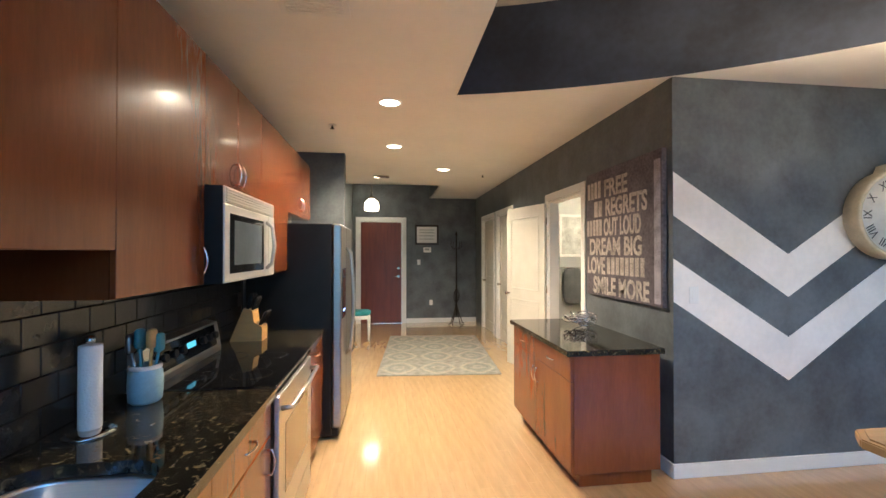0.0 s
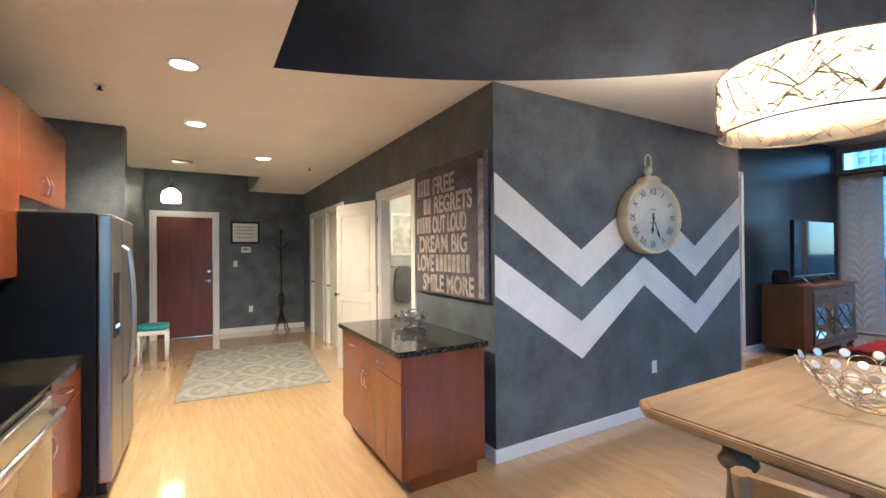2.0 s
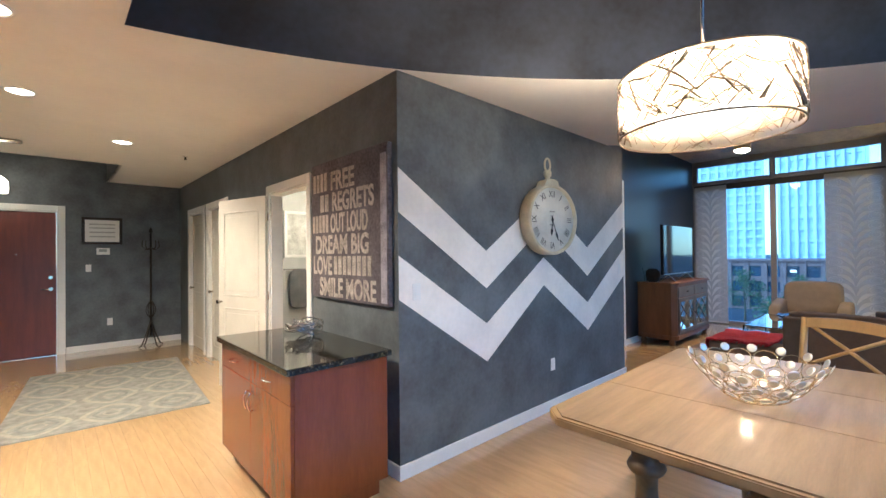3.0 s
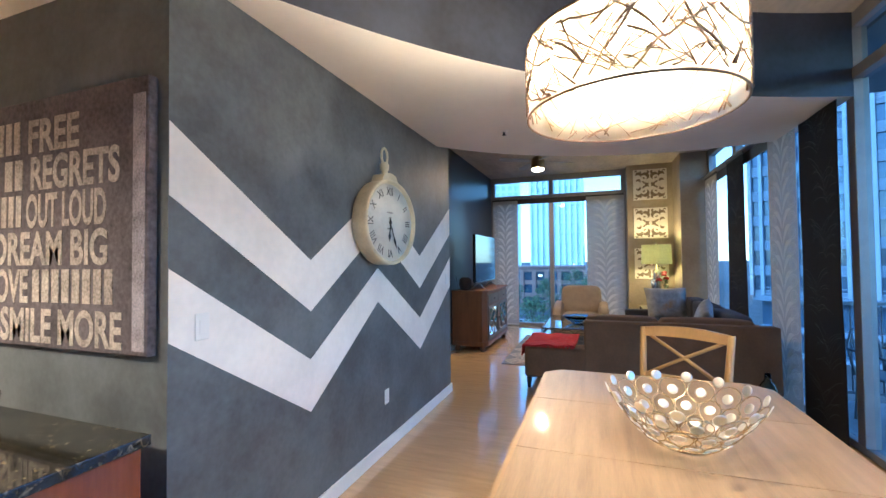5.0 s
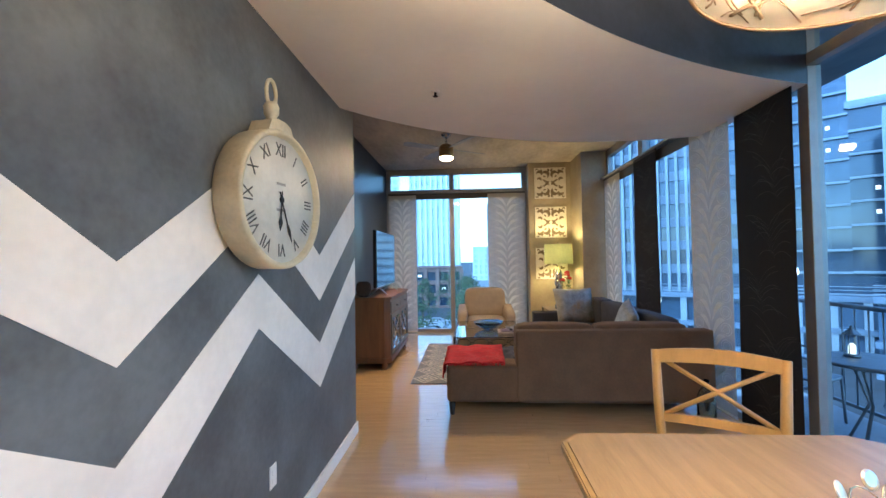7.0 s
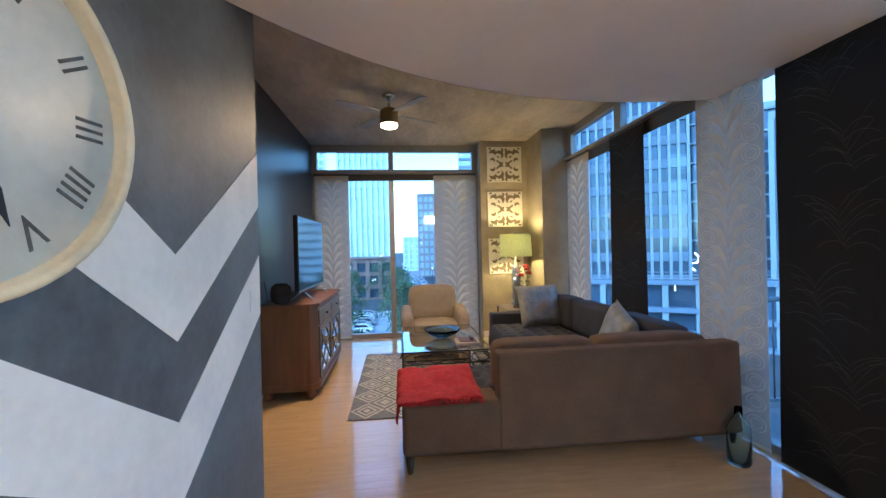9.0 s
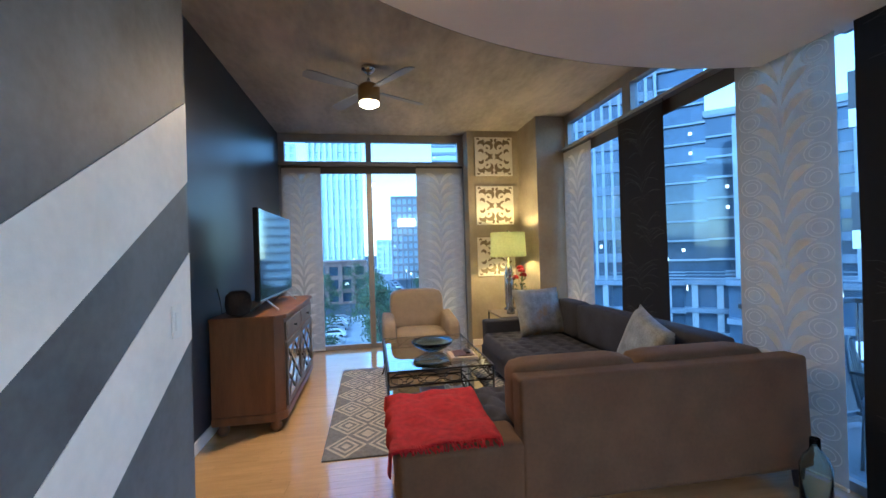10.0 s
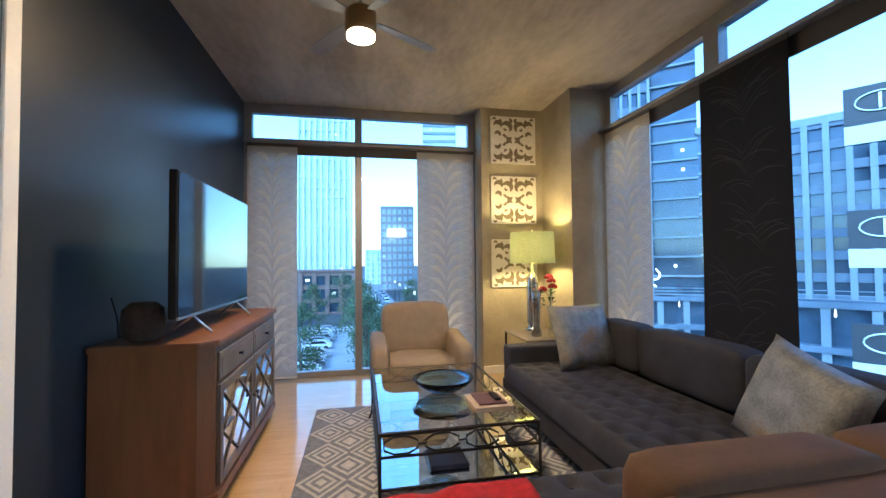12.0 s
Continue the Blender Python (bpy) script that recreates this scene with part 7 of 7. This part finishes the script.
# ---- city ----
GZ = -12.0
structure("ground", boxm(-600, 1500, -1000, 1000, GZ - 0.5, GZ), ASPHALT, "grey asphalt city ground", "ground")
structure("pavement", boxm(42, 46, -30, 60, GZ, GZ + 0.15), PAVE, "pale concrete pavement", "pavement")
structure("car_park", boxm(50, 96, 3, 40, GZ, GZ + 0.02), mat("worn_car_park", (0.30, 0.31, 0.32), 0.9, vary=0.15, scale=0.2), "pale worn car park", "car park")
structure("road", boxm(46, 400, -9, 0, GZ, GZ + 0.02), mat("pale_road", (0.22, 0.23, 0.25), 0.8, vary=0.12, scale=0.2), "wide grey street running away", "road")
structure("verge", boxm(47, 130, 0.3, 2.8, GZ, GZ + 0.1), GRASS, "strip of grass beside the street", "grass")


def facade(name, at, turn, w, d, z0, z1, floors, bays, style, label, wall=TOWER_W, glassy=TOWER_G):
    """A building whose front looks along its own -y axis."""
    ob = thing(name, (0, 0, 0), label, "building")
    part("core", boxm(-w / 2, w / 2, 0, d, z0, z1), glassy, ob)
    part("roof", boxm(-w / 2 - 0.3, w / 2 + 0.3, -0.5, d, z1, z1 + 0.9), wall, ob)
    if style in ("fins", "grid"):
        for k in range(bays + 1):
            x = -w / 2 + w * k / bays
            part("fin", boxm(x - w / bays * 0.16, x + w / bays * 0.16, -0.8, 0.02, z0, z1), wall, ob)
    if style in ("bands", "grid", "fins", "thin"):
        fh = (z1 - z0) / floors
        for k in range(floors + 1):
            z = z0 + fh * k
            t = fh * {"fins": 0.20, "thin": 0.05}.get(style, 0.16)
            part("spandrel", boxm(-w / 2, w / 2, -0.35 if style == "fins" else -0.5, 0.02, z - t, z + t), wall if style != "fins" else (TOWER_B if wall is TOWER_W else glassy), ob)
    rs = random.Random(len(name) + int(w * 10))
    fh = (z1 - z0) / floors
    for k in range(max(3, floors // 6)):
        i, j = rs.randint(0, bays - 1), rs.randint(0, floors - 1)
        x, z = -w / 2 + w * (i + 0.5) / bays, z0 + fh * (j + 0.5)
        half = 0.22 if style == "thin" else w / bays * 0.16
        part("lit_window", boxm(x - half, x + half, -0.06, 0.0, z - fh * 0.06, z + fh * 0.10), WIN_LIT, ob)
    ob.matrix_world = Matrix.Translation(at) @ Matrix.Rotation(radians(turn), 4, "Z")
    return ob


def podium(at, turn, w, d, z0, z1, cols, label):
    ob = thing("podium_building", (0, 0, 0), label, "building")
    part("core", boxm(-w / 2, w / 2, 0.6, d, z0, z1), TOWER_G, ob)
    for z in (z0 + 0.2, z0 + 3.6, z1):
        part("deck", boxm(-w / 2, w / 2, -0.6, d, z - 0.35, z + 0.35), TOWER_B, ob)
    for k in range(cols):
        x = -w / 2 + w * (k + 0.5) / cols
        part("column", boxm(x - 0.4, x + 0.4, -0.4, 0.4, z0, z1), TOWER_W, ob)
    for k in range(3):
        part("rail", boxm(-w / 2, w / 2, -0.62, -0.56, z1 + 0.6 + k * 0.45, z1 + 0.68 + k * 0.45), TOWER_W, ob)
    for k in range(2):
        x = -w / 2 + w * (k + 0.6) / 2
        part("lamp", lathe(bmesh.new(), x, -0.2, [(0.05, z1 - 1.3), (0.13, z1 - 1.15), (0.12, z1 - 1.0), (0.05, z1 - 0.35)], 10), WIN_LIT, ob)
    ob.matrix_world = Matrix.Translation(at) @ Matrix.Rotation(radians(turn), 4, "Z")


# across the side street
facade("fin_office_tower", (66.9, -30.3, 0), -120, 24, 14, -4, 52, 16, 19, "fins", "pale office tower with close upright fins")
facade("glass_tower", (60.6, -44.6, 0), -130, 6.5, 12, -4, 66, 24, 5, "thin", "dark glass tower with thin pale floor bands")
facade("glass_wing", (56.9, -49.0, 0), -130, 5.0, 12, -4, 20, 8, 3, "thin", "dark glass wing with thin pale floor bands")
facade("fin_office_block", (36.3, -53.0, 0), -147, 33, 14, -3.2, 16.5, 8, 18, "fins", "blue-grey office block with upright fins and a flat roof")
podium((65.0, -31.6, 0), -120, 26, 14, GZ, -4.3, 6, "low podium with columns and a railed terrace")
podium((57.6, -45.8, 0), -130, 12.5, 12, GZ, -4.3, 4, "low podium with columns and a railed terrace")
podium((35.1, -51.2, 0), -147, 35, 14, GZ, -3.6, 9, "open podium with pale columns under the office block")
for k, z in enumerate((12.6, 2.2, -7.3)):
    sg = thing("hanging_sign", (0, 0, 0), "dark shop sign with a pale curved emblem", "sign", "hanging signs")
    part("board", boxm(-2.2, 2.2, -0.2, 0.2, 0, 3.2), SIGN_D, sg)
    part("light_panel", boxm(-2.2, 2.2, -0.22, 0.18, -1.6, -0.05), mat("pale_sign_panel", (0.6, 0.62, 0.64), 0.6) if k == 0 else bpy.data.materials["pale_sign_panel"], sg)
    pts = [(1.5 * math.cos(a), -0.3, 1.75 + 0.8 * math.sin(a)) for a in [2 * math.pi * q / 20 for q in range(20)]]
    part("emblem", tube(bmesh.new(), pts, 0.07, 5, True), SIGN_E, sg)
    part("emblem_bar", boxm(-0.10, 0.10, -0.36, -0.24, 1.1, 2.4), SIGN_E, sg)
    sg.matrix_world = Matrix.Translation((31.6, -39.8, z)) @ Matrix.Rotation(radians(-147), 4, "Z")
mast = solid("sign_mast", boxm(1.2, 1.7, 0.2, 0.7, GZ, 17.0), TOWER_B, "tall blue-grey mast that carries the hanging signs", "mast")
mast.matrix_world = Matrix.Translation((31.6, -39.8, 0)) @ Matrix.Rotation(radians(-147), 4, "Z")
ns = thing("neon_sign", (0, 0, 0), "white glowing curved neon sign on the podium", "sign")
part("tube", tube(bmesh.new(), [(0.55 * math.sin(t * 0.9), 0, 1.3 - t * 0.52) if t < 3 else (-0.55 * math.sin((t - 2.5) * 1.2), 0, 1.3 - t * 0.52) for t in [k * 0.4 for k in range(14)]], 0.10, 6), SIGN_W, ns)
ns.matrix_world = Matrix.Translation((61.5, -41.9, -1.3)) @ Matrix.Rotation(radians(-130), 4, "Z")

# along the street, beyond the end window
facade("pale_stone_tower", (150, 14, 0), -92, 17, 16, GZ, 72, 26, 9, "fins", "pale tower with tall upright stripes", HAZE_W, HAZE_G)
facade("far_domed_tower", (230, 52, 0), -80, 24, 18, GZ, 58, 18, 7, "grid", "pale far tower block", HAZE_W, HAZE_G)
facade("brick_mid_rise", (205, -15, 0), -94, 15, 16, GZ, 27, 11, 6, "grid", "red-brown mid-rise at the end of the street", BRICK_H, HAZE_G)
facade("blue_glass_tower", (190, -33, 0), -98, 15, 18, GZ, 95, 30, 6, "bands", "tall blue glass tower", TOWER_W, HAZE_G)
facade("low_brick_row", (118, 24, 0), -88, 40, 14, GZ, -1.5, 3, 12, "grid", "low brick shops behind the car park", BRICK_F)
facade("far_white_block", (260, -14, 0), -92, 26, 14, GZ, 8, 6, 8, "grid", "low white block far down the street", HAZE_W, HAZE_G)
rs = random.Random(21)
sgn = thing("lit_street_sign", (0, 0, 0), "bright lit sign board on the brick building", "sign")
part("board", boxm(-4, 4, -0.3, 1.6, 0, 3.4), SIGN_W, sgn)
sgn.matrix_world = Matrix.Translation((203.6, -14.5, 13.5)) @ Matrix.Rotation(radians(-94), 4, "Z")


def car(paint, label):
    ob = thing("car", (0, 0, 0), label, "car", "parked cars")
    b = bmesh.new()
    prism(b, [(-2.2, 0.35), (2.2, 0.35), (2.25, 0.7), (1.3, 0.88), (0.7, 1.38), (-1.1, 1.42), (-1.9, 0.95), (-2.25, 0.85)], "y", -0.85, 0.85)
    bmesh.ops.bevel(b, geom=[e for e in b.edges], offset=0.08, segments=2, affect="EDGES")
    part("body", b, paint, ob)
    for s in (-1, 1):
        part("side_glass", prism(bmesh.new(), [(1.1, 0.92), (0.65, 1.32), (-1.05, 1.35), (-1.6, 0.95)], "y", s * 0.845, s * 0.862), CAR_GLASS, ob)
        for x in (-1.4, 1.4):
            w = part("wheel", tube(bmesh.new(), [(x, s * 0.68, 0.32), (x, s * 0.88, 0.32)], 0.32, 14), RUBBER, ob)
    part("windscreen", prism(bmesh.new(), [(1.36, 0.92), (0.78, 1.36), (0.74, 1.34), (1.30, 0.90)], "y", -0.7, 0.7), CAR_GLASS, ob)
    return ob


protos = [car(CAR_W, "white parked saloon car"), car(CAR_D, "dark parked saloon car"), car(CAR_S, "silver parked saloon car")]
k = 0
spots = [(58 + 3.0 * i, y, 90) for y in (9, 16, 24) for i in range(11)] + [(60 + 11 * i, -2.6, 0) for i in range(12)] + [(66 + 13 * i, -6.4, 180) for i in range(10)]
for x, y, t in spots:
    if rs.random() < 0.15:
        continue
    m = Matrix.Translation((x, y + rs.uniform(-0.3, 0.3), GZ + 0.02)) @ Matrix.Rotation(radians(t + rs.uniform(-3, 3)), 4, "Z")
    if k < 3:
        protos[k].matrix_world = m
    else:
        copy_thing(protos[rs.choice((0, 0, 1, 2))], m)
    k += 1


def tree(x, y, h, seed):
    """Tapered trunk, limbs and a loose crown of small leaves."""
    rs = random.Random(seed)
    ob = thing("tree", (x, y, GZ), "leafy green street tree", "tree", "street trees")
    part("trunk", tube(bmesh.new(), [(x, y, GZ), (x + 0.1, y, GZ + h * 0.3), (x, y + 0.1, GZ + h * 0.7)], [0.22, 0.16, 0.05], 8), BARK, ob)
    verts, faces = [], []
    for c in range(26):
        a, e = rs.uniform(0, 6.3), rs.uniform(0.0, 1.0)
        z = GZ + h * (0.22 + 0.76 * e)
        rr = h * 0.33 * (1 - (2 * e - 0.75) ** 2 * 0.5) * rs.uniform(0.35, 1)
        cc = Vector((x + rr * math.cos(a), y + rr * math.sin(a), z))
        if c % 3 == 0:
            part("limb", tube(bmesh.new(), [(x, y, GZ + h * 0.25 + 0.3 * (z - GZ - h * 0.25)), cc], [0.06, 0.02], 5), BARK, ob)
        for q in range(80):
            p = cc + Vector((rs.gauss(0, 1), rs.gauss(0, 1), rs.gauss(0, 0.8))) * h * 0.060
            u = Vector((rs.gauss(0, 1), rs.gauss(0, 1), rs.gauss(0, 1))).normalized() * 0.16
            v = u.orthogonal().normalized() * 0.10
            n0 = len(verts)
            verts += [p - u, p + v, p + u, p - v]
            faces.append((n0, n0 + 1, n0 + 2, n0 + 3))
    shape("crown", verts, faces, TREE_L, ob)


for x, y, h in ((52, 8.5, 8.5), (55, 1.6, 9.5), (64, 1.4, 9), (74, 1.7, 10), (86, 2.2, 10), (92, 12, 9), (96, 20, 10), (97, 27, 9), (51, 17, 8), (102, 6, 11), (110, -10.5, 9), (90, -11, 9), (70, -11.5, 9)):
    tree(x, y, h, int(x * 7 + y))
for i in range(6):
    x = 62 + i * 18
    lp = thing("street_lamp", (x, -9.6, GZ), "dark street lamp post", "street lamp", "street lamps")
    part("post", tube(bmesh.new(), [(x, -9.6, GZ), (x, -9.6, GZ + 6)], 0.09, 8), IRON, lp)
    part("lantern", lathe(bmesh.new(), x, -9.6, [(0.1, GZ + 6), (0.28, GZ + 6.2), (0.2, GZ + 6.7), (0.03, GZ + 6.9)], 10), WIN_LIT, lp)
# ---- floor planks ----
PW, PL = 0.083, 0.92
plank = None
far_v, far_f = [], []
count = 0
rs = random.Random(5)
ix = 0
x = -0.97
while x < 10.54:
    w = min(PW, 10.55 - x)
    off = rs.random() * PL
    y = YW - off
    ytop = 9.5 if x < 2.11 else TVW
    while y < ytop:
        y0, y1 = max(y, YW), min(y + PL, ytop)
        full = y0 == y and y1 == y + PL and w == PW
        near = (0.0 < x < 2.0 and 1.5 < y < 6.5) or (4.6 < x < 7.4 and 0.9 < y < 3.0)
        if full and near and count < 300:
            if plank is None:
                ob = part("plank", boxm(0.0003, PW - 0.0003, 0.0004, PL - 0.0004, -0.012, 0, bevel=0.0005), MAPLE, floor)
                plank = ob.data
            else:
                ob = new("plank", plank)
                ob.parent = floor
                ob.matrix_parent_inverse = floor.matrix_world.inverted()
            ob.matrix_basis = Matrix.Translation((x, y, 0))
            count += 1
        elif y1 - y0 > 0.01:
            a, b_, c, d = x + 0.0003, x + w - 0.0003, y0 + 0.0004, y1 - 0.0004
            n0 = len(far_v)
            far_v += [(a, c, -0.012), (b_, c, -0.012), (b_, d, -0.012), (a, d, -0.012), (a, c, 0), (b_, c, 0), (b_, d, 0), (a, d, 0)]
            far_f += [tuple(n0 + i for i in f) for f in ((4, 5, 6, 7), (0, 1, 5, 4), (1, 2, 6, 5), (2, 3, 7, 6), (3, 0, 4, 7))]
        y += PL
    x += PW
tagged(shape("planks", far_v, far_f, MAPLE_J, floor), kind="stuff")
